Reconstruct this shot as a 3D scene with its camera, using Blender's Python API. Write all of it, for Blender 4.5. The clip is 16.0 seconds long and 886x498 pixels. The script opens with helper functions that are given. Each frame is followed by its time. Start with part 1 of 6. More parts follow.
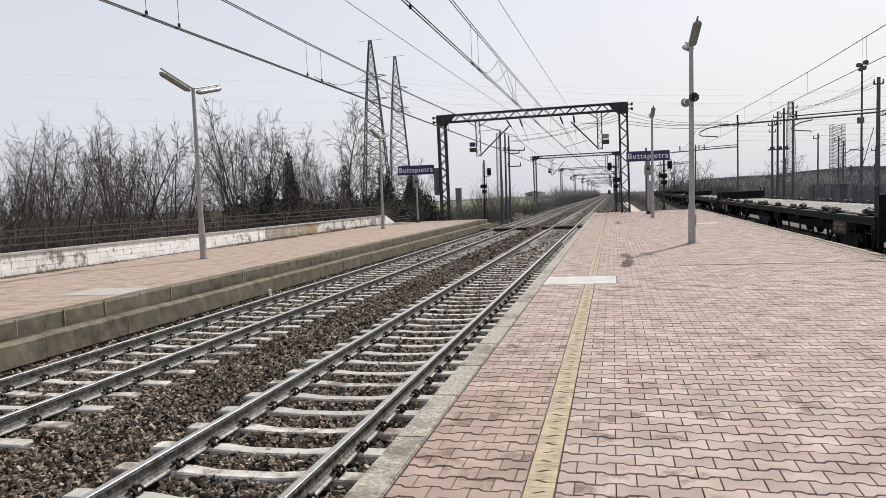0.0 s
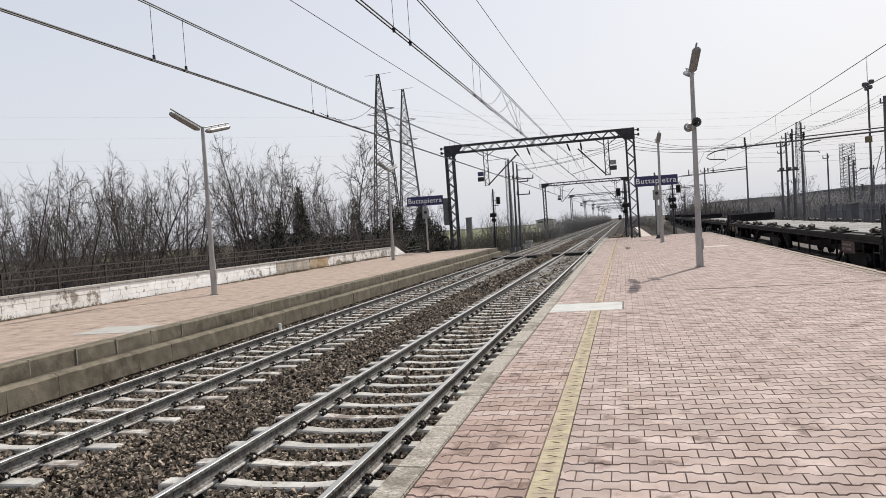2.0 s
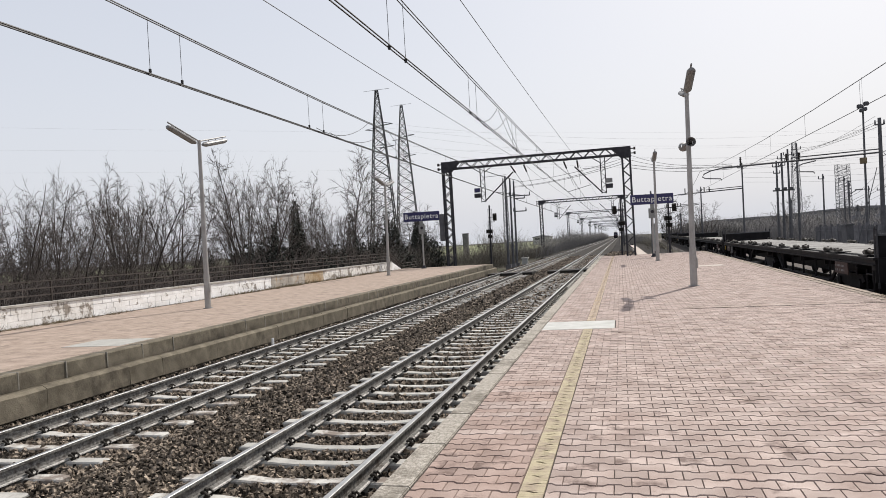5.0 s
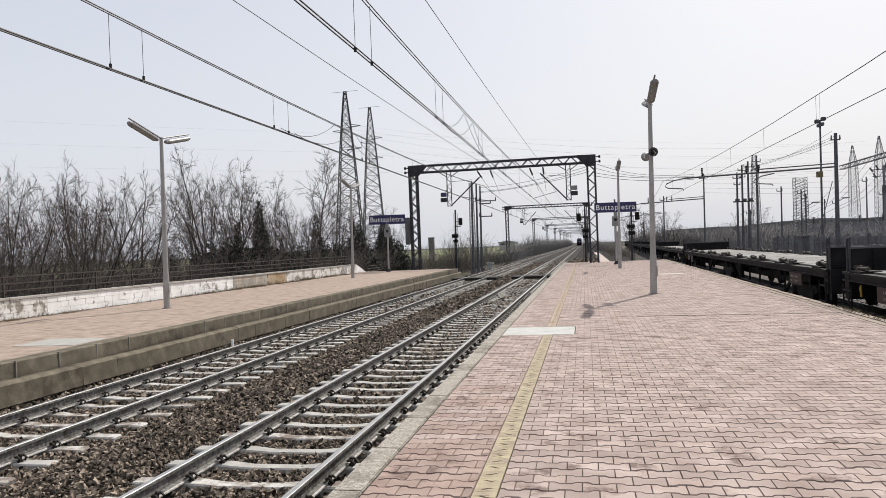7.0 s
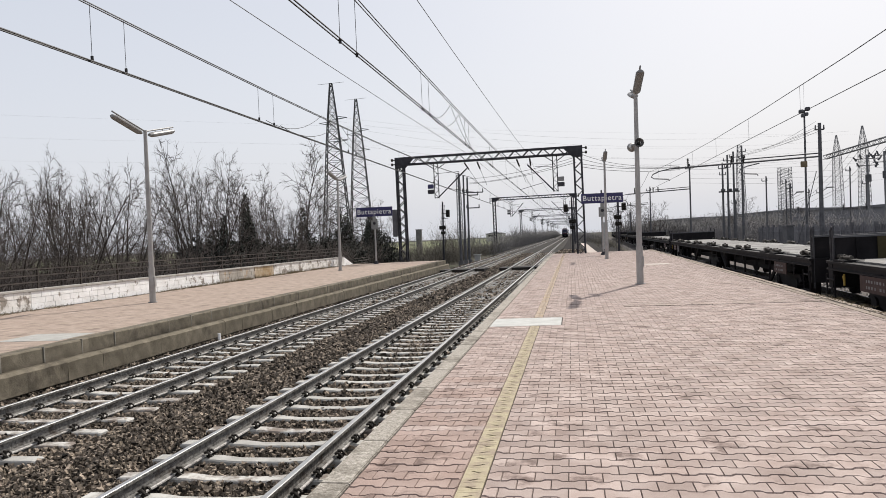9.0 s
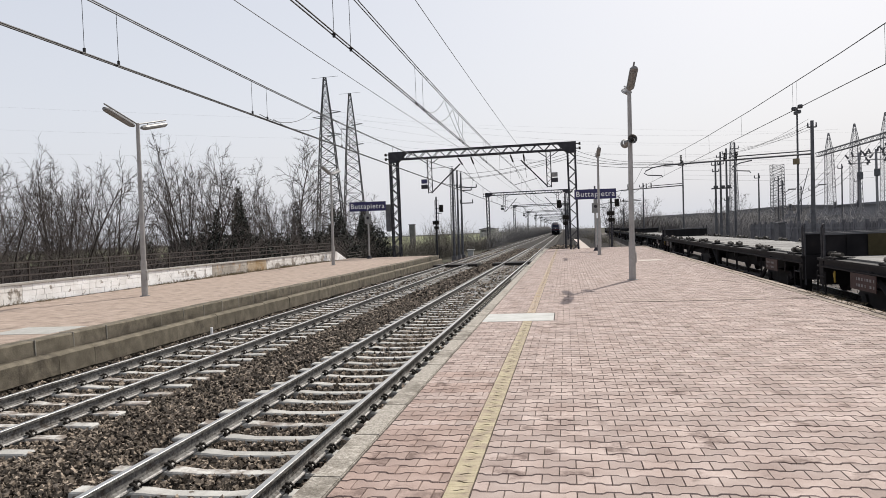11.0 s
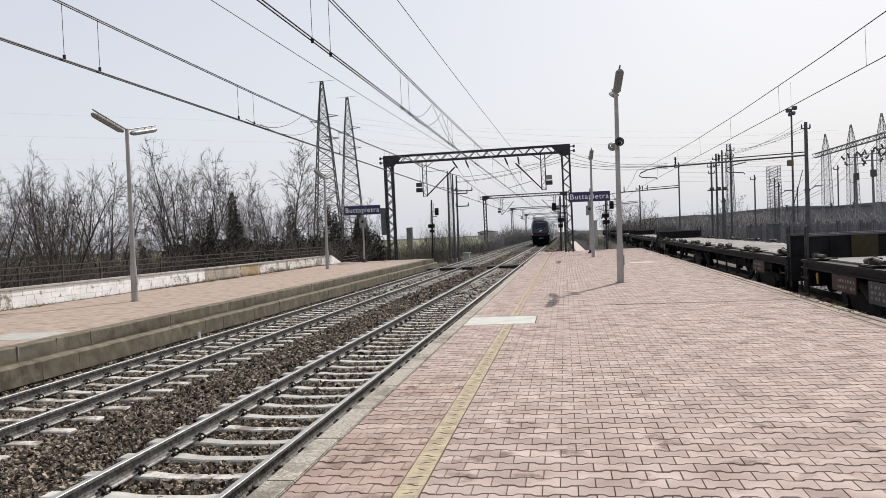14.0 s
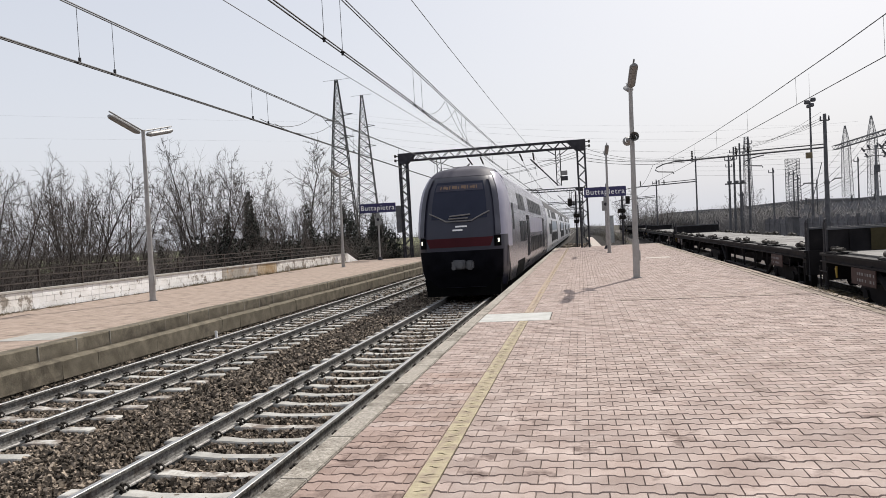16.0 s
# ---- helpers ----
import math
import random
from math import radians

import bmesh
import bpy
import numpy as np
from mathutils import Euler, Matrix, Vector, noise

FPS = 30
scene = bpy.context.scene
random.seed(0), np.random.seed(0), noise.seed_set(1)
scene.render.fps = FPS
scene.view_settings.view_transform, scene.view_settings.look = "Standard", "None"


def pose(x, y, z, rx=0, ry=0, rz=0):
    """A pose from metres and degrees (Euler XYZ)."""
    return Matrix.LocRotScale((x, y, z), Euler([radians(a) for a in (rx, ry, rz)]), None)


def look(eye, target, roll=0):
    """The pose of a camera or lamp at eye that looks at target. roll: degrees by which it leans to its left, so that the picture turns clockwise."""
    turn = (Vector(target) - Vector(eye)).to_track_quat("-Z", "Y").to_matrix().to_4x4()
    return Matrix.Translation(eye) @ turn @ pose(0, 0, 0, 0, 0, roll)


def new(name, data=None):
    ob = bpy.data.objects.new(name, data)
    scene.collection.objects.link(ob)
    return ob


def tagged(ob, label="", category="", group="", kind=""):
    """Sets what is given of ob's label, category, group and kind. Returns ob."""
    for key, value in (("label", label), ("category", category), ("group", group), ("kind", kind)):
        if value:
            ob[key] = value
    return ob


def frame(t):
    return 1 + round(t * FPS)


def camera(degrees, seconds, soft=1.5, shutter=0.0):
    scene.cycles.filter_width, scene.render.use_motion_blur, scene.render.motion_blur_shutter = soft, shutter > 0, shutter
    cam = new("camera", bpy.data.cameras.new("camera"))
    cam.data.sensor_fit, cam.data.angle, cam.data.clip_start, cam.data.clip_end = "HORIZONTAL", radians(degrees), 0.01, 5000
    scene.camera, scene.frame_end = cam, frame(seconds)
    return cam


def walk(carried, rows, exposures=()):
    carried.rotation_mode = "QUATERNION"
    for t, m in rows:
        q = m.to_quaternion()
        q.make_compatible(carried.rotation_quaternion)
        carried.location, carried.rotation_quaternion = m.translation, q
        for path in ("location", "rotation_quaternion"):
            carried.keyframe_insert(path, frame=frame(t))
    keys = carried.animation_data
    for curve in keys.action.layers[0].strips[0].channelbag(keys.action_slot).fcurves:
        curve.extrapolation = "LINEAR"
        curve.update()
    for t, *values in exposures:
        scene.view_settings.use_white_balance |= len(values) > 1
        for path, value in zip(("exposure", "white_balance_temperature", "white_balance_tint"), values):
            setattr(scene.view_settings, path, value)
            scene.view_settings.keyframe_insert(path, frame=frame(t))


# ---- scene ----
cam = camera(62.7, 16.0, soft=0.55)
PATH = [
    (0, (-0.362, 0.141, 1.538), (-0.82, 2.083, 1.403), -2.6),
    (0.5, (-0.328, 0.07, 1.545), (-0.834, 1.999, 1.401), -2.9),
    (1, (-0.284, 0.028, 1.537), (-0.808, 1.953, 1.405), -3.1),
    (1.5, (-0.254, 0.05, 1.547), (-0.763, 1.982, 1.457), -3.1),
    (2, (-0.217, 0.061, 1.554), (-0.704, 2.0, 1.502), -4.1),
    (2.5, (-0.211, 0.082, 1.548), (-0.704, 2.019, 1.503), -5.7),
    (3, (-0.204, 0.071, 1.564), (-0.725, 2.001, 1.501), -7.2),
    (5.5, (-0.133, 0.075, 1.567), (-0.588, 2.023, 1.568), -2.5),
    (6, (-0.115, 0.082, 1.565), (-0.543, 2.036, 1.569), -2.2),
    (6.5, (-0.106, 0.078, 1.57), (-0.509, 2.037, 1.571), -2.2),
    (7, (-0.094, 0.077, 1.569), (-0.478, 2.039, 1.565), -2.3),
    (7.5, (-0.088, 0.083, 1.568), (-0.459, 2.048, 1.555), -2.4),
    (8, (-0.086, 0.074, 1.574), (-0.446, 2.041, 1.552), -2.5),
    (8.5, (-0.087, 0.087, 1.569), (-0.44, 2.055, 1.543), -2.6),
    (9, (-0.08, 0.084, 1.57), (-0.432, 2.053, 1.542), -2.7),
    (11.5, (-0.07, 0.065, 1.57), (-0.393, 2.038, 1.523), -2.1),
    (12, (-0.042, -0.002, 1.556), (-0.354, 1.973, 1.506), -1.9),
    (12.5, (0.003, -0.006, 1.564), (-0.308, 1.97, 1.517), -2.1),
    (13, (0.096, 0.035, 1.569), (-0.227, 2.008, 1.529), -2.3),
    (13.5, (0.184, 0.072, 1.565), (-0.15, 2.043, 1.529), -2.5),
    (14, (0.245, 0.082, 1.569), (-0.087, 2.054, 1.535), -2.7),
    (14.5, (0.28, 0.081, 1.567), (-0.041, 2.055, 1.533), -2.9),
    (15, (0.293, 0.086, 1.568), (-0.028, 2.059, 1.532), -3.0),
    (15.5, (0.286, 0.1, 1.567), (-0.055, 2.071, 1.529), -3.2),
    (16, (0.283, 0.094, 1.572), (-0.093, 2.058, 1.532), -3.3),
]
walk(cam, [(t, look(eye, target, roll)) for t, eye, target, roll in PATH])

# ---- world and light ----
world = bpy.data.worlds.new("overcast_sky")
scene.world = world
world.use_nodes = True
wn = world.node_tree
sky = wn.nodes.new("ShaderNodeTexSky")
sky.sky_type, sky.sun_disc = "NISHITA", False
sky.sun_elevation, sky.sun_rotation = radians(48), radians(23)
sky.dust_density, sky.air_density = 6.0, 1.2
haze = wn.nodes.new("ShaderNodeMix")
haze.data_type = "RGBA"
haze.inputs[0].default_value = 0.72
# the haze is whiter and brighter towards the horizon
way = wn.nodes.new("ShaderNodeTexCoord")
split = wn.nodes.new("ShaderNodeSeparateXYZ")
rise = wn.nodes.new("ShaderNodeMapRange")
rise.interpolation_type = "SMOOTHSTEP"
rise.inputs[1].default_value, rise.inputs[2].default_value = -0.05, 0.5
veil = wn.nodes.new("ShaderNodeMix")
veil.data_type = "RGBA"
veil.inputs[6].default_value, veil.inputs[7].default_value = (8.65, 8.9, 9.65, 1), (6.95, 7.3, 8.2, 1)
wn.links.new(way.outputs["Generated"], split.inputs[0])
wn.links.new(split.outputs[2], rise.inputs[0])
wn.links.new(rise.outputs[0], veil.inputs[0])
wn.links.new(veil.outputs[2], haze.inputs[7])
wn.links.new(sky.outputs[0], haze.inputs[6])
wn.links.new(haze.outputs[2], wn.nodes["Background"].inputs[0])
wn.nodes["Background"].inputs[1].default_value = 0.1
scene.view_settings.exposure = 0.09

sun_data = bpy.data.lights.new("sun", "SUN")
sun_data.energy, sun_data.angle, sun_data.color = 4.8, radians(0.55), (1.0, 0.95, 0.88)
sun = new("sun", sun_data)
sun.matrix_world = look((20, 45, 56), (20 - 1.9, 45 - 4.4, 56 - 5.4))


# ---- materials ----
def material(name, a, b, scale=8.0, rough=0.8, metal=0.0, bump=0.2, fine=60.0, pick="", spread=0.0, stain=None, stain_scale=0.6, stain_edge=(0.5, 0.7)):
    """Two colours mixed by noise at two scales; pick 'object' or 'island' varies brightness piece by piece; stain lays a third colour in patches."""
    m = bpy.data.materials.new(name)
    m.use_nodes = True
    t = m.node_tree
    N, K = t.nodes, t.links
    bsdf = N["Principled BSDF"]
    geo = N.new("ShaderNodeNewGeometry")
    n1, n2 = N.new("ShaderNodeTexNoise"), N.new("ShaderNodeTexNoise")
    n1.inputs["Scale"].default_value, n2.inputs["Scale"].default_value = scale, fine
    n1.inputs["Detail"].default_value, n2.inputs["Detail"].default_value = 5, 3
    coord = N.new("ShaderNodeTexCoord")
    for n in (n1, n2):
        K.new(coord.outputs["Object"] if pick == "own" else geo.outputs["Position"], n.inputs["Vector"])
    add = N.new("ShaderNodeMath")
    add.operation = "MULTIPLY_ADD"
    K.new(n2.outputs[0], add.inputs[0])
    add.inputs[1].default_value = 0.5
    K.new(n1.outputs[0], add.inputs[2])
    ramp = N.new("ShaderNodeMapRange")
    ramp.inputs[1].default_value, ramp.inputs[2].default_value = 0.5, 1.0
    K.new(add.outputs[0], ramp.inputs[0])
    mix = N.new("ShaderNodeMix")
    mix.data_type = "RGBA"
    mix.inputs[6].default_value, mix.inputs[7].default_value = (*a, 1), (*b, 1)
    K.new(ramp.outputs[0], mix.inputs[0])
    out = mix.outputs[2]
    if pick in ("object", "island"):
        rnd = N.new("ShaderNodeObjectInfo").outputs["Random"] if pick == "object" else geo.outputs["Random Per Island"]
        r = N.new("ShaderNodeMapRange")
        r.inputs[3].default_value, r.inputs[4].default_value = 1 - spread, 1 + spread
        K.new(rnd, r.inputs[0])
        hsv = N.new("ShaderNodeHueSaturation")
        K.new(r.outputs[0], hsv.inputs["Value"])
        K.new(out, hsv.inputs["Color"])
        out = hsv.outputs[0]
    if stain:
        n3 = N.new("ShaderNodeTexNoise")
        n3.inputs["Scale"].default_value, n3.inputs["Detail"].default_value = stain_scale, 7
        n3.inputs["Roughness"].default_value = 0.72
        K.new(geo.outputs["Position"], n3.inputs["Vector"])
        r3 = N.new("ShaderNodeMapRange")
        r3.inputs[1].default_value, r3.inputs[2].default_value = stain_edge
        r3.inputs[4].default_value = 0.9
        level = n3.outputs[0]
        if pick in ("object", "island"):
            sh = N.new("ShaderNodeMath")
            sh.operation = "MULTIPLY_ADD"
            K.new(rnd, sh.inputs[0])
            sh.inputs[1].default_value = 0.26
            K.new(level, sh.inputs[2])
            sub = N.new("ShaderNodeMath")
            sub.operation = "SUBTRACT"
            K.new(sh.outputs[0], sub.inputs[0])
            sub.inputs[1].default_value = 0.13
            level = sub.outputs[0]
        K.new(level, r3.inputs[0])
        mx = N.new("ShaderNodeMix")
        mx.data_type = "RGBA"
        mx.inputs[7].default_value = (*stain, 1)
        K.new(r3.outputs[0], mx.inputs[0])
        K.new(out, mx.inputs[6])
        out = mx.outputs[2]
    K.new(out, bsdf.inputs["Base Color"])
    bsdf.inputs["Roughness"].default_value, bsdf.inputs["Metallic"].default_value = rough, metal
    bsdf.inputs["Specular IOR Level"].default_value = 0.5 if rough < 0.5 else 0.15
    if bump:
        bp = N.new("ShaderNodeBump")
        bp.inputs["Strength"].default_value, bp.inputs["Distance"].default_value = bump, 0.01
        K.new(add.outputs[0], bp.inputs["Height"])
        K.new(bp.outputs[0], bsdf.inputs["Normal"])
    return m


def glow(name, colour, strength):
    m = material(name, colour, colour, bump=0)
    b = m.node_tree.nodes["Principled BSDF"]
    b.inputs["Emission Color"].default_value, b.inputs["Emission Strength"].default_value = (*colour, 1), strength
    return m


PAVER = dict(a=(0.255, 0.194, 0.169), b=(0.398, 0.328, 0.296), scale=3.0, rough=0.85, bump=0.5, fine=120, spread=0.15,
             stain=(0.125, 0.09, 0.078), stain_scale=2.6, stain_edge=(0.605, 0.73))
PAVER_RED = dict(PAVER, a=(0.228, 0.164, 0.138), b=(0.352, 0.272, 0.238), stain=(0.1, 0.068, 0.058), stain_edge=(0.57, 0.71))
M_PAVER = material("pink_paver", pick="island", **PAVER)
M_PAVER_ONE = material("pink_paver_single", pick="object", **PAVER)
M_RED_PAVER = material("reddish_paver", pick="island", **PAVER_RED)
M_RED_PAVER_ONE = material("reddish_paver_single", pick="object", **PAVER_RED)
M_BED = material("paving_bed", (0.035, 0.027, 0.023), (0.075, 0.06, 0.052), 20)
M_PAVE_FAR = material("worn_pink_paving", (0.212, 0.163, 0.131), (0.365, 0.294, 0.245), 3.2, 0.9, bump=0.8, fine=30, stain=(0.14, 0.11, 0.089), stain_scale=1.7, stain_edge=(0.53, 0.68))
M_STRIP = material("worn_yellow_paint", (0.3, 0.258, 0.172), (0.45, 0.395, 0.27), 16, 0.8, bump=0.5, stain=(0.25, 0.2, 0.155), stain_scale=8, stain_edge=(0.43, 0.6), fine=120)
M_STRIP_WORN = material("faded_ochre_paint", (0.29, 0.228, 0.175), (0.43, 0.35, 0.275), 6, 0.85, stain=(0.37, 0.275, 0.15), stain_scale=3, stain_edge=(0.54, 0.66), fine=90)
M_SLAB_DULL = material("dusty_concrete_slab", (0.33, 0.285, 0.25), (0.43, 0.38, 0.34), 4, 0.9, bump=0.3)
M_SLAB_GREY = material("grey_concrete_slab", (0.27, 0.265, 0.245), (0.37, 0.365, 0.34), 4, 0.9, bump=0.3)
M_SLAB = material("pale_concrete_slab", (0.34, 0.34, 0.32), (0.46, 0.46, 0.44), 4, 0.85, bump=0.3)
M_COPING = material("coping_concrete", (0.19, 0.17, 0.142), (0.42, 0.39, 0.345), 30, 0.95, bump=0.9, fine=60, pick="object", spread=0.06, stain=(0.13, 0.115, 0.095), stain_scale=4, stain_edge=(0.52, 0.72))
M_COPING_R = material("coping_tan_concrete", (0.215, 0.175, 0.142), (0.36, 0.305, 0.258), 9, 0.9, bump=0.7, fine=80, pick="object", spread=0.14, stain=(0.13, 0.108, 0.085), stain_scale=4)
M_CURB = material("weathered_concrete_block", (0.103, 0.089, 0.066), (0.195, 0.17, 0.13), 3.5, 0.95, bump=1.0, fine=45, pick="object", spread=0.13, stain=(0.07, 0.06, 0.047), stain_scale=2.6, stain_edge=(0.5, 0.72))
M_MORTAR = material("pale_joint_mortar", (0.17, 0.155, 0.13), (0.29, 0.27, 0.23), 9, 0.95, bump=0.5)
# Paler than the dust alone: sunlight on the foot's top is in the colour.
M_FOOT = material("dusty_rail_foot", (0.2, 0.192, 0.18), (0.6, 0.58, 0.55), 30, 0.75, 0.1, bump=0.9, fine=110, stain=(0.06, 0.05, 0.042), stain_scale=9, stain_edge=(0.54, 0.66))
M_FARBED = material("distant_ballast", (0.014, 0.012, 0.011), (0.05, 0.045, 0.04), 5, 1.0, bump=1.0, fine=14)
M_SLEEPER = material("concrete_sleeper", (0.31, 0.3, 0.28), (0.47, 0.46, 0.43), 6, 0.9, bump=0.4, pick="object", spread=0.18, stain=(0.15, 0.12, 0.1), stain_scale=5, stain_edge=(0.52, 0.68))
M_STONE = material("ballast_stone", (0.013, 0.01, 0.0075), (0.29, 0.238, 0.187), 14, 0.95, bump=0.4, pick="island", spread=0.95)
M_STONE_PALE = material("pale_dusty_stone", (0.22, 0.2, 0.18), (0.48, 0.45, 0.42), 9, 0.95, bump=0.3, pick="island", spread=0.5)
M_GRIT_PALE = material("dusty_yard_gravel", (0.05, 0.044, 0.04), (0.15, 0.135, 0.125), 14, 1.0, bump=1.0, fine=60)
# Near black: the shade in the gaps between stones is put into this colour.
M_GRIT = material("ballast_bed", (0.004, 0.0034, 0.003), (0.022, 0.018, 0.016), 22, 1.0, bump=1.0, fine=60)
M_RAIL = material("rusty_rail_web", (0.055, 0.053, 0.05), (0.25, 0.24, 0.226), 22, 0.85, 0.0, bump=1.0, fine=70, stain=(0.06, 0.048, 0.04), stain_scale=5, stain_edge=(0.5, 0.65))
M_RAILTOP = material("polished_rail_head", (0.3, 0.3, 0.295), (0.4, 0.4, 0.395), 9, 0.42, 0.7, bump=0.15)
M_CLIP = material("dark_rail_clip", (0.02, 0.018, 0.016), (0.045, 0.04, 0.035), 30, 0.7, 0.3)
M_WALL = material("peeling_whitewash", (0.7, 0.685, 0.66), (0.9, 0.895, 0.885), 2.0, 0.9, bump=0.8, fine=20, stain=(0.26, 0.225, 0.19), stain_scale=1.9, stain_edge=(0.585, 0.63))
M_WALLBARE = material("stained_bare_wall", (0.3, 0.27, 0.23), (0.5, 0.46, 0.41), 1.5, 0.95, bump=0.6, fine=20, stain=(0.36, 0.2, 0.07), stain_scale=0.8, stain_edge=(0.56, 0.66))
M_WALLRUST = material("rust_stained_wall", (0.3, 0.2, 0.09), (0.5, 0.42, 0.32), 2.0, 0.95, bump=0.5, fine=18, stain=(0.28, 0.14, 0.04), stain_scale=1.4)
M_WALLWORN = material("flaking_whitewash", (0.6, 0.57, 0.53), (0.84, 0.82, 0.79), 2.0, 0.95, bump=0.8, fine=18, stain=(0.24, 0.205, 0.17), stain_scale=1.7, stain_edge=(0.5, 0.56))
M_WALLCAP = material("grey_wall_coping", (0.3, 0.28, 0.25), (0.46, 0.44, 0.41), 3, 0.9)
M_FENCE = material("weathered_brown_railing", (0.042, 0.035, 0.031), (0.095, 0.08, 0.072), 6, 0.75, 0.2)
M_POLE = material("pale_painted_steel", (0.30, 0.285, 0.27), (0.4, 0.385, 0.37), 4, 0.55, 0.2, bump=0.1)
M_LAMPBODY = material("grey_lamp_housing", (0.19, 0.185, 0.18), (0.27, 0.265, 0.26), 6, 0.5, 0.2, bump=0.1)
M_DIFF = material("milky_diffuser", (0.2, 0.2, 0.195), (0.26, 0.26, 0.25), 6, 0.5, bump=0)
M_GANTRY = material("dark_grey_steel", (0.03, 0.029, 0.034), (0.058, 0.056, 0.063), 3, 0.65, 0.2, bump=0.15)
M_MAST = material("grey_steel_mast", (0.08, 0.08, 0.085), (0.14, 0.14, 0.147), 3, 0.7, 0.2)
# Galvanised steel of far lattices, lightened so distance haze is in the colour.
M_HAZYSTEEL = material("pale_galvanised_lattice", (0.17, 0.17, 0.178), (0.24, 0.24, 0.248), 3, 0.7, 0.2, bump=0)
M_FENCECONC = material("grimy_precast_concrete", (0.105, 0.104, 0.112), (0.175, 0.173, 0.182), 1.5, 0.9, pick="object", spread=0.25)
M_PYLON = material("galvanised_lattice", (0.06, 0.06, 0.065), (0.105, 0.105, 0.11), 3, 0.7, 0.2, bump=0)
M_WIRE = material("dark_cable", (0.03, 0.03, 0.032), (0.05, 0.05, 0.052), 3, 0.6, 0.5, bump=0)
M_WIRETHIN = material("thin_grey_cable", (0.2, 0.2, 0.21), (0.26, 0.26, 0.27), 3, 0.6, 0.3, bump=0)
M_BLUE = material("navy_enamel", (0.018, 0.016, 0.075), (0.025, 0.022, 0.095), 3, 0.4, bump=0)
M_WHITE = material("white_enamel", (0.75, 0.75, 0.75), (0.8, 0.8, 0.8), 3, 0.5, bump=0)
M_BARK = material("winter_bark", (0.035, 0.029, 0.026), (0.08, 0.068, 0.06), 6, 0.95, bump=0.3)
M_TWIG = material("grey_brown_twigs", (0.05, 0.043, 0.04), (0.12, 0.103, 0.095), 2, 0.95, bump=0)
# The next two are paled to put distance haze into their colour.
M_HAZYTWIG = material("pale_grey_twigs", (0.13, 0.125, 0.125), (0.2, 0.19, 0.19), 0.2, 0.95, bump=0)
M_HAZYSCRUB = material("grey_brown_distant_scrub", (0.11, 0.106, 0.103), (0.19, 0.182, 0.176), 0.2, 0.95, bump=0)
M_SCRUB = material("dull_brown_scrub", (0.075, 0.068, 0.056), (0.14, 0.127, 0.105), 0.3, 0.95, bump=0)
M_IVY = material("dark_ivy_leaf", (0.024, 0.026, 0.022), (0.058, 0.061, 0.052), 1.5, 0.8, bump=0, pick="island", spread=0.5)
M_WEED = material("dry_weed", (0.085, 0.073, 0.042), (0.2, 0.155, 0.1), 3, 0.9, bump=0, pick="island", spread=0.45)
M_SOIL = material("soil_and_dry_grass", (0.03, 0.027, 0.021), (0.068, 0.06, 0.046), 0.5, 1.0, bump=0.5, fine=9, stain=(0.06, 0.068, 0.032), stain_scale=0.12)
M_FIELD = material("spring_field", (0.15, 0.17, 0.09), (0.23, 0.24, 0.14), 0.05, 1.0, bump=0.2, fine=3)
M_WAGON = material("grimy_wagon_steel", (0.007, 0.0065, 0.0075), (0.02, 0.018, 0.019), 3, 0.75, 0.1, stain=(0.036, 0.026, 0.022), stain_scale=1.5, stain_edge=(0.6, 0.78))
M_DECK = material("weathered_deck_boards", (0.085, 0.081, 0.077), (0.21, 0.203, 0.194), 3, 0.6, pick="object", spread=0.3, stain=(0.05, 0.047, 0.044), stain_scale=1.2, stain_edge=(0.45, 0.62))
M_PALE = material("grey_stencil_paint", (0.15, 0.142, 0.142), (0.22, 0.21, 0.21), 10, 0.7, bump=0)
M_BAR = material("worn_locking_bar_steel", (0.03, 0.027, 0.025), (0.13, 0.118, 0.1), 7, 0.55, 0.3, pick="object", spread=0.4)
M_STANCHION = material("scuffed_black_stanchion", (0.03, 0.03, 0.033), (0.075, 0.074, 0.078), 8, 0.6, 0.2)
M_PLATE = material("brown_data_panel", (0.045, 0.028, 0.026), (0.07, 0.045, 0.04), 6, 0.7, bump=0)
M_YELLOW = material("yellow_handle_paint", (0.22, 0.15, 0.03), (0.32, 0.22, 0.05), 10, 0.6, bump=0)
M_KHAKI = material("khaki_patch", (0.04, 0.034, 0.016), (0.062, 0.05, 0.026), 10, 0.85, bump=0)
M_CONC = material("precast_concrete", (0.09, 0.088, 0.088), (0.16, 0.155, 0.155), 1.5, 0.9, pick="object", spread=0.15)
M_SHED = material("grey_shed_cladding", (0.17, 0.17, 0.183), (0.24, 0.24, 0.254), 0.3, 0.8, bump=0.1)
M_ROOF = material("grey_shed_roofing", (0.15, 0.15, 0.16), (0.21, 0.21, 0.218), 0.3, 0.9, bump=0.1)


# ---- mesh helpers ----
def box(bm, x0, x1, y0, y1, z0, z1, bev=0.0):
    m = Matrix.LocRotScale(((x0 + x1) / 2, (y0 + y1) / 2, (z0 + z1) / 2), None, (abs(x1 - x0), abs(y1 - y0), abs(z1 - z0)))
    r = bmesh.ops.create_cube(bm, size=1, matrix=m)
    if bev:
        es = {e for v in r["verts"] for e in v.link_edges}
        bmesh.ops.bevel(bm, geom=list(es), offset=bev, segments=2, affect="EDGES")
    return bm


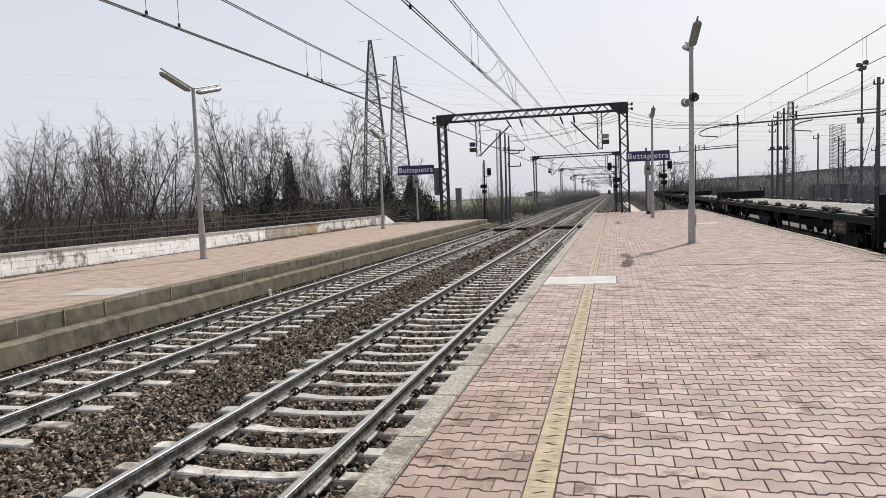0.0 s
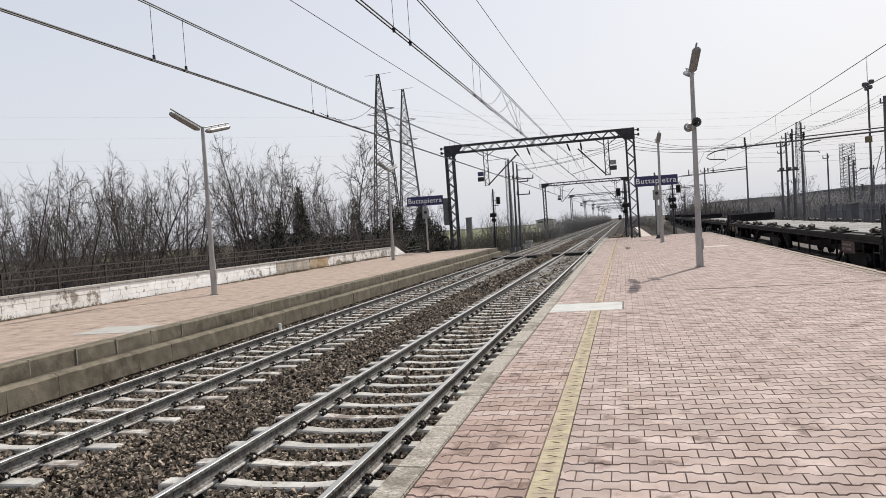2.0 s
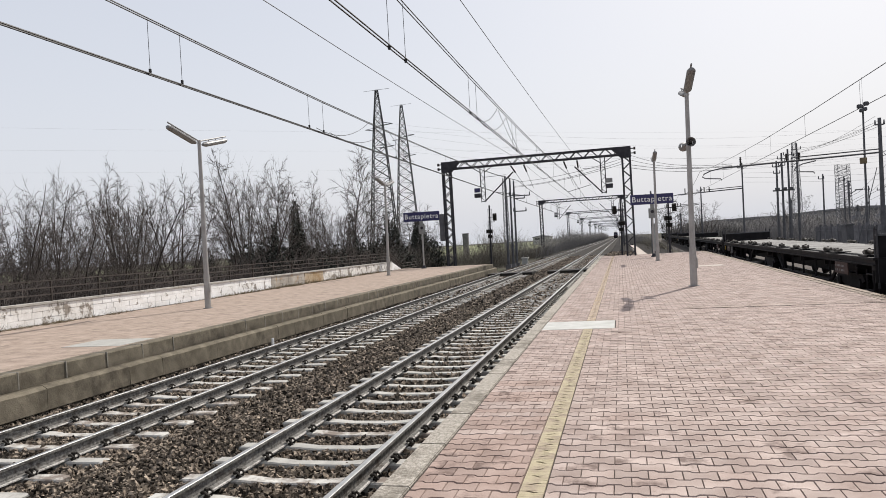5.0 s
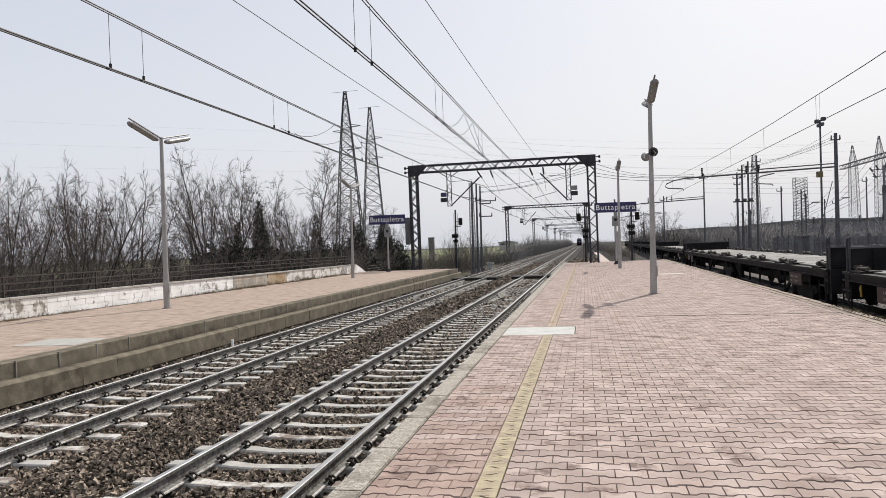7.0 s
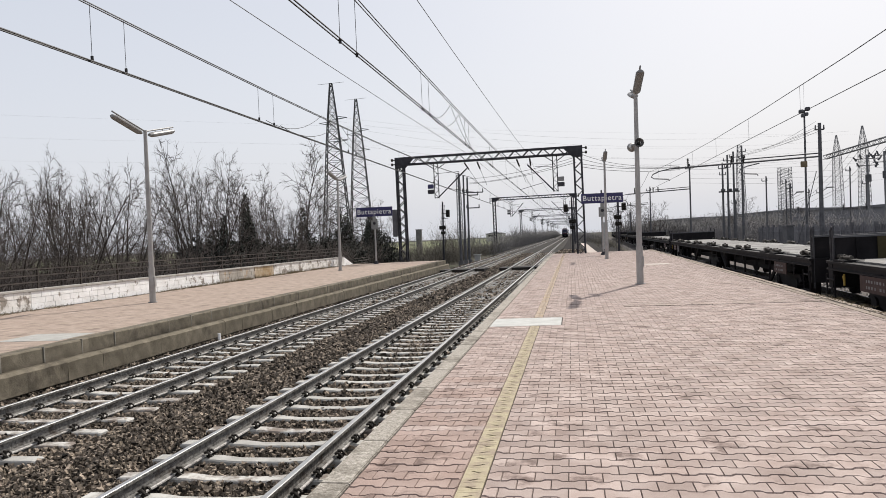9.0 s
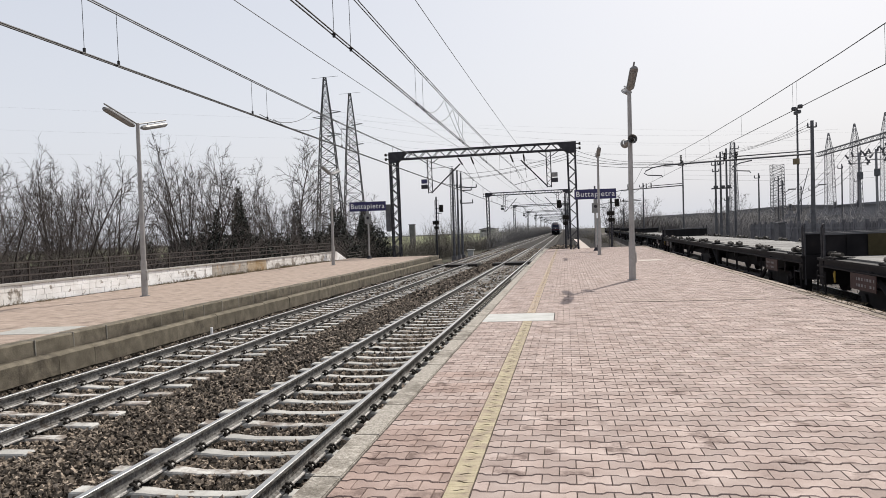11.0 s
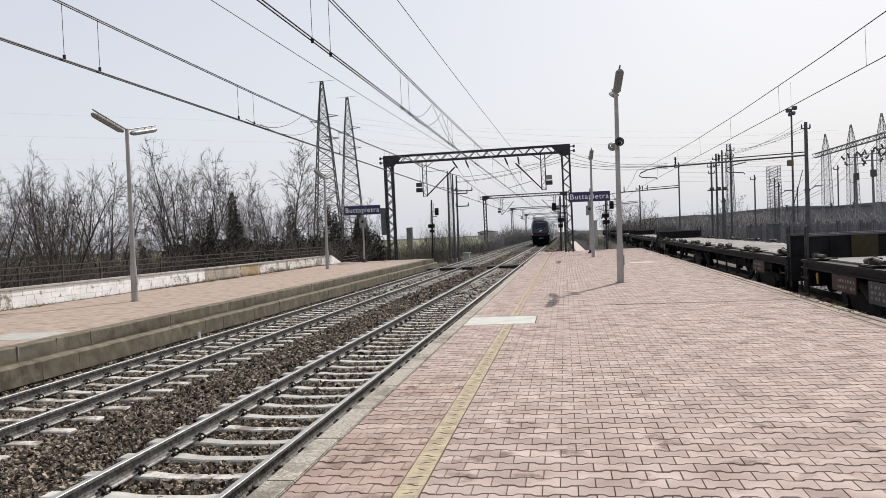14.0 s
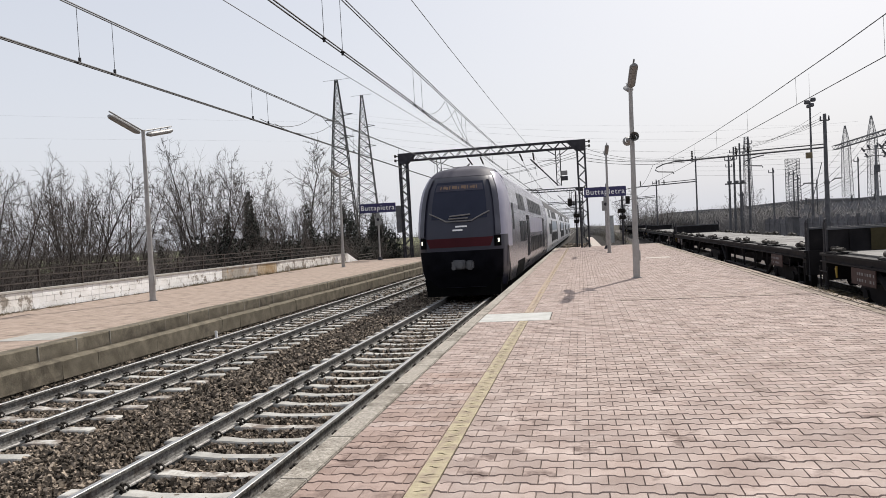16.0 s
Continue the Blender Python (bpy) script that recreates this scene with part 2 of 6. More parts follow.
def rod(bm, a, b, r, r2=None, n=6, caps=True):
    """A tapered bar from a to b, written straight into the mesh."""
    a, b = Vector(a), Vector(b)
    d = b - a
    if d.length < 1e-6:
        return bm
    q = d.to_track_quat("Z", "Y")
    r2 = r if r2 is None else r2
    ring = [q @ Vector((math.cos(i * 2 * math.pi / n + 0.4), math.sin(i * 2 * math.pi / n + 0.4), 0)) for i in range(n)]
    lo, hi = [bm.verts.new(a + v * r) for v in ring], [bm.verts.new(b + v * r2) for v in ring]
    for i in range(n):
        bm.faces.new((lo[i], lo[(i + 1) % n], hi[(i + 1) % n], hi[i]))
    if caps:
        bm.faces.new(lo[::-1]), bm.faces.new(hi)
    return bm


def tube(bm, pts, r, n=6):
    """One unbroken bent bar through pts."""
    pts = [Vector(p) for p in pts]
    rings = []
    for i, p in enumerate(pts):
        d = (pts[min(i + 1, len(pts) - 1)] - pts[max(i - 1, 0)]).normalized()
        q = d.to_track_quat("Z", "Y")
        rings.append([bm.verts.new(p + q @ Vector((math.cos(k * 2 * math.pi / n + 0.4) * r, math.sin(k * 2 * math.pi / n + 0.4) * r, 0))) for k in range(n)])
    for a, b in zip(rings, rings[1:]):
        for k in range(n):
            bm.faces.new((a[k], a[(k + 1) % n], b[(k + 1) % n], b[k]))
    bm.faces.new(rings[0][::-1]), bm.faces.new(rings[-1])
    return bm


def lathe(bm, profile, x=0.0, y=0.0, n=8):
    """A turned body from (radius, z) pairs, upright at x, y."""
    rings = [[bm.verts.new((x + r * math.cos(k * 2 * math.pi / n), y + r * math.sin(k * 2 * math.pi / n), z)) for k in range(n)] for r, z in profile]
    for a, b in zip(rings, rings[1:]):
        for k in range(n):
            bm.faces.new((a[k], a[(k + 1) % n], b[(k + 1) % n], b[k]))
    bm.faces.new(rings[0][::-1]), bm.faces.new(rings[-1])
    return bm


def prism(bm, outline, axis_from, axis_to):
    """Sweeps a closed outline of (x, z) from y = axis_from to axis_to."""
    a = [bm.verts.new((x, axis_from, z)) for x, z in outline]
    b = [bm.verts.new((x, axis_to, z)) for x, z in outline]
    n = len(a)
    for i in range(n):
        bm.faces.new((a[i], a[(i + 1) % n], b[(i + 1) % n], b[i]))
    bm.faces.new(a), bm.faces.new(b[::-1])
    bmesh.ops.recalc_face_normals(bm, faces=bm.faces[:])
    return bm


def mesh_of(name, bm, mat, smooth=False):
    me = bpy.data.meshes.new(name)
    bm.normal_update()
    bm.to_mesh(me)
    bm.free()
    me.materials.append(mat)
    if smooth:
        for p in me.polygons:
            p.use_smooth = True
    return me


def part(name, bm, mat, parent=None, label="", smooth=False):
    ob = new(name, mesh_of(name, bm, mat, smooth))
    if parent:
        ob.parent = parent
    return tagged(ob, label)


def thing(name, m, label, category, group="", kind=""):
    ob = new(name)
    ob.empty_display_size = 0.1
    ob.matrix_basis = m
    return tagged(ob, label, category, group, kind)


def solid(name, bm, mat, label, category="", kind="structure", group=""):
    return tagged(part(name, bm, mat), label, category, group, kind)


def B():
    return bmesh.new()


def truss(bm, p, q, u, w, n, r, v=None):
    """A lattice girder: chords from p to q, spread by u (and v), with zigzag bracing."""
    p, q, u = Vector(p), Vector(q), Vector(u)
    v = Vector(v) if v else None
    offs = [u * 0.5, u * -0.5] if v is None else [(u + v) / 2, (u - v) / 2, (-u - v) / 2, (v - u) / 2]
    for o in offs:
        rod(bm, p + o, q + o, r, n=4)
    faces = [(0, 1)] if v is None else [(0, 1), (1, 2), (2, 3), (3, 0)]
    for fi, (a, b) in enumerate(faces):
        for i in range(n):
            s, e = p.lerp(q, i / n), p.lerp(q, (i + 1) / n)
            k = (i + fi + (fi == 3)) % 2
            rod(bm, s + offs[a if k else b], e + offs[b if k else a], w, n=4, caps=False)
    return bm


# ---- ground, tracks and platforms ----
RAIL = -0.55          # rail head
SLEEP = -0.722        # sleeper top
NEAR, FAR = -3.5, -7.5  # track centres
EDGE_L = -9.27        # edge of the opposite platform
def edge_r(y):
    """The island platform's other edge, which runs slightly askew."""
    return 4.75 + 0.02 * y


def ground():
    bm = B()
    box(bm, -1500, 1500, -400, 2600, -3.0, -1.05)
    solid("ground", bm, M_SOIL, "bare soil with dry grass beside the railway", "ground")
    bm = B()
    box(bm, -420, -24, 95, 900, -1.04, -0.98)
    solid("field", bm, M_FIELD, "pale green spring field beyond the shrubs", "field")
    bm = B()
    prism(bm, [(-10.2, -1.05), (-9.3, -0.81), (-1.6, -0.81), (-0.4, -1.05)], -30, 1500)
    solid("ballast_bed", bm, M_GRIT, "ballast bed under the two tracks, near black for the shade between stones", "ballast")
    bm = B()
    prism(bm, [(-10.6, -1.05), (-9.7, -0.7), (-9.1, -0.7), (-8.7, -0.7), (-8.34, -0.7), (-8.33, -0.725), (-6.68, -0.725), (-6.66, -0.7), (-4.35, -0.7), (-4.33, -0.725), (-2.68, -0.725), (-2.66, -0.7), (-1.9, -0.7), (-1.0, -1.05)], 90, 1500)
    solid("ballast_bed_distant", bm, M_FARBED, "dark ballast of the line farther off", "ballast")
    bm = B()
    prism(bm, [(3.4, -1.05), (3.6, -0.79), (13.9, -0.79), (15.5, -1.05)], -30, 300)
    ob = solid("ballast_bed_yard", bm, M_GRIT_PALE, "dark ballast under the yard siding", "ballast")
    ob.matrix_basis = pose(0.67, 0, -0.004, 0, 0, -1.633)


ground()

RAIL_HALF = [(-0.075, 0), (-0.075, 0.012), (-0.012, 0.03), (-0.009, 0.125), (-0.036, 0.137), (-0.036, 0.165)]
RAIL_OUT = [(x, z) for x, z in RAIL_HALF] + [(-x, z) for x, z in RAIL_HALF[::-1]]


def sleeper_mesh():
    """A pre-stressed sleeper: two deep seats and a lower, narrower waist."""
    bm = B()
    cuts = [(-1.3, 0.085, -0.015), (-1.27, 0.1, 0.0), (-0.55, 0.1, 0.0), (-0.3, 0.085, -0.022), (0.3, 0.085, -0.022), (0.55, 0.1, 0.0), (1.27, 0.1, 0.0), (1.3, 0.085, -0.015)]
    rings = [[bm.verts.new(p) for p in ((x, -w - 0.02, -0.2), (x, -w, z - 0.015), (x, -w + 0.015, z), (x, w - 0.015, z), (x, w, z - 0.015), (x, w + 0.02, -0.2))] for x, w, z in cuts]
    for a, b in zip(rings, rings[1:]):
        for i in range(5):
            bm.faces.new((a[i], b[i], b[i + 1], a[i + 1]))
    bm.faces.new(rings[0]), bm.faces.new(rings[-1][::-1])
    bmesh.ops.recalc_face_normals(bm, faces=bm.faces[:])
    return mesh_of("sleeper", bm, M_SLEEPER)


def clip_mesh():
    """A bent spring clip."""
    pts = [(0.03, -0.05, 0.0), (0.05, -0.05, 0.035), (0.02, -0.05, 0.06), (-0.02, -0.035, 0.05), (-0.032, 0.0, 0.042), (-0.02, 0.035, 0.05), (0.02, 0.05, 0.06), (0.05, 0.05, 0.035), (0.03, 0.05, 0.0)]
    return mesh_of("rail_clip", tube(B(), pts, 0.015, 6), M_CLIP)


def bolt_mesh():
    """The screw that holds a clip, with its washer."""
    return mesh_of("clip_bolt", lathe(B(), [(0.034, 0.0), (0.034, 0.016), (0.019, 0.018), (0.019, 0.06), (0.024, 0.062), (0.024, 0.085), (0.012, 0.092)], n=6), M_CLIP)


SLEEPER, CLIP, BOLT = sleeper_mesh(), clip_mesh(), bolt_mesh()


def track(cx, name, label, y0, y1, rows, phase):
    tr = thing(name, pose(cx, 0, 0), label, "railway track", "running tracks")
    for s in (-1, 1):
        bm = B()
        prism(bm, [(s * 0.7535 + x, SLEEP + 0.007 + z) for x, z in RAIL_OUT], y0, y1)
        rail = part("rail", bm, M_RAIL, tr)
        bm = B()
        prism(bm, [(s * 0.7535 - 0.034, RAIL - 0.003), (s * 0.7535 - 0.026, RAIL + 0.003), (s * 0.7535 + 0.026, RAIL + 0.003), (s * 0.7535 + 0.034, RAIL - 0.003)], y0, y1)
        part("rail_head", bm, M_RAILTOP, rail, "worn shiny running surface")
        for o in (-1, 1):
            bm = B()
            c = s * 0.7535
            prism(bm, [(c + o * 0.016, SLEEP + 0.034), (c + o * 0.0765, SLEEP + 0.0195), (c + o * 0.0775, SLEEP + 0.006), (c + o * 0.02, SLEEP + 0.02)], y0, 90)
            part("rail_foot", bm, M_FOOT, rail, "dusty rail foot, paled in colour for sunlight on its top")
    rng = random.Random(cx)
    for i in range(rows):
        sl = new("sleeper", SLEEPER)
        sl.parent = tr
        sl.matrix_basis = pose(rng.uniform(-0.015, 0.015), phase + 0.6 * i + rng.uniform(-0.012, 0.012), SLEEP, 0, 0, rng.uniform(-0.5, 0.5))
        if i < 56:
            for s in (-1, 1):
                for o in (-1, 1):
                    c = new("rail_clip", CLIP)
                    c.parent = sl
                    c.matrix_basis = pose(s * 0.7535 + o * 0.09, 0, 0.008, 0, 0, 0 if o > 0 else 180)
                    if i < 34:
                        c = new("clip_bolt", BOLT)
                        c.parent = sl
                        c.matrix_basis = pose(s * 0.7535 + o * 0.102, 0, 0.004)
    return tr


track(NEAR, "near_track", "concrete-sleepered railway track with shiny rails beside the island platform", -12, 1500, 150, 0.3)
track(FAR, "far_track", "concrete-sleepered railway track with dull rails beside the opposite platform", -12, 1500, 150, 0.2)


def stones(name, label, spots, sizes, seed, mat=M_STONE):
    """Broken stones, each an uneven wedge, written as one mesh."""
    rng = np.random.default_rng(seed)
    corner = np.array([(math.cos(2.094 * k), math.sin(2.094 * k), z) for z in (-0.68, 0.68) for k in range(3)]) * 1.08
    face = np.array([(0, 2, 1), (3, 4, 5), (0, 1, 4), (0, 4, 3), (1, 2, 5), (1, 5, 4), (2, 0, 3), (2, 3, 5)])
    n = len(spots)
    v = (corner[None] + rng.uniform(-0.34, 0.34, (n, 6, 3))) * rng.uniform(0.6, 1.35, (n, 1, 3)) * sizes[:, None, None]
    a, c = rng.uniform(0, 6.28, n), rng.uniform(-1.6, 1.6, n)
    x = v[..., 0] * np.cos(a)[:, None] - v[..., 1] * np.sin(a)[:, None]
    y = v[..., 0] * np.sin(a)[:, None] + v[..., 1] * np.cos(a)[:, None]
    y, z = y * np.cos(c)[:, None] - v[..., 2] * np.sin(c)[:, None], y * np.sin(c)[:, None] + v[..., 2] * np.cos(c)[:, None]
    v = np.stack((x, y, z), -1) + spots[:, None]
    f = (face[None] + 6 * np.arange(n)[:, None, None]).reshape(-1, 3)
    me = bpy.data.meshes.new(name)
    me.vertices.add(6 * n), me.loops.add(3 * len(f)), me.polygons.add(len(f))
    me.vertices.foreach_set("co", v.reshape(-1).astype(np.float32))
    me.loops.foreach_set("vertex_index", f.reshape(-1).astype(np.int32))
    me.polygons.foreach_set("loop_start", np.arange(0, 3 * len(f), 3, dtype=np.int32))
    me.update(calc_edges=True)
    me.shade_flat()
    me.materials.append(mat)
    return tagged(new(name, me), label, "ballast", kind="stuff")


def ballast():
    rng = np.random.default_rng(4)
    S, Z = [], []
    for y0, y1, dens, size in ((3.2, 10.5, 900, 0.0225), (10.5, 26, 400, 0.029), (26, 92, 58, 0.048)):
        n = int((y1 - y0) * 7.6 * dens)
        x, y = rng.uniform(-9.15, -1.72, n), rng.uniform(y0, y1, n)
        keep = np.ones(n, bool)
        for cx, ph in ((NEAR, 0.3), (FAR, 0.2)):
            d = np.abs(x - cx)
            on = np.abs((y - ph + 0.3) % 0.6 - 0.3) < 0.118 + rng.uniform(-0.015, 0.015, n)
            keep &= ~((d < 1.33) & on & (rng.random(n) > (0.025 if y0 < 20 else 0.3)))
            keep &= ~(np.abs(d - 0.7535) < 0.085)
        mid = np.exp(-((x + 5.5) / 0.5) ** 2) * 0.03 + np.exp(-((x + 9.15) / 0.3) ** 2) * 0.05
        z = -0.768 + mid - 0.018 * ((np.abs(x - NEAR) > 0.85) & (np.abs(x - NEAR) < 1.45)) + rng.uniform(-0.036, 0.026, n)
        s = size * rng.uniform(0.65, 1.35, n)
        S.append(np.stack((x, y, z), -1)[keep]), Z.append(s[keep])
    stones("ballast_stones", "dark brown broken ballast stones between the sleepers", np.concatenate(S), np.concatenate(Z), 5)


ballast()


def platform_right():
    bm = B()
    pts = [(-1.6, -14), (edge_r(-14) - 0.02, -14), (edge_r(57) - 0.02, 57.0), (-1.6, 57.5)]
    lo, hi = [bm.verts.new((x, y, -1.05)) for x, y in pts], [bm.verts.new((x, y, -0.012)) for x, y in pts]
    for i in range(4):
        bm.faces.new((lo[i], lo[(i + 1) % 4], hi[(i + 1) % 4], hi[i]))
    bm.faces.new(hi), bm.faces.new(lo[::-1])
    return solid("platform", bm, M_BED, "island platform paved with pink interlocking concrete blocks", "platform")


PLATFORM = platform_right()
L, D, WAVE, RAMP = 0.215, 0.15, 0.0135, 0.013
PROFILE = [(-L / 2, 1), (-L / 4 - RAMP, 1), (-L / 4 + RAMP, -1), (L / 4 - RAMP, -1), (L / 4 + RAMP, 1), (L / 2, 1)]
SHAPE = np.array([(x, -D / 2 - s * WAVE) for x, s in PROFILE] + [(x, D / 2 + s * WAVE) for x, s in PROFILE[::-1]])


def paver_rings(cx, cy, x0, x1):
    """Outer and top outline of one double-T block, cut straight at x0 and x1."""
    lo, hi = max(x0, cx - L / 2), min(x1, cx + L / 2)
    if hi - lo < 0.04:
        return None
    def ring(gx, gy):
        p = SHAPE.copy()
        p[:, 1] -= np.sign(p[:, 1]) * gy
        p += (cx, cy)
        p[:, 0] = np.clip(p[:, 0], lo + gx, hi - gx)
        return p
    return ring(0.0018, 0.006), ring(0.0044, 0.0106)


def pavers():
    rng = random.Random(8)
    sets, singles = {0: ([], []), 1: ([], [])}, []
    for r in range(int(54.8 / D)):
        cy = 2.4 + r * D
        lanes = [(-1.572, -0.864), (-0.696, edge_r(cy) - 0.36)]
        if 12.6 < cy < 13.9:
            lanes = [(-0.325, edge_r(cy) - 0.36)]
        for x0, x1 in lanes:
            red = int(x1 < -0.5 and cy < 5.4 + rng.random() * 3.5)
            verts, faces = sets[red]
            k0 = math.floor((x0 + 2) / L) - 1
            for k in range(k0, int((x1 + 2) / L) + 2):
                cx = -2 + k * L + (L / 2 if r % 2 else 0)
                rings = paver_rings(cx, cy, x0, x1)
                if rings is None:
                    continue
                dz = rng.uniform(-0.002, 0.002)
                near = 4.2 < cy < 7.0 and -1.6 < cx < 1.6 and len(singles) < 300 and x0 + L / 2 < cx < x1 - L / 2
                if near:
                    singles.append((cx, cy, dz, red))
                    continue
                b = len(verts)
                outer, top = rings
                verts += [(x, y, -0.012) for x, y in outer] + [(x, y, dz + rng.uniform(-0.0008, 0.0008)) for x, y in top]
                faces += [(b + i, b + (i + 1) % 12, b + 12 + (i + 1) % 12, b + 12 + i) for i in range(12)] + [tuple(b + 12 + i for i in range(12))]
    for red, mat in ((0, M_PAVER), (1, M_RED_PAVER)):
        me = bpy.data.meshes.new("paver_field")
        me.from_pydata(sets[red][0], [], sets[red][1])
        me.materials.append(mat)
        ob = tagged(new("paver_field", me), "", kind="stuff")
        ob.parent = PLATFORM
    bm = B()
    outer, top = paver_rings(0, 0, -9, 9)
    a, b = [bm.verts.new((x, y, -0.012)) for x, y in outer], [bm.verts.new((x, y, 0)) for x, y in top]
    for i in range(12):
        bm.faces.new((a[i], a[(i + 1) % 12], b[(i + 1) % 12], b[i]))
    bm.faces.new(b)
    one = mesh_of("paver", bm, M_PAVER_ONE)
    two = one.copy()
    two.materials[0] = M_RED_PAVER_ONE
    for x, y, dz, red in singles:
        ob = new("paver", two if red else one)
        ob.parent, ob.location = PLATFORM, (x, y, dz)


def strip_and_slabs():
    tiles, faded = [], []
    rng = random.Random(77)
    for v in range(6):
        # paint laid over the joints: only the slanting middle of each joint still shows
        s = 1 if v % 2 else -1
        a = 0.011 * s
        front = [(x, -0.075 + k * a + g) for x, k, g in ((-0.077, 1, 0.0004), (-0.045, 1, 0.001), (-0.018, 1, 0.01), (0.018, -1, 0.01), (0.045, -1, 0.001), (0.077, -1, 0.0004))]
        back = [(x, 0.075 - k * a - g) for x, k, g in ((-0.077, 1, 0.0004), (-0.045, 1, 0.001), (-0.018, 1, 0.01), (0.018, -1, 0.01), (0.045, -1, 0.001), (0.077, -1, 0.0004))][::-1]
        bm = B()
        lo, hi = [bm.verts.new((x, y, -0.012)) for x, y in front + back], [bm.verts.new((x, y, 0.001)) for x, y in front + back]
        for i in range(12):
            bm.faces.new((lo[i], lo[(i + 1) % 12], hi[(i + 1) % 12], hi[i]))
        bm.faces.new(hi)
        for i in range(5):
            y = -0.045 + i * 0.0225
            x0, x1 = -0.072, 0.072
            if rng.random() < 0.55:
                x0 = rng.uniform(-0.06, 0.0)
            if rng.random() < 0.55:
                x1 = rng.uniform(0.01, 0.06)
            w = rng.uniform(0.004, 0.009)
            if rng.random() < 0.45:
                continue
            box(bm, x0, x1, y - w, y + w, 0.001, 0.0019)
        me = mesh_of("tactile_tile", bm, M_STRIP)
        tiles.append(me)
        faded.append(me.copy())
        faded[-1].materials[0] = M_STRIP_WORN
    for i in range(int(54.2 / D)):
        y = 2.4 + i * D
        if 12.6 < y < 13.9:
            continue
        ob = new("tactile_tile", (tiles if y < 13 else faded)[(i % 2) + 2 * rng.randrange(3)])
        ob.parent, ob.matrix_basis = PLATFORM, pose(-0.78, y, rng.uniform(-0.001, 0.001))
    for x0, x1, y0, y1 in ((-1.575, -0.34, 12.66, 13.83), (3.05, 4.1, 33.0, 34.2)):
        bm = B()
        box(bm, x0, x1, y0, y1, -0.012, 0.003, 0.004)
        part("concrete_slab", bm, M_SLAB if x0 < 0 else M_SLAB_DULL, PLATFORM, "pale smooth concrete inspection slab")
    bm = B()
    tube(bm, [(0.9 + 0.2 * i, 15.42 - 0.03 * i * 0.2 + 0.012 * (i % 3), 0.0005) for i in range(20)], 0.006, 5)
    part("filled_joint", bm, M_BED, PLATFORM, "dark filled joint across the paving")
    bm = B()
    box(bm, -0.103, 0.103, -0.498, 0.498, -0.24, 0.004, 0.008)
    stone = mesh_of("coping_stone", bm, M_COPING)
    for i in range(60):
        ob = new("coping_stone", stone)
        ob.parent, ob.matrix_basis = PLATFORM, pose(-1.688, -1.88 + i * 1.0, 0, 0, 0, 0)
    bm = B()
    box(bm, -0.082, 0.082, -0.497, 0.497, -0.3, 0.004, 0.014)
    stone = mesh_of("coping_stone", bm, M_COPING_R)
    bm = B()
    box(bm, -0.078, 0.078, -0.497, 0.497, -0.1, 0.0, 0.008)
    inner = mesh_of("edging_stone", bm, M_COPING_R)
    rng = random.Random(31)
    for i in range(60):
        y = -2 + i * 1.0
        for n, me, dx in (("coping_stone", stone, 0.09), ("edging_stone", inner, 0.268)):
            yy = y + (0.43 if dx > 0.2 else 0)
            ob = new(n, me)
            ob.parent, ob.matrix_basis = PLATFORM, pose(edge_r(yy) - dx + rng.uniform(-0.005, 0.005), yy, rng.uniform(-0.006, 0.002), 0, 0, -1.146 + rng.uniform(-0.25, 0.25))


strip_and_slabs()


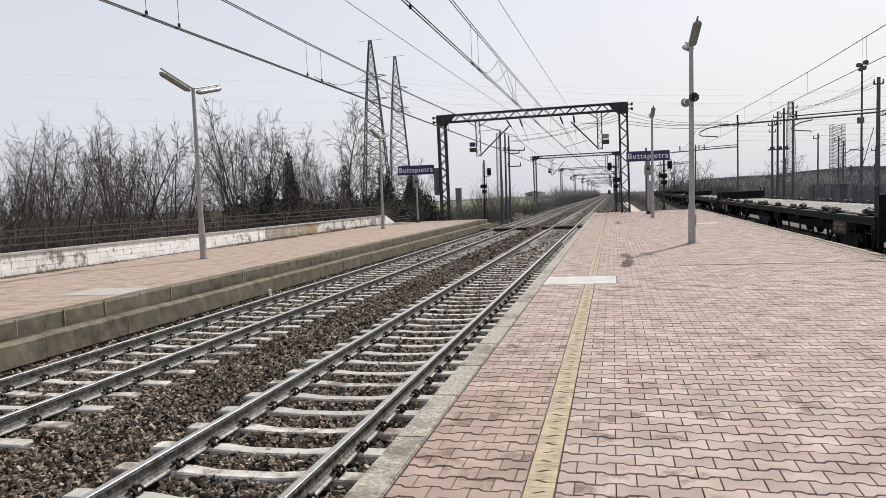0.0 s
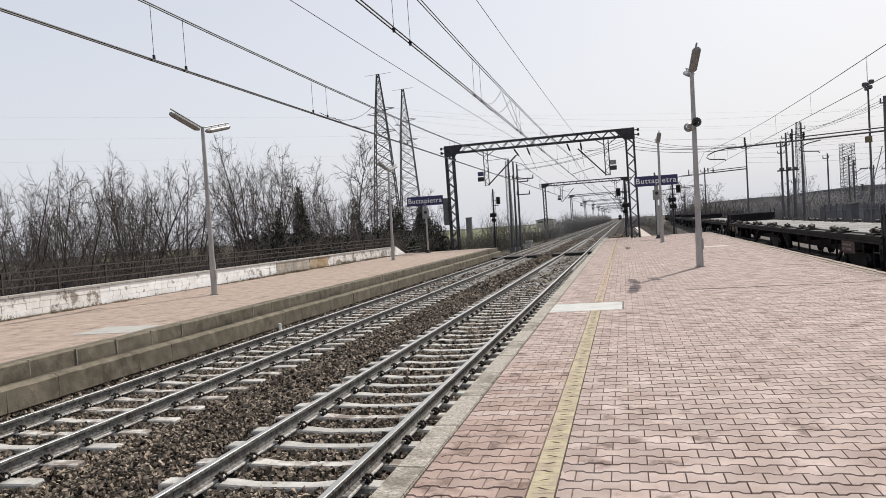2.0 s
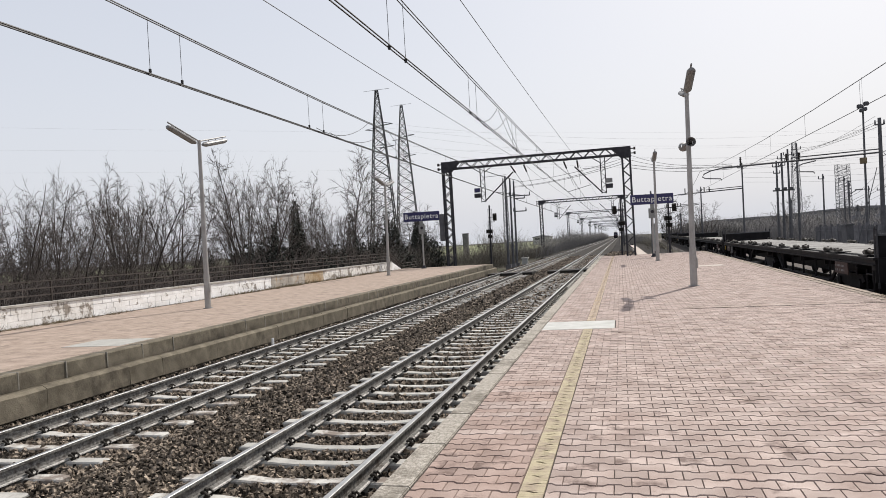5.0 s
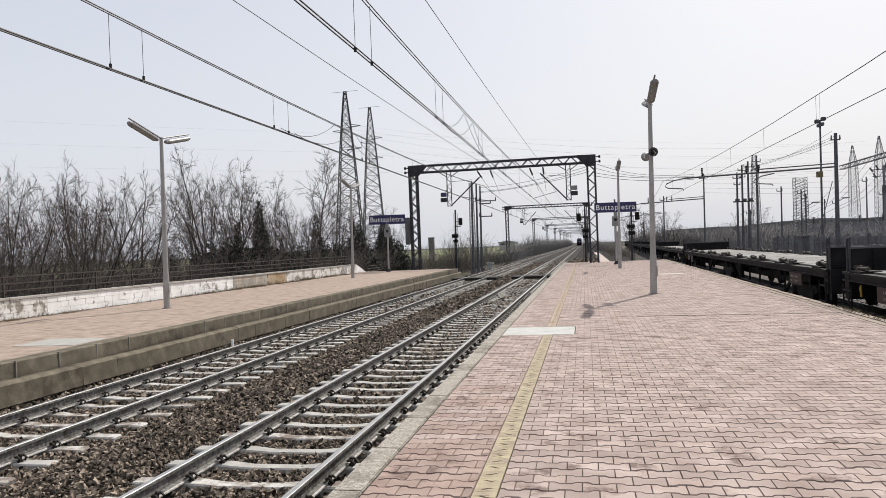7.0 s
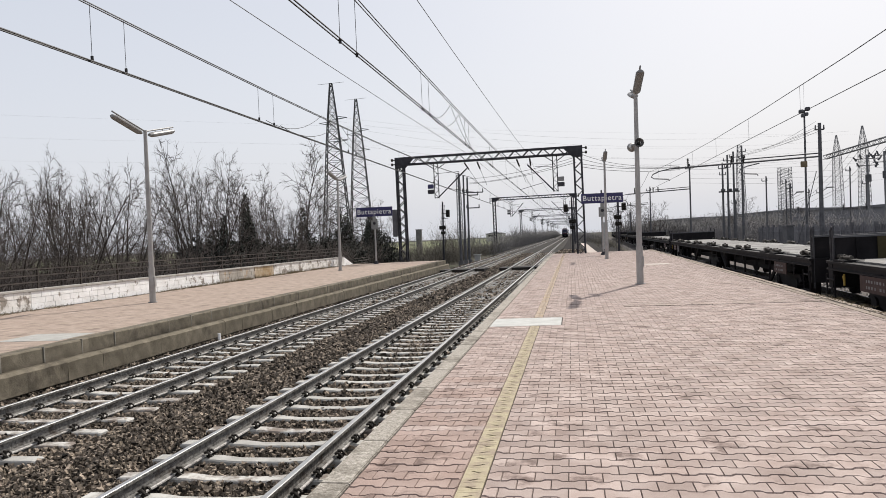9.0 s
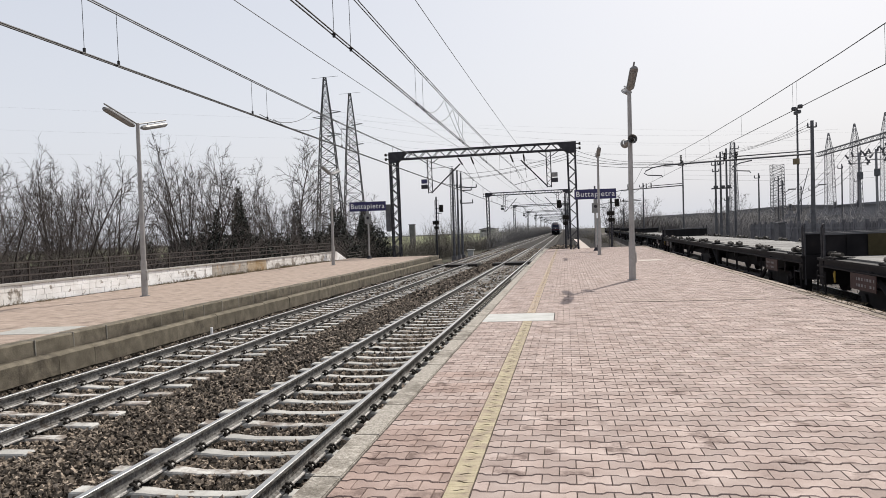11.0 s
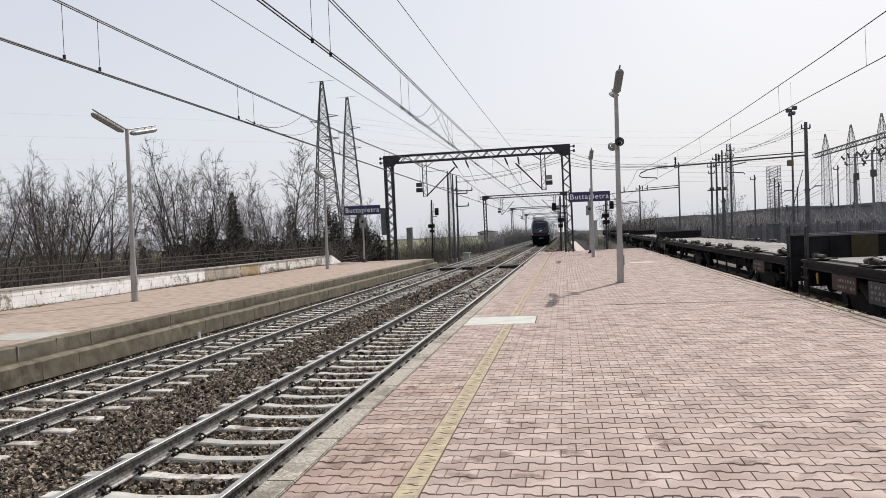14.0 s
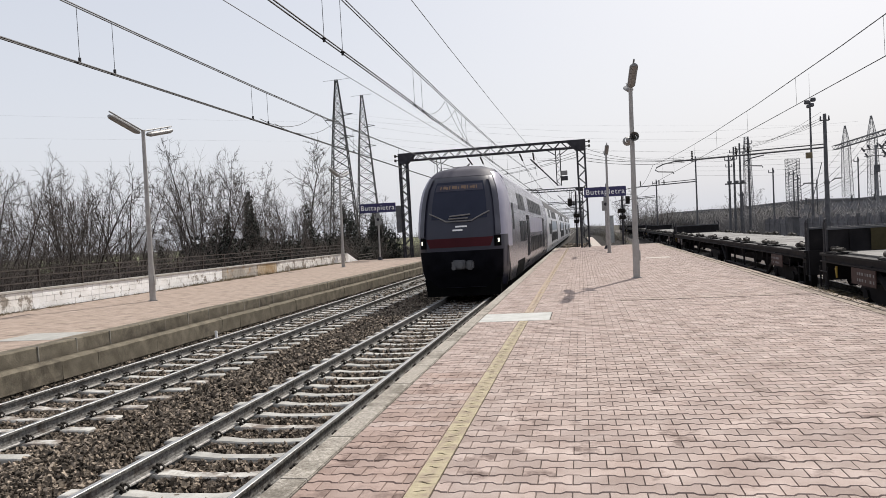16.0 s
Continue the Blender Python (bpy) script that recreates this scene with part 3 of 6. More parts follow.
def platform_left():
    bm = B()
    box(bm, -16.1, EDGE_L - 0.3, -14, 52.2, -1.05, 0.0)
    pl = solid("platform_opposite", bm, M_PAVE_FAR, "opposite platform with worn pinkish paving and stepped concrete edge", "platform")
    rng = random.Random(3)
    def worn(name, outline, wear):
        """A block with an uneven, chipped front edge, cut across in short sections."""
        bm = B()
        rings = []
        for k in range(6):
            y = -0.496 + 0.992 * k / 5
            c = rng.uniform(0, 1) ** 2
            rings.append([bm.verts.new((x - w * wear * c, y, z - w * wear * c * 0.7 + w * rng.uniform(-0.004, 0.004))) for x, z, w in outline])
        n = len(outline)
        for p, q in zip(rings, rings[1:]):
            for i in range(n):
                bm.faces.new((p[i], p[(i + 1) % n], q[(i + 1) % n], q[i]))
        bm.faces.new(rings[0][::-1]), bm.faces.new(rings[-1])
        bmesh.ops.recalc_face_normals(bm, faces=bm.faces[:])
        return mesh_of(name, bm, M_CURB)
    ups = [worn("edge_block", [(-0.15, -0.275, 0), (-0.15, 0.004, 0), (0.125, 0.004, 0.5), (0.15, -0.018, 1), (0.148, -0.275, 0)], 0.016) for _ in range(5)]
    lows = [worn("ledge_block", [(-0.2, -0.66, 0), (-0.2, -0.27, 0), (0.12, -0.274, 0.4), (0.2, -0.325, 1), (0.196, -0.66, 0)], 0.02) for _ in range(5)]
    for i in range(62):
        y = -9 + i * 1.0 - 0.14
        for me, n, dx, dy in ((ups[i % 5], "edge_block", 0.15, 0), (lows[(i * 3) % 5], "ledge_block", 0.01, 0.35)):
            ob = new(n, me)
            ob.parent, ob.matrix_basis = pl, pose(EDGE_L - dx + rng.uniform(-0.01, 0.01), y + dy, rng.uniform(-0.006, 0.006), 0, 0, rng.uniform(-0.3, 0.3))
    bm = B()
    box(bm, -0.296, 0.006, -0.013, 0.013, -0.27, 0.006)
    joint = mesh_of("mortar_joint", bm, M_MORTAR)
    for i in range(61):
        ob = new("mortar_joint", joint)
        ob.parent, ob.matrix_basis = pl, pose(EDGE_L - rng.uniform(0.0, 0.006), -8.64 + i * 1.0, 0)
    bm = B()
    box(bm, EDGE_L - 0.3, EDGE_L + 0.1, -10, 52.2, -1.05, -0.64)
    part("footing", bm, M_CURB, pl)
    for y in (12.2,):
        bm = B()
        box(bm, -11.0, -9.66, y, y + 1.1, -0.01, 0.006, 0.003)
        part("concrete_slab", bm, M_SLAB_GREY, pl, "pale concrete inspection slab")
    return pl


platform_left()


def back_wall():
    w = thing("platform_wall", pose(-16.4, 0, 0), "low whitewashed block wall with peeling paint along the platform", "wall", kind="structure")
    bm = B()
    box(bm, -0.12, 0.12, -12, 50, -1.05, 0.56)
    part("wall_core", bm, M_WALLCAP, w)
    for mat, y0, y1 in ((M_WALLWORN, 6.0, 19.5), (M_WALL, 19.5, 31.4), (M_WALLBARE, 31.4, 35.2), (M_WALLRUST, 35.2, 37.6), (M_WALLWORN, 37.6, 50.0)):
        rng = random.Random(int(y0))
        for row in range(3):
            y = y0
            while y < y1 - 0.12:
                ln = min(rng.uniform(0.34, 0.62), y1 - y)
                bm = B()
                d = rng.uniform(0, 0.012)
                box(bm, 0.12, 0.15 + d, y + 0.0025, y + ln - 0.0025, row * 0.187 + 0.002, row * 0.187 + 0.185, 0.005)
                part("block", bm, mat, w)
                y += ln
    for i in range(28):
        bm = B()
        box(bm, -0.17, 0.19, -6 + i * 2 + 0.004, -4 + i * 2 - 0.004, 0.56, 0.63, 0.01)
        part("cap_stone", bm, M_WALLCAP, w)
    bm = B()
    prism(bm, [(-0.15, -1.05), (-0.15, 0.62), (0.15, 0.62), (0.15, -1.05)], 50, 50.02)
    vs = [(-0.15, 50.0, 0.62), (0.15, 50.0, 0.62), (0.15, 53.0, -0.2), (-0.15, 53.0, -0.2), (-0.15, 50, -1), (0.15, 50, -1), (0.15, 53, -1), (-0.15, 53, -1)]
    v = [bm.verts.new(p) for p in vs]
    for f in ((0, 1, 2, 3), (4, 7, 6, 5), (0, 4, 5, 1), (2, 6, 7, 3), (1, 5, 6, 2), (0, 3, 7, 4)):
        bm.faces.new([v[i] for i in f])
    part("sloping_end", bm, M_WALL, w)
    r = thing("platform_railing", pose(-16.4, 0, 0.63), "rusty brown steel railing on top of the low wall", "railing", kind="structure")
    for i in range(29):
        bm = B()
        y = -6 + i * 2.0
        box(bm, -0.025, 0.025, y - 0.025, y + 0.025, 0, 0.6)
        part("railing_post", bm, M_FENCE, r)
    for z in (0.2, 0.4, 0.6):
        bm = B()
        box(bm, -0.02, 0.02, -8, 50, z - 0.018, z + 0.018)
        part("railing_bar", bm, M_FENCE, r)
        bm = B()
        rod(bm, (0, 50, z), (0, 53, z - 0.85), 0.025)
        rod(bm, (0, 53, z - 0.85), (0, 57, z - 0.85), 0.025)
        part("railing_bar", bm, M_FENCE, r)


back_wall()


# ---- overhead line ----
def portal(name, y, xl, xr, top, label, dark=True, legw=0.55, beam=0.62):
    p = thing(name, pose(0, y, 0), label, "gantry", "portal gantries along the line")
    # dark=False picks the paler steel that paints haze onto distant portals.
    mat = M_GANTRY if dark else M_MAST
    for x in (xl, xr):
        bm = B()
        truss(bm, (x, 0, -0.7), (x, 0, top - beam), (legw, 0, 0), 0.033, 15, 0.075, (0, 0.5, 0))
        leg = part("lattice_leg", bm, mat, p)
        bm = B()
        box(bm, x - 0.55, x + 0.55, -0.45, 0.45, -1.06, -0.3, 0.03)
        part("footing", bm, M_CONC, p, "concrete footing")
        bm = B()
        s = 1 if x == xl else -1
        prism(bm, [(x - s * 0.36, top), (x + s * 1.0, top), (x + s * 1.0, top - 0.14), (x + s * 0.36, top - beam - 0.18), (x - s * 0.36, top - beam - 0.18)], -0.27, 0.27)
        part("knee_plate", bm, mat, p)
        for dz in (0.16, 0.5):
            bm = B()
            rod(bm, (x - s * 0.36, 0, top - dz), (x - s * 0.66, 0, top - dz), 0.04, n=8)
            rod(bm, (x - s * 0.56, 0, top - dz), (x - s * 0.7, 0, top - dz), 0.11, n=8)
            part("insulator", bm, M_CLIP, p)
    bm = B()
    truss(bm, (xl + 0.4, 0, top - beam / 2), (xr - 0.4, 0, top - beam / 2), (0, 0, beam - 0.08), 0.028, 24, 0.055, (0, 0.45, 0))
    for yy in (-0.225, 0.225):
        for z in (top - 0.06, top - beam + 0.06):
            box(bm, xl + 0.3, xr - 0.3, yy - 0.05, yy + 0.05, z - 0.06, z + 0.06)
    part("lattice_beam", bm, mat, p)
    for x, s in ((xl + 2.8, 1), (xr - 1.7, -1)):
        bm = B()
        for dx in (-0.16, 0.16):
            rod(bm, (x + dx, 0, top - beam), (x + dx, 0, 4.7), 0.04, n=4)
        rod(bm, (x - 0.16, 0, 4.75), (x + 0.16, 0, 4.75), 0.03, n=4)
        steps = int((top - beam - 4.75) / 0.3)
        for k in range(steps):
            e = 0.16 if k % 2 else -0.16
            rod(bm, (x - e, 0, 4.75 + 0.3 * k), (x + e, 0, 5.05 + 0.3 * k), 0.022, n=4)
        rod(bm, (x - 0.75, 0, top - beam), (x - 0.16, 0, top - beam - 0.4), 0.035, n=4)
        rod(bm, (x + 0.75, 0, top - beam), (x + 0.16, 0, top - beam - 0.4), 0.035, n=4)
        part("drop_bracket", bm, mat, p)
        tx = FAR if s > 0 else NEAR
        bm = B()
        rod(bm, (x + s * 0.1, 0, 4.75), (tx - s * 0.3, 0, 6.85), 0.05, n=6)
        rod(bm, (x, 0, 6.6), (tx - s * 0.9, 0, 6.66), 0.018, n=5)
        rod(bm, (x + s * 0.9, 0, 5.42), (tx + s * 0.3, 0, 5.0), 0.02, n=5)
        part("cantilever_arm", bm, mat, p)
        bm = B()
        prof = []
        for k in range(5):
            prof += [(0.04, -0.3 + 0.12 * k), (0.085, -0.26 + 0.12 * k), (0.04, -0.22 + 0.12 * k)]
        lathe(bm, prof)
        ins = part("insulator", bm, M_CLIP, p)
        a, b = Vector((x + s * 0.1, 0, 4.75)), Vector((tx - s * 0.3, 0, 6.85))
        ins.matrix_basis = Matrix.LocRotScale(a.lerp(b, 0.86), (b - a).to_track_quat("Z", "Y"), None)
        for dz, mm, w in ((5.62, M_BLUE if (s > 0 and y < 60) else M_LAMPBODY, 0.22), (5.22, M_GANTRY, 0.24)):
            bm = B()
            box(bm, x - s * 0.42 - w, x - s * 0.42 + w, -0.3, -0.08, dz - 0.16, dz + 0.16, 0.015)
            part("notice_plate", bm, mm, p)
    return p


GATE = portal("portal_gantry", 55.2, -13.0, 0.55, 8.0, "dark grey steel lattice portal gantry over both tracks")
bm = B()
box(bm, -13.75, -13.4, -0.3, 0.1, 1.9, 4.0, 0.02)
part("relay_box", bm, M_MAST, GATE, "tall grey relay box on the leg")
# Portals beyond 150 m are lighter: distance haze put into the steel colour.
for y in (120, 183, 249, 314, 379, 444, 509):
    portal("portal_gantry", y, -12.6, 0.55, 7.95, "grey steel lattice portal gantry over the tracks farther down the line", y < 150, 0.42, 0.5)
portal("portal_gantry", -9.0, -13.0, 0.55, 8.0, "dark grey steel lattice portal gantry over both tracks")

SUPPORTS = [-9.0, 55.2, 120, 183, 249, 314, 379, 444, 509]


def cable(name, pts, r, mat, label, n=4):
    return tagged(part(name, tube(B(), pts, r, n), mat), label, "cable")


def overhead(tx, label):
    """Contact wires, messenger and droppers of one track."""
    line = thing("overhead_line", pose(tx, 0, 0), label, "overhead line", "overhead lines")
    for dx in (-0.03, 0.03):
        bm = B()
        zc = 4.66 if tx == FAR else 4.73
        rod(bm, (dx, SUPPORTS[0], zc), (dx, SUPPORTS[-1], zc), 0.012, n=4, caps=False)
        part("contact_wire", bm, M_WIRE, line)
    bm, dr = B(), []
    for a, b in zip(SUPPORTS, SUPPORTS[1:]):
        def z(t):
            return 6.15 - (0.68 if tx == FAR else 0.54) * 4 * t * (1 - t)
        k = 12
        for i in range(k):
            t0, t1 = i / k, (i + 1) / k
            for dx in (-0.03, 0.03):
                rod(bm, (dx, a + (b - a) * t0, z(t0)), (dx, a + (b - a) * t1, z(t1)), 0.011, n=4, caps=False)
        if b < 200:
            for o in (5, 12.4, 13.3, 20.0, 20.9, 26.3, 27.2, 33.5, 34.4, 41, 42, 49, 57):
                o -= 0.4 if tx == FAR else 0.0
                dr.append((a + o, z(o / (b - a))))
    part("messenger_wire", bm, M_WIRE, line)
    for y, zz in dr:
        bm = B()
        rod(bm, (0, y, 4.72), (0, y, zz), 0.0045, n=4, caps=False)
        rod(bm, (0, y, 4.68), (0, y, 4.75), 0.024, n=6)
        part("dropper", bm, M_WIRE, line)
    for y0, z0, y1, z1, sag in ((17.3, 4.74, 21.5, 5.52, 0.3), (18.2, 4.74, 23.2, 5.52, 0.35), (21.7, 5.52, 26.0, 4.74, 0.15), (23.3, 5.52, 26.3, 4.74, 0.1)):
        pts = [(0, y0 + (y1 - y0) * t, z0 + (z1 - z0) * t - sag * 4 * t * (1 - t)) for t in [i / 8 for i in range(9)]]
        part("jumper_loop", tube(B(), pts, 0.008, 4), M_WIRE, line)
    bm = B()
    for a, b in zip(SUPPORTS, SUPPORTS[1:]):
        for i in range(6):
            t0, t1 = i / 6, (i + 1) / 6
            def ex(y):
                y = min(y, 55.2)
                return -0.33 + 0.0147 * (y - 23) if tx == FAR else -0.04 + 0.011 * (y - 26)
            ya, yb = a + (b - a) * t0, a + (b - a) * t1
            rod(bm, (ex(ya), ya, 7.75 - 0.9 * t0 * (1 - t0)), (ex(yb), yb, 7.75 - 0.9 * t1 * (1 - t1)), 0.011, n=4, caps=False)
    part("earth_wire", bm, M_WIRE, line)
    for dx in (-0.5, 0.5):
        bm = B()
        a, b = Vector((dx, 55.2, 7.35)), Vector((dx * 0.6, 63.0, 6.05))
        tube(bm, [a, b], 0.014, 5)
        part("stay_wire", bm, M_WIRE, line)
        prof = []
        for k in range(10):
            prof += [(0.02, 0.2 * k), (0.065, 0.2 * k + 0.05), (0.02, 0.2 * k + 0.1)]
        ins = part("tension_insulator", lathe(B(), prof), M_CLIP, line)
        ins.matrix_basis = Matrix.LocRotScale(a.lerp(b, 0.04), (b - a).to_track_quat("Z", "Y"), None)


overhead(NEAR, "twin contact wires and messenger over the near track")
overhead(FAR, "twin contact wires and messenger over the far track")


# ---- platform lamps, signs and signals ----
def lamp_post(name, x, y, label, h=5.4, speaker=False, lean=1.0):
    p = thing(name, pose(x, y, 0, 0, lean, 0), label, "lamp post", "platform lamp posts")
    bm = B()
    rod(bm, (0, 0, 0), (0, 0, 1.1), 0.1, 0.095, 14)
    rod(bm, (0, 0, 1.1), (0, 0, h), 0.08, 0.055, 14)
    part("pole", bm, M_POLE, p, smooth=False)
    bm = B()
    box(bm, 0.09, 0.12, -0.05, 0.05, 0.5, 0.8, 0.006)
    part("inspection_cover", bm, M_POLE, p)
    bm = B()
    rod(bm, (0, 0, 0.0), (0, 0, 0.02), 0.15, n=12)
    part("base_flange", bm, M_LAMPBODY, p)
    for s in (-1, 1):
        d = Vector((0, s * math.cos(radians(12.5)), math.sin(radians(12.5))))
        up = Vector((0, -s * d.z, abs(d.y)))
        base = Vector((0, 0, h - 0.03))
        bm = B()
        rod(bm, base, base + d * 1.68, 0.024, n=8)
        part("arm", bm, M_LAMPBODY, p)
        bm = B()
        c0, c1 = base + d * 0.2 - up * 0.13, base + d * 1.66 - up * 0.13
        for t0, t1, r0, r1 in ((0, 0.08, 0.04, 0.075), (0.08, 0.93, 0.075, 0.075), (0.93, 1, 0.075, 0.045)):
            rod(bm, c0.lerp(c1, t0), c0.lerp(c1, t1), r0, r1, 10)
        bmesh.ops.scale(bm, vec=(1.5, 1, 1), verts=bm.verts[:])
        lum = part("luminaire", bm, M_LAMPBODY, p, "long tubular lamp housing")
        bm = B()
        rod(bm, c0.lerp(c1, 0.12) - up * 0.028, c0.lerp(c1, 0.9) - up * 0.028, 0.06, 0.06, 8)
        bmesh.ops.scale(bm, vec=(1.5, 1, 1), verts=bm.verts[:])
        part("diffuser", bm, M_DIFF, lum)
        for t in (0.25, 0.55, 0.85):
            bm = B()
            rod(bm, c0.lerp(c1, t), c0.lerp(c1, t) + up * 0.13, 0.014, n=5)
            part("bracket", bm, M_LAMPBODY, lum)
    if speaker:
        for s, dy, px in ((1, -0.16, 0.04), (-1, 0.14, -0.12)):
            bm = B()
            rod(bm, (px * 0.3, dy * 0.3, 4.0), (px, dy, 4.0 + 0.02 * s), 0.055, 0.07, 14)
            rod(bm, (px, dy, 4.0 + 0.02 * s), (px, dy * 2.0, 4.0 + 0.03 * s), 0.07, 0.135, 14, caps=False)
            part("horn_speaker", bm, M_LAMPBODY, p, "round grey horn loudspeaker")
            bm = B()
            rod(bm, (px, dy * 1.2, 4.0 + 0.02 * s), (px, dy * 1.95, 4.0 + 0.03 * s), 0.05, 0.04, 10)
            part("horn_cone", bm, M_CLIP, p)
    return p


lamp_post("lamp_post", -13.14, 20.95, "pale grey lamp post with two slanted fluorescent arms", lean=0.4)
lamp_post("lamp_post", -13.5, 40.8, "pale grey lamp post with two slanted fluorescent arms")
lamp_post("lamp_post", 1.78, 21.7, "pale grey lamp post with slanted luminaires and horn speakers", 5.56, True)
lamp_post("lamp_post", 1.78, 42.3, "pale grey lamp post with two slanted fluorescent arms", 5.68)


def text(body, size, m, mat, parent):
    cu = bpy.data.curves.new("lettering", "FONT")
    cu.body, cu.size, cu.extrude, cu.align_x, cu.align_y, cu.offset = body, size, 0.004, "CENTER", "CENTER", 0.002
    cu.space_character = 1.12
    cu.materials.append(mat)
    ob = new("lettering", cu)
    ob.parent, ob.matrix_basis = parent, m
    return ob


def name_sign(x, y, label, zc, turn):
    p = thing("station_sign", pose(x, y, 0, 0, 0.8, turn), label, "sign", "station name signs")
    bm = B()
    rod(bm, (0, 0, 0), (0, 0, zc + 0.3), 0.06, n=10)
    part("pole", bm, M_POLE, p)
    bm = B()
    rod(bm, (0, 0, 0), (0, 0, 0.22), 0.2, 0.09, 10)
    part("foot", bm, M_GANTRY, p)
    bm = B()
    box(bm, -1.36, 1.36, -0.1, -0.04, zc - 0.33, zc + 0.33, 0.012)
    board = part("board", bm, M_BLUE, p, "navy blue name board")
    text("Buttapietra", 0.5, Matrix.Translation((0, -0.106, zc)) @ pose(0, 0, 0, 90, 0, 0), M_WHITE, board)
    bm = B()
    for a in (-0.5, 0.5):
        box(bm, a - 0.03, a + 0.03, -0.045, 0.05, zc - 0.2, zc + 0.2)
    part("clamp", bm, M_POLE, p)
    bm = B()
    box(bm, -0.24, 0.24, -0.1, -0.07, zc - 1.25, zc - 0.6, 0.008)
    box(bm, -0.12, 0.12, -0.12, -0.09, zc - 0.62, zc - 0.34)
    part("pictogram_plate", bm, M_DIFF, p, "small white plate with a dark mark")
    bm = B()
    rod(bm, (0, -0.102, zc - 0.82), (0, -0.108, zc - 0.82), 0.11, n=14)
    part("pictogram", bm, M_GANTRY, p)


name_sign(1.9, 49.7, "navy blue station name sign with white lettering on the island platform", 3.78, 0)
name_sign(-13.95, 50.35, "navy blue station name sign with white lettering on the opposite platform", 3.72, -4)


def signal(x, y, base, top, label, heads):
    p = thing("rail_signal", pose(x, y, 0, 0, 1.0, 0), label, "railway signal", "railway signals")
    bm = B()
    rod(bm, (0, 0, base), (0, 0, top), 0.085, 0.07, 10)
    part("post", bm, M_GANTRY, p)
    bm = B()
    rod(bm, (0, 0, base), (0, 0, base + 0.35), 0.3, 0.12, 8)
    part("foot", bm, M_CONC, p)
    for dx, z, w, h in heads:
        bm = B()
        box(bm, dx - w, dx + w, -0.2, 0.1, z - h, z + h, 0.02)
        hd = part("signal_head", bm, M_CLIP, p, "black signal head")
        for k in (-0.5, 0.5):
            bm = B()
            rod(bm, (dx, -0.2, z + k * h), (dx, -0.36, z + k * h - 0.02), min(w, h) * 0.55, n=10, caps=False)
            part("hood", bm, M_CLIP, hd)
        bm = B()
        rod(bm, (-0.1, 0, z), (dx + 0.02, 0, z), 0.03, n=5)
        part("bracket", bm, M_GANTRY, p)
        bm = B()
        rod(bm, (-0.1, 0, z - h - 0.1), (dx + 0.02, 0, z - h - 0.1), 0.03, n=5)
        part("bracket", bm, M_GANTRY, p)
    bm = B()
    for k in range(int((top - base - 0.4) / 0.35)):
        rod(bm, (-0.16, 0.12, base + 0.5 + 0.35 * k), (0.16, 0.12, base + 0.5 + 0.35 * k), 0.012, n=4)
    for s in (-0.16, 0.16):
        rod(bm, (s, 0.12, base + 0.3), (s, 0.12, top - 0.3), 0.015, n=4)
    part("ladder", bm, M_GANTRY, p)


signal(-11.35, 63.5, -0.9, 4.85, "black railway signal mast beside the far track", [(0.45, 3.8, 0.16, 0.32), (-0.05, 2.55, 0.28, 0.16), (0, 2.1, 0.2, 0.13)])
signal(-0.1, 61.0, -0.9, 4.5, "black railway signal mast beside the platform end", [(-0.5, 3.6, 0.17, 0.32), (0.05, 2.5, 0.28, 0.17), (0, 2.0, 0.2, 0.15)])
signal(3.4, 57.6, -0.9, 3.75, "black railway signal mast between platform and siding", [(0.42, 3.4, 0.16, 0.3), (-0.05, 2.6, 0.28, 0.16), (0, 2.1, 0.24, 0.15)])


def crossing():
    p = thing("track_crossing", pose(0, 49.5, 0), "dark rubber foot crossing panels between the rails", "crossing", kind="structure")
    for cx in (NEAR, FAR):
        for x0, x1 in ((-0.66, 0.66), (0.85, 1.5), (-1.5, -0.85)):
            bm = B()
            box(bm, cx + x0, cx + x1, -1.1, 1.1, -0.74, RAIL - 0.012, 0.01)
            part("rubber_panel", bm, M_CLIP, p)
    q = thing("marker_post", pose(-8.85, 16.9, -0.78), "short white marker post in the ballast", "marker")
    bm = B()
    rod(bm, (0, 0, 0), (0, 0, 0.26), 0.035, n=8)
    part("stub", bm, M_WHITE, q)


crossing()


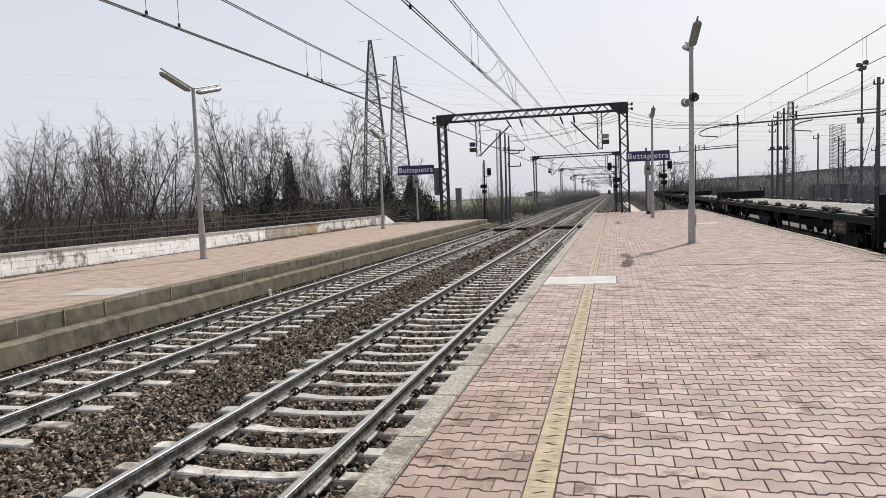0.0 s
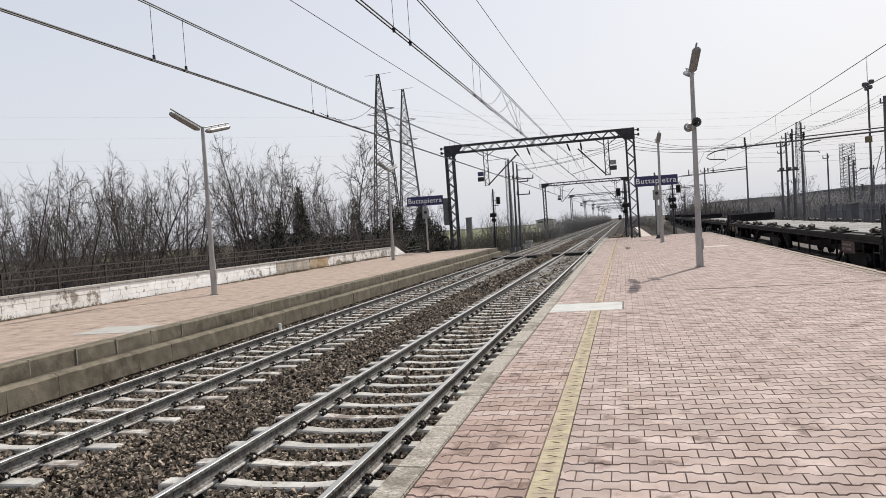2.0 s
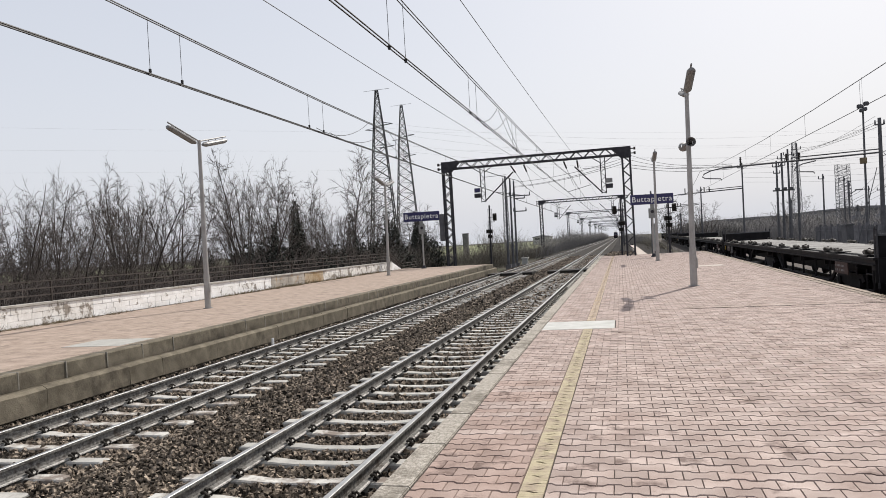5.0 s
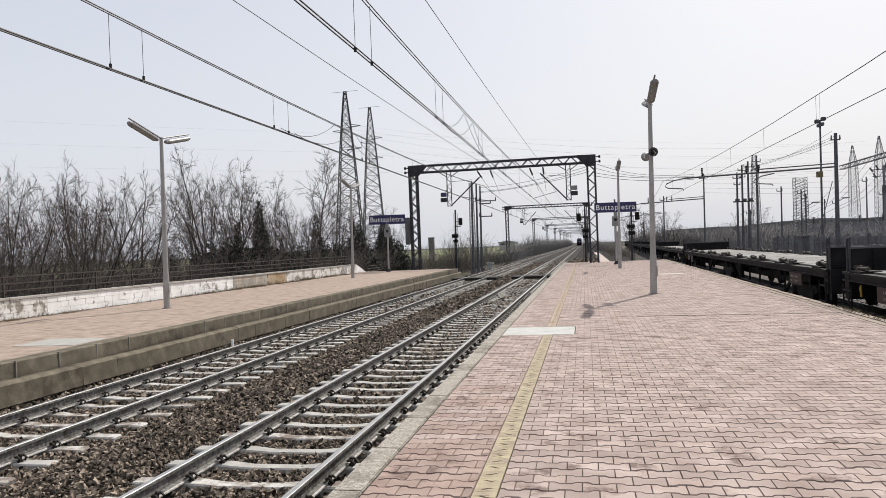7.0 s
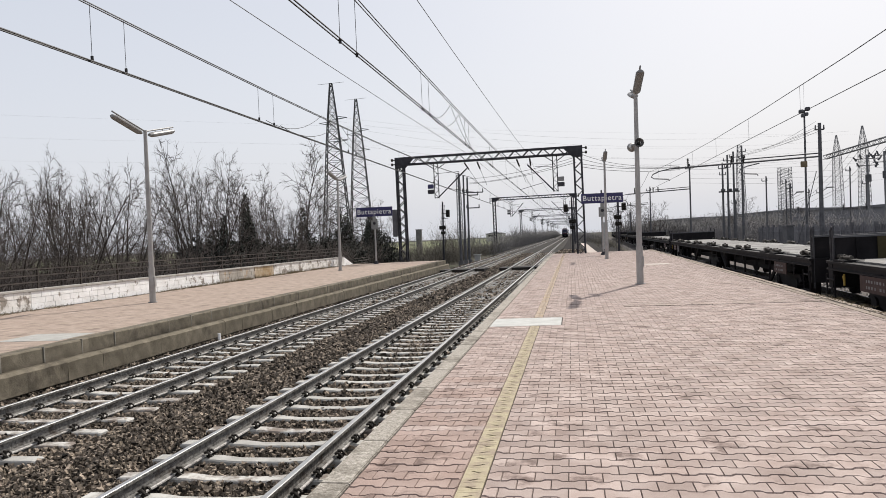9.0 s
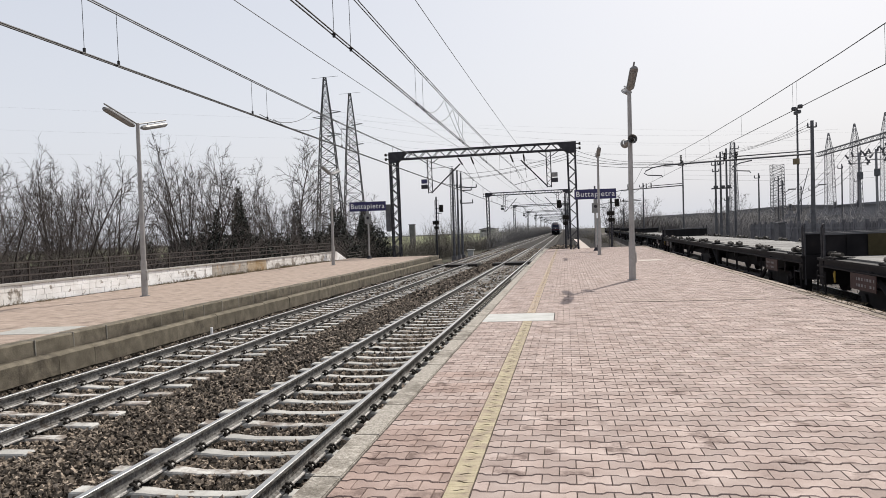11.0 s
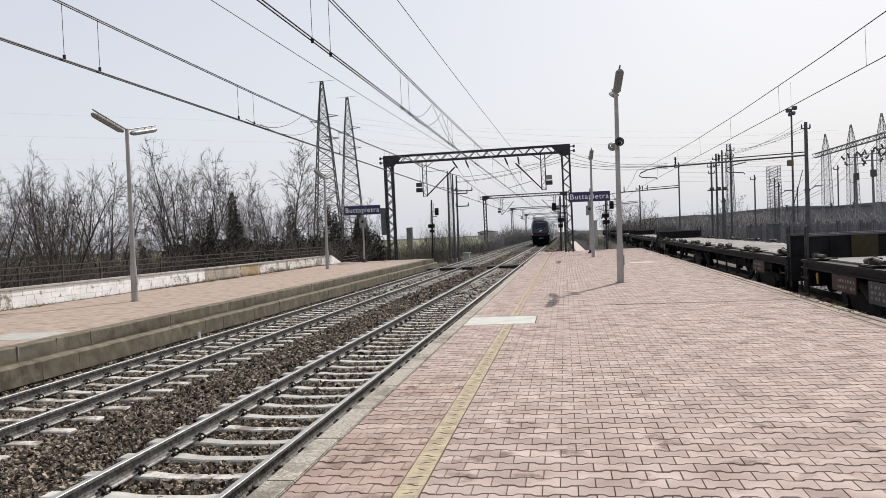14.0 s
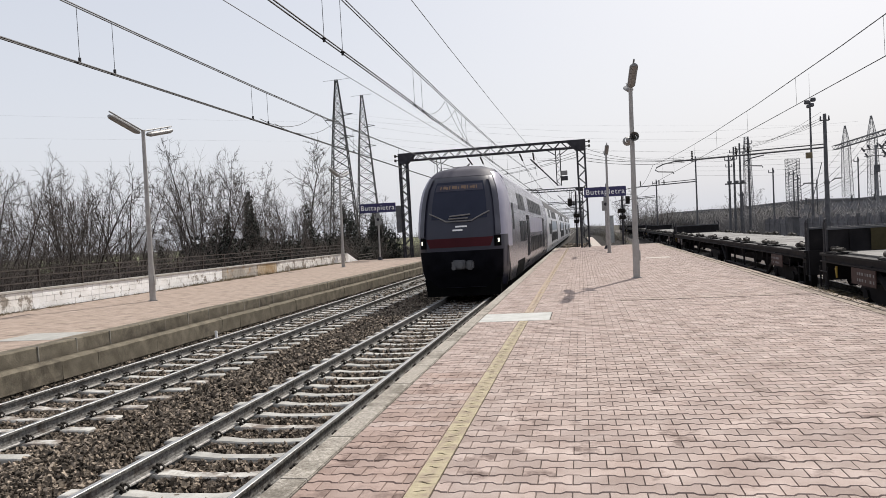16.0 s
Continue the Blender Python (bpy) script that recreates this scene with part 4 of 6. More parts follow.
# ---- winter trees and shrubs ----
def tubes(name, segs, mat, sides=3):
    """One mesh of many thin tapered twigs; each is (a, b, r0, r1)."""
    a = np.array([s[0] for s in segs], float)
    b = np.array([s[1] for s in segs], float)
    r = np.array([(s[2], s[3]) for s in segs], float)
    d = b - a
    d /= np.maximum(np.linalg.norm(d, axis=1, keepdims=True), 1e-9)
    ref = np.where(np.abs(d[:, 2:]) < 0.9, [[0.0, 0, 1]], [[1.0, 0, 0]])
    u = np.cross(d, ref)
    u /= np.linalg.norm(u, axis=1, keepdims=True)
    v = np.cross(d, u)
    ring = [(math.cos(2 * math.pi * k / sides), math.sin(2 * math.pi * k / sides)) for k in range(sides)]
    lo = np.stack([a + (u * c + v * s) * r[:, :1] for c, s in ring], 1)
    hi = np.stack([b + (u * c + v * s) * r[:, 1:] for c, s in ring], 1)
    verts = np.concatenate((lo, hi), 1).reshape(-1, 3)
    n = len(segs)
    quad = np.array([(k, (k + 1) % sides, sides + (k + 1) % sides, sides + k) for k in range(sides)])
    f = (quad[None] + 2 * sides * np.arange(n)[:, None, None]).reshape(-1, 4)
    me = bpy.data.meshes.new(name)
    me.vertices.add(len(verts)), me.loops.add(4 * len(f)), me.polygons.add(len(f))
    me.vertices.foreach_set("co", verts.reshape(-1).astype(np.float32))
    me.loops.foreach_set("vertex_index", f.reshape(-1).astype(np.int32))
    me.polygons.foreach_set("loop_start", np.arange(0, 4 * len(f), 4, dtype=np.int32))
    me.update(calc_edges=True)
    me.materials.append(mat)
    return me


def spikes(name, segs, mat, body=None):
    """Thin twigs that end in a point: three faces each, joined to a mesh of thicker branches."""
    a = np.array([s[0] for s in segs], float)
    b = np.array([s[1] for s in segs], float)
    r = np.array([s[2] for s in segs], float)[:, None]
    d = b - a
    d /= np.maximum(np.linalg.norm(d, axis=1, keepdims=True), 1e-9)
    ref = np.where(np.abs(d[:, 2:]) < 0.9, [[0.0, 0, 1]], [[1.0, 0, 0]])
    u = np.cross(d, ref)
    u /= np.linalg.norm(u, axis=1, keepdims=True)
    v = np.cross(d, u)
    ring = [(math.cos(2 * math.pi * k / 3), math.sin(2 * math.pi * k / 3)) for k in range(3)]
    co = np.concatenate([np.stack([a + (u * c + v * s) * r for c, s in ring], 1), b[:, None]], 1).reshape(-1, 3)
    f = (np.array([(0, 1, 3), (1, 2, 3), (2, 0, 3)])[None] + 4 * np.arange(len(segs))[:, None, None]).reshape(-1, 3)
    loops, sizes = f.reshape(-1), np.full(len(f), 3)
    if body is not None:
        bc, bf = body
        loops = np.concatenate((bf.reshape(-1), loops + len(bc)))
        sizes = np.concatenate((np.full(len(bf), 4), sizes))
        co = np.concatenate((bc, co))
    me = bpy.data.meshes.new(name)
    me.vertices.add(len(co)), me.loops.add(len(loops)), me.polygons.add(len(sizes))
    me.vertices.foreach_set("co", co.reshape(-1).astype(np.float32))
    me.loops.foreach_set("vertex_index", loops.astype(np.int32))
    me.polygons.foreach_set("loop_start", (np.cumsum(sizes) - sizes).astype(np.int32))
    me.update(calc_edges=True)
    me.materials.append(mat)
    return me


def data_of(me):
    """Vertices and four-sided faces of a mesh, as arrays."""
    co = np.empty(3 * len(me.vertices), np.float32)
    me.vertices.foreach_get("co", co)
    ix = np.empty(len(me.loops), np.int32)
    me.loops.foreach_get("vertex_index", ix)
    return co.reshape(-1, 3), ix.reshape(-1, 4)


def shoot(rng, p, d, length, n, curl, lift, wob):
    """A limb that bends evenly one way and turns upwards."""
    bend = Vector((rng.gauss(0, 1), rng.gauss(0, 1), rng.gauss(0, 0.4))) * curl
    pts = [p]
    for _ in range(n):
        d = (d + bend / n + Vector((rng.gauss(0, wob), rng.gauss(0, wob), rng.gauss(0, wob * 0.6) + lift / n))).normalized()
        pts.append(pts[-1] + d * (length / n))
    return pts


def on(pts, t):
    """Place and direction at a share t of a limb."""
    k = min(int(t * (len(pts) - 1)), len(pts) - 2)
    return pts[k].lerp(pts[k + 1], t * (len(pts) - 1) - k), (pts[k + 1] - pts[k]).normalized()


def fork(rng, d, angle):
    side = d.cross(Vector((rng.gauss(0, 1), rng.gauss(0, 1), rng.gauss(0, 1)))).normalized()
    return (d * math.cos(angle) + side * math.sin(angle)).normalized()


def bush_meshes(seed, stems, fan, limbs, sprays, twigs, r=0.011, clear=0.2, limb=0.42):
    """Trunks and crown of a many-stemmed bare plant one metre high, to be scaled to its height."""
    rng = random.Random(seed)
    thick, thin, tips = [], [], []

    def limb_of(pts, r0, r1, out):
        m = len(pts) - 1
        for i in range(m):
            out.append((pts[i], pts[i + 1], r0 + (r1 - r0) * i / m, r0 + (r1 - r0) * (i + 1) / m))

    for k in range(stems):
        az = 6.283 * (k + rng.uniform(-0.3, 0.3)) / stems
        lean = fan * rng.uniform(0.15, 1.0)
        ln = rng.uniform(0.72, 1.0) * (1 - 0.25 * lean)
        base = Vector((math.cos(az) * 0.05, math.sin(az) * 0.05, 0)) * (stems > 1)
        st = shoot(rng, base, Vector((math.cos(az) * lean, math.sin(az) * lean, 1)).normalized(), ln, 9, 0.2, 0.08, 0.045)
        rs = r * rng.uniform(0.6, 1.1)
        limb_of(st, rs, rs * 0.16, thick)
        for i in range(limbs):
            t = clear + (0.97 - clear) * (i + rng.random()) / limbs
            p, d = on(st, t)
            l1 = ln * limb * (1.1 - 0.8 * t) * rng.uniform(0.6, 1.25)
            br = shoot(rng, p, fork(rng, d, rng.uniform(0.45, 1.0)), l1, 5, 0.32, 0.35, 0.07)
            limb_of(br, rs * 0.42 * (1.1 - 0.8 * t), rs * 0.1, thin)
            for j in range(sprays):
                q, e = on(br, 0.15 + 0.82 * (j + rng.random()) / sprays)
                l2 = max(0.045, l1 * rng.uniform(0.25, 0.5))
                sp = shoot(rng, q, fork(rng, e, rng.uniform(0.5, 1.15)), l2, 3, 0.4, 0.15, 0.1)
                limb_of(sp, 0.0015, 0.0009, thin)
                for _ in range(twigs):
                    w, g = on(sp, rng.uniform(0.15, 1.0))
                    g = fork(rng, g, rng.uniform(0.35, 1.1))
                    tips.append((w, w + (g + Vector((0, 0, 0.05))) * l2 * rng.uniform(0.4, 0.9), 0.0011))
        for _ in range(twigs * 2):
            w, g = on(st, rng.uniform(0.6, 1.0))
            tips.append((w, w + fork(rng, g, rng.uniform(0.2, 0.7)) * rng.uniform(0.05, 0.12), 0.0009))
    top = float(np.percentile([t[1].z for t in tips], 99.3))
    def scaled(o):
        return [(a / top, b / top, *w) for a, b, *w in o]
    body = tubes("limbs", scaled(thin), M_TWIG, 3)
    crown = spikes("crown", scaled(tips), M_TWIG, data_of(body))
    bpy.data.meshes.remove(body)
    return tubes("trunk", scaled(thick), M_BARK, 4), crown


def leaf_cloud(name, lobes, count, size, seed, mat):
    """Small leaf blades scattered on and inside a few lobes."""
    rng = np.random.default_rng(seed)
    w = np.array([l[3] ** 2 * l[4] for l in lobes])
    pick = rng.choice(len(lobes), count, p=w / w.sum())
    L4 = np.array(lobes, float)[pick]
    d = rng.normal(size=(count, 3))
    d /= np.linalg.norm(d, axis=1, keepdims=True)
    rad = (0.35 + 0.68 * rng.random((count, 1)) ** 0.6) * (1 + 0.18 * np.sin(d[:, :1] * 7 + L4[:, :1] * 3) * np.cos(d[:, 2:] * 6))
    c = L4[:, :3] + d * rad * np.stack((L4[:, 3], L4[:, 3], L4[:, 4]), 1)
    u, v = rng.normal(size=(count, 3)), rng.normal(size=(count, 3))
    u /= np.linalg.norm(u, axis=1, keepdims=True)
    v = np.cross(u, v)
    v /= np.linalg.norm(v, axis=1, keepdims=True)
    s = size * rng.uniform(0.6, 1.4, (count, 1))
    verts = np.stack((c - u * s, c - v * s * 0.5, c + u * s, c + v * s * 0.5), 1).reshape(-1, 3)
    me = bpy.data.meshes.new(name)
    me.from_pydata(verts.tolist(), [], np.arange(4 * count).reshape(-1, 4).tolist())
    me.materials.append(mat)
    return me


def plant(kind, meshes, label, category, group, m):
    t = thing(kind, m, label, category, group)
    for me in meshes:
        ob = new(me.name.split(".")[0], me)
        ob.parent = t
    return t


def woods():
    rng = random.Random(21)
    G = -1.05
    spreading = [bush_meshes(s, 7, 0.55, 9, 5, 5, 0.0085) for s in (1, 2, 3)]
    wide = [bush_meshes(s, 6, 0.66, 10, 6, 4, 0.013, 0.25, 0.5) for s in (5, 6)]
    upright = [bush_meshes(s, 1, 0.02, 30, 6, 4, 0.016, 0.2, 0.44) for s in (7, 8)]
    shrub = [bush_meshes(s, 13, 1.0, 5, 4, 4, 0.009, 0.12, 0.42) for s in (11, 12, 13)]
    ivy_post = [leaf_cloud("ivy", [(0, 0, 1.3, 0.95, 1.5), (0.1, 0, 3.2, 0.55, 1.6), (0, 0.1, 4.9, 0.3, 1.0)], 4200, 0.1, s, M_IVY) for s in (1, 2)]
    ivy_mound = [leaf_cloud("foliage", [(-0.9, 0, 1.0, 1.1, 1.1), (0.6, 0.3, 1.3, 1.2, 1.4), (1.6, -0.2, 0.8, 0.9, 0.9)], 4200, 0.1, s, M_IVY) for s in (4, 5)]
    # the row behind the wall: distance along the line, height of the top over the platform, kind, offset from the wall
    for y, top, sort, dx in ((15.0, 4.6, 0, 0), (17.2, 5.0, 0, -1.5), (19.6, 4.6, 1, 0.3), (21.6, 4.9, 0, 0), (23.4, 4.4, 0, -1.4), (25.0, 4.7, 0, 0.2), (26.6, 5.8, 1, 0), (28.3, 5.4, 0, -0.6),
                             (29.6, 5.6, 1, 0.2), (18.4, 4.0, 0, -2.5), (24.2, 4.2, 0, -3.0), (29.2, 4.6, 0, -2.6), (32.4, 3.0, 0, -2.0), (22.4, 4.7, 1, 0.6), (20.6, 4.4, 0, -1.8), (27.2, 5.2, 0, -1.0), (38.8, 6.4, 0, -1.8), (44.2, 4.7, 0, 0.2), (50.4, 5.0, 0, -0.5), (36.0, 6.8, 0, 0), (37.6, 7.5, 1, -0.2), (40.0, 7.1, 0, 0.3), (42.4, 6.2, 2, 0), (45.6, 5.4, 0, -0.3),
                             (48.2, 5.7, 1, 0), (52.4, 9.6, 2, 0), (55.2, 6.6, 0, 0.4), (60.0, 4.4, 0, 0), (67.0, 6.3, 1, 0), (72.0, 5.7, 0, 0.5)):
        me = (spreading, wide, upright)[sort][rng.randrange(3 if sort == 0 else 2)]
        k = top - G
        w = k * (0.72 if sort < 2 else 1.0)
        plant("tree", me, "bare winter tree with thin grey-brown twigs behind the wall" if sort < 2 else "tall bare upright tree with ivy on its trunk", "tree", "bare trees behind the wall",
              Matrix.Translation((-20.0 + dx, y, G)) @ pose(0, 0, 0, 0, 0, rng.uniform(0, 360)) @ Matrix.Diagonal((w, w, k, 1)))
    for i in range(36):
        y, x = 12.5 + i * 1.58 + rng.uniform(-0.4, 0.4), -18.3 - 3.4 * ((i * 7) % 5) / 4
        k = rng.uniform(2.4, 3.9)
        plant("shrub", shrub[i % 3], "leafless tangled shrub with fine dark stems", "shrub", "shrubs behind the wall",
              Matrix.Translation((x, y, G)) @ pose(0, 0, 0, 0, 0, rng.uniform(0, 360)) @ Matrix.Diagonal((k, k, k, 1)))
    for i in range(12):
        y, x = 12 + i * 4.2, -25.5 - rng.uniform(0, 6)
        k = rng.uniform(3.8, 5.4)
        plant("shrub", shrub[i % 3], "leafless tangled shrub with fine dark stems", "shrub", "shrubs behind the wall",
              Matrix.Translation((x, y, G)) @ pose(0, 0, 0, 0, 0, rng.uniform(0, 360)) @ Matrix.Diagonal((k, k, k, 1)))
    for y, x, k in ((41.1, -19.3, 0.92), (42.5, -19.9, 1.05), (38.6, -19.6, 0.8), (45.2, -19.8, 0.62), (52.4, -20.0, 0.96), (49.8, -19.6, 0.55), (58.3, -19.2, 1.0), (59.4, -18.9, 0.92), (64.8, -18.6, 0.82), (66.4, -18.9, 1.0), (69.0, -18.9, 0.85), (30.6, -19.6, 0.42), (32.0, -19.6, 0.5)):
        plant("ivy_clad_stump", [ivy_post[int(y) % 2]], "dark evergreen ivy covering an old trunk", "ivy", "ivy behind the wall", Matrix.Translation((x, y, G)) @ pose(0, 0, 0, 0, 0, y * 37) @ Matrix.Diagonal((k * 0.9, k * 0.9, k, 1)))
    for y, x, k in ((36.6, -19.6, 1.05), (38.8, -19.8, 1.15), (41.2, -20.0, 1.15), (43.6, -19.7, 1.05), (46.4, -19.6, 1.0), (49.8, -19.8, 0.9), (53.4, -19.8, 1.05), (57.8, -19, 1.1), (63.0, -18.8, 1.0), (67.5, -18.8, 1.15)):
        plant("ivy_mound", [ivy_mound[int(y) % 2]], "dark evergreen ivy smothering a shrub", "ivy", "ivy behind the wall", Matrix.Translation((x, y, G)) @ pose(0, 0, 0, 0, 0, y * 53) @ Matrix.Diagonal((k, k, k * 1.1, 1)))
    for x, y, h in ((9.5, 152, 8), (12.5, 158, 9.5), (16.0, 150, 8.5), (31, 150, 8.5), (45, 160, 7)):
        plant("tree", [spreading[int(x) % 3][0], spreading[int(x) % 3][1]], "bare grey winter tree beyond the yard fence", "tree", "bare trees beyond the yard",
              Matrix.Translation((x, y, G)) @ pose(0, 0, 0, 0, 0, x * 41) @ Matrix.Diagonal((h, h, h, 1)))
    # scrub on both sides down the line, and woods at the horizon
    low = thicket("undergrowth", under_segs(), M_TWIG)
    tagged(new("undergrowth", low), "dense tangle of dark leafless undergrowth behind the wall", "undergrowth", kind="stuff")
    near_side, far_side = scrub_segs()
    tagged(new("trackside_scrub", thicket("trackside_scrub", near_side, M_SCRUB)), "grey-brown leafless scrub beside the far track", "scrub", kind="stuff")
    tagged(new("far_scrub", thicket("far_scrub", far_side, M_HAZYSCRUB)), "leafless scrub along both sides of the distant line, paled in colour for haze", "scrub", kind="stuff")
    tagged(new("yard_hedge", thicket("yard_hedge", hedge_segs(), M_HAZYSCRUB)), "dense leafless hedge beyond the yard, greyed in colour for haze", "hedge", kind="stuff")
    far = thicket("horizon_woods", horizon_segs(), M_HAZYTWIG)
    tagged(new("horizon_woods", far), "leafless woods at the horizon, greyed in colour for haze", "woods", kind="stuff")


def tuft(out, rng, x, y, h, w, n, r):
    """Bent stems with a few pointed side twigs: out holds (stems, tips)."""
    for _ in range(n):
        a, l = rng.uniform(0, 6.28), rng.uniform(0.1, 1) * w
        p0 = Vector((x + rng.uniform(-w, w) * 0.5, y + rng.uniform(-w, w) * 0.5, -1.05))
        p1 = p0 + Vector((math.cos(a) * l * 0.5, math.sin(a) * l * 0.5, h * rng.uniform(0.35, 0.65)))
        p2 = p1 + Vector((math.cos(a + 0.5) * l * 0.6, math.sin(a + 0.5) * l * 0.6, h * rng.uniform(0.2, 0.42)))
        out[0].append((p0, p1, r, r * 0.7))
        out[1].append((p1, p2, r * 0.7))
        for _ in range(3):
            q = p0.lerp(p1, rng.uniform(0.35, 1.0)) if rng.random() < 0.6 else p1.lerp(p2, rng.random())
            out[1].append((q, q + Vector((rng.gauss(0, 0.5), rng.gauss(0, 0.5), rng.uniform(0.2, 1.0))) * h * rng.uniform(0.08, 0.24), r * 0.5))


def thicket(name, segs, mat):
    body = tubes("stems", segs[0], mat, 3)
    me = spikes(name, segs[1], mat, data_of(body))
    bpy.data.meshes.remove(body)
    return me


def under_segs():
    rng, out = random.Random(15), ([], [])
    for i in range(620):
        y = 11 + 59 * rng.random() ** 1.35
        x = -18.0 - 7.5 * rng.random() ** 1.5
        tuft(out, rng, x, y, rng.uniform(1.3, 3.5), 1.3, 18, 0.017)
    return out


def scrub_segs():
    rng, near_side, far_side = random.Random(5), ([], []), ([], [])
    for i in range(120):
        y = rng.uniform(58, 118)
        tuft(near_side, rng, -14.5 - rng.uniform(0, 9) - (3.0 if y < 64 else 0), y, rng.uniform(1.4, 3.0), 1.7, 19, 0.012)
    for i in range(46):
        y = rng.uniform(66, 120)
        tuft(near_side, rng, -11.1 - rng.uniform(0, 2.5), y, rng.uniform(1.4, 2.9), 1.5, 20, 0.012)
    for i in range(14):
        tuft(near_side, rng, -12.6 - rng.uniform(0, 1.6), rng.uniform(74, 84), rng.uniform(3.5, 5.6), 2.2, 16, 0.016)
    for i in range(330):
        y = 96 + i * 1.55
        tuft(far_side, rng, -10.5 - 5 * rng.random() ** 1.3, y, rng.uniform(2.2, 4.2) * (1 if y < 150 else 1.3), 2.2, 13, 0.015 + y * 0.00008)
        if y < 180:
            tuft(near_side, rng, 2.6 + rng.uniform(0, 3.4) + (y - 96) * 0.015, y - 6, rng.uniform(1.0, 2.2), 1.6, 12, 0.014)
        if y > 130:
            tuft(far_side, rng, 1.2 + (y - 130) * 0.004 + rng.uniform(0, 5), y + 20, rng.uniform(1.5, 3.5), 2.0, 8, 0.018 + y * 0.00008)
    return near_side, far_side


def hedge_segs():
    rng, out = random.Random(26), ([], [])
    for i in range(150):
        x = 11 + i * 0.25
        tuft(out, rng, x, 158 + rng.uniform(-6, 10), rng.uniform(3.6, 5.6), 2.6, 19, 0.07)
    return out


def horizon_segs():
    rng, out = random.Random(6), ([], [])
    for i in range(120):
        tuft(out, rng, 21.5 + rng.uniform(0, 9), 60 + i * 0.85, rng.uniform(2.2, 4.6), 2.0, 15, 0.02)
    for i in range(400):
        x = -300 + i * 1.84
        if -22 < x < 12:
            continue
        y = 330 + rng.uniform(-25, 25) if x < 0 else 200 + rng.uniform(-12, 30)
        tuft(out, rng, x if x < 0 else 12 + (x - 12) * 0.42, y, rng.uniform(3.0, 6.5), 3.4, 12, 0.05)
    return out


woods()


def weeds():
    """Dry weeds at the foot of the wall and along the platform edge."""
    rng, out = random.Random(9), []
    def blades(x, y, z, n, h):
        for _ in range(n):
            p = Vector((x + rng.uniform(-0.12, 0.12), y + rng.uniform(-0.2, 0.2), z))
            out.append((p, p + Vector((rng.uniform(-0.1, 0.1), rng.uniform(-0.1, 0.1), h * rng.uniform(0.3, 1))), 0.006, 0.002))
    clumps = [(rng.uniform(10, 48), rng.uniform(0.3, 1.6), rng.uniform(0.06, 0.26)) for _ in range(34)]
    for i in range(470):
        y, wide, h = clumps[i % 34]
        blades(-16.14 + abs(rng.gauss(0, 0.16)), y + rng.gauss(0, wide), 0, 8, h * rng.uniform(0.5, 1.1))
    for i in range(26):
        y = rng.choice((15.6, 16.4, 16.0, 13.2, 14.4, 24)) + rng.gauss(0, 0.35)
        blades(edge_r(y) - rng.uniform(-0.02, 0.15), y, 0, 5, 0.05)
    tagged(new("weeds", tubes("weeds", out, M_WEED)), "dry yellow-green weeds along the wall foot and paving edge", "weeds", kind="stuff")


weeds()


# ---- pylons and yard ----
def lattice_tower(name, x, y, h, base, top, label, arms=True, turn=0, group="lattice pylons", thick=1.0):
    p = thing(name, pose(x, y, -1.05, 0, 0, turn), label, "pylon", group)
    bm = B()
    # width against the share of the height below the tip
    shape = [(0, top), (0.16, base * 0.26), (0.22, base * 0.33), (0.38, base * 0.485), (0.75, base * 0.79), (1, base)] if arms else [(0, top), (0.2, max(base * 0.68, top)), (1, base)]
    n = 17 if arms else 21
    lev = []
    for i in range(n + 1):
        f = (1 - i / n) ** (1.25 if arms else 1.0)
        for (f0, w0), (f1, w1) in zip(shape, shape[1:]):
            if f0 <= f <= f1 + 1e-9:
                lev.append((h * (1 - f), w0 + (w1 - w0) * (f - f0) / (f1 - f0)))
                break
    for (z0, w0), (z1, w1) in zip(lev, lev[1:]):
        c0 = [Vector((sx * w0 / 2, sy * w0 / 2, z0)) for sx, sy in ((-1, -1), (1, -1), (1, 1), (-1, 1))]
        c1 = [Vector((sx * w1 / 2, sy * w1 / 2, z1)) for sx, sy in ((-1, -1), (1, -1), (1, 1), (-1, 1))]
        for i in range(4):
            j = (i + 1) % 4
            rod(bm, c0[i], c1[i], 0.11 * thick, n=4, caps=False)
            rod(bm, c0[i], c1[j], 0.06 * thick, n=3, caps=False)
            rod(bm, c0[j], c1[i], 0.06 * thick, n=3, caps=False)
            rod(bm, c1[i], c1[j], 0.04 * thick, n=3, caps=False)
    part("lattice_body", bm, M_PYLON if thick >= 1 else M_HAZYSTEEL, p)
    if arms:
        for k, (z, l) in enumerate(((h * 0.8, 3.1), (h * 0.77, -2.9), (h * 0.67, 3.2))):
            bm = B()
            rod(bm, (0, 0, z + 0.5), (l, 0, z), 0.07, n=4)
            rod(bm, (0, 0.5, z - 0.4), (l, 0, z), 0.06, n=4)
            rod(bm, (0, -0.5, z - 0.4), (l, 0, z), 0.06, n=4)
            part("cross_arm", bm, M_PYLON, p)
        bm = B()
        rod(bm, (-2.8, 0, h - 0.2), (2.8, 0, h + 0.2), 0.035, n=4)
        part("lightning_bar", bm, M_PYLON, p)
    return p


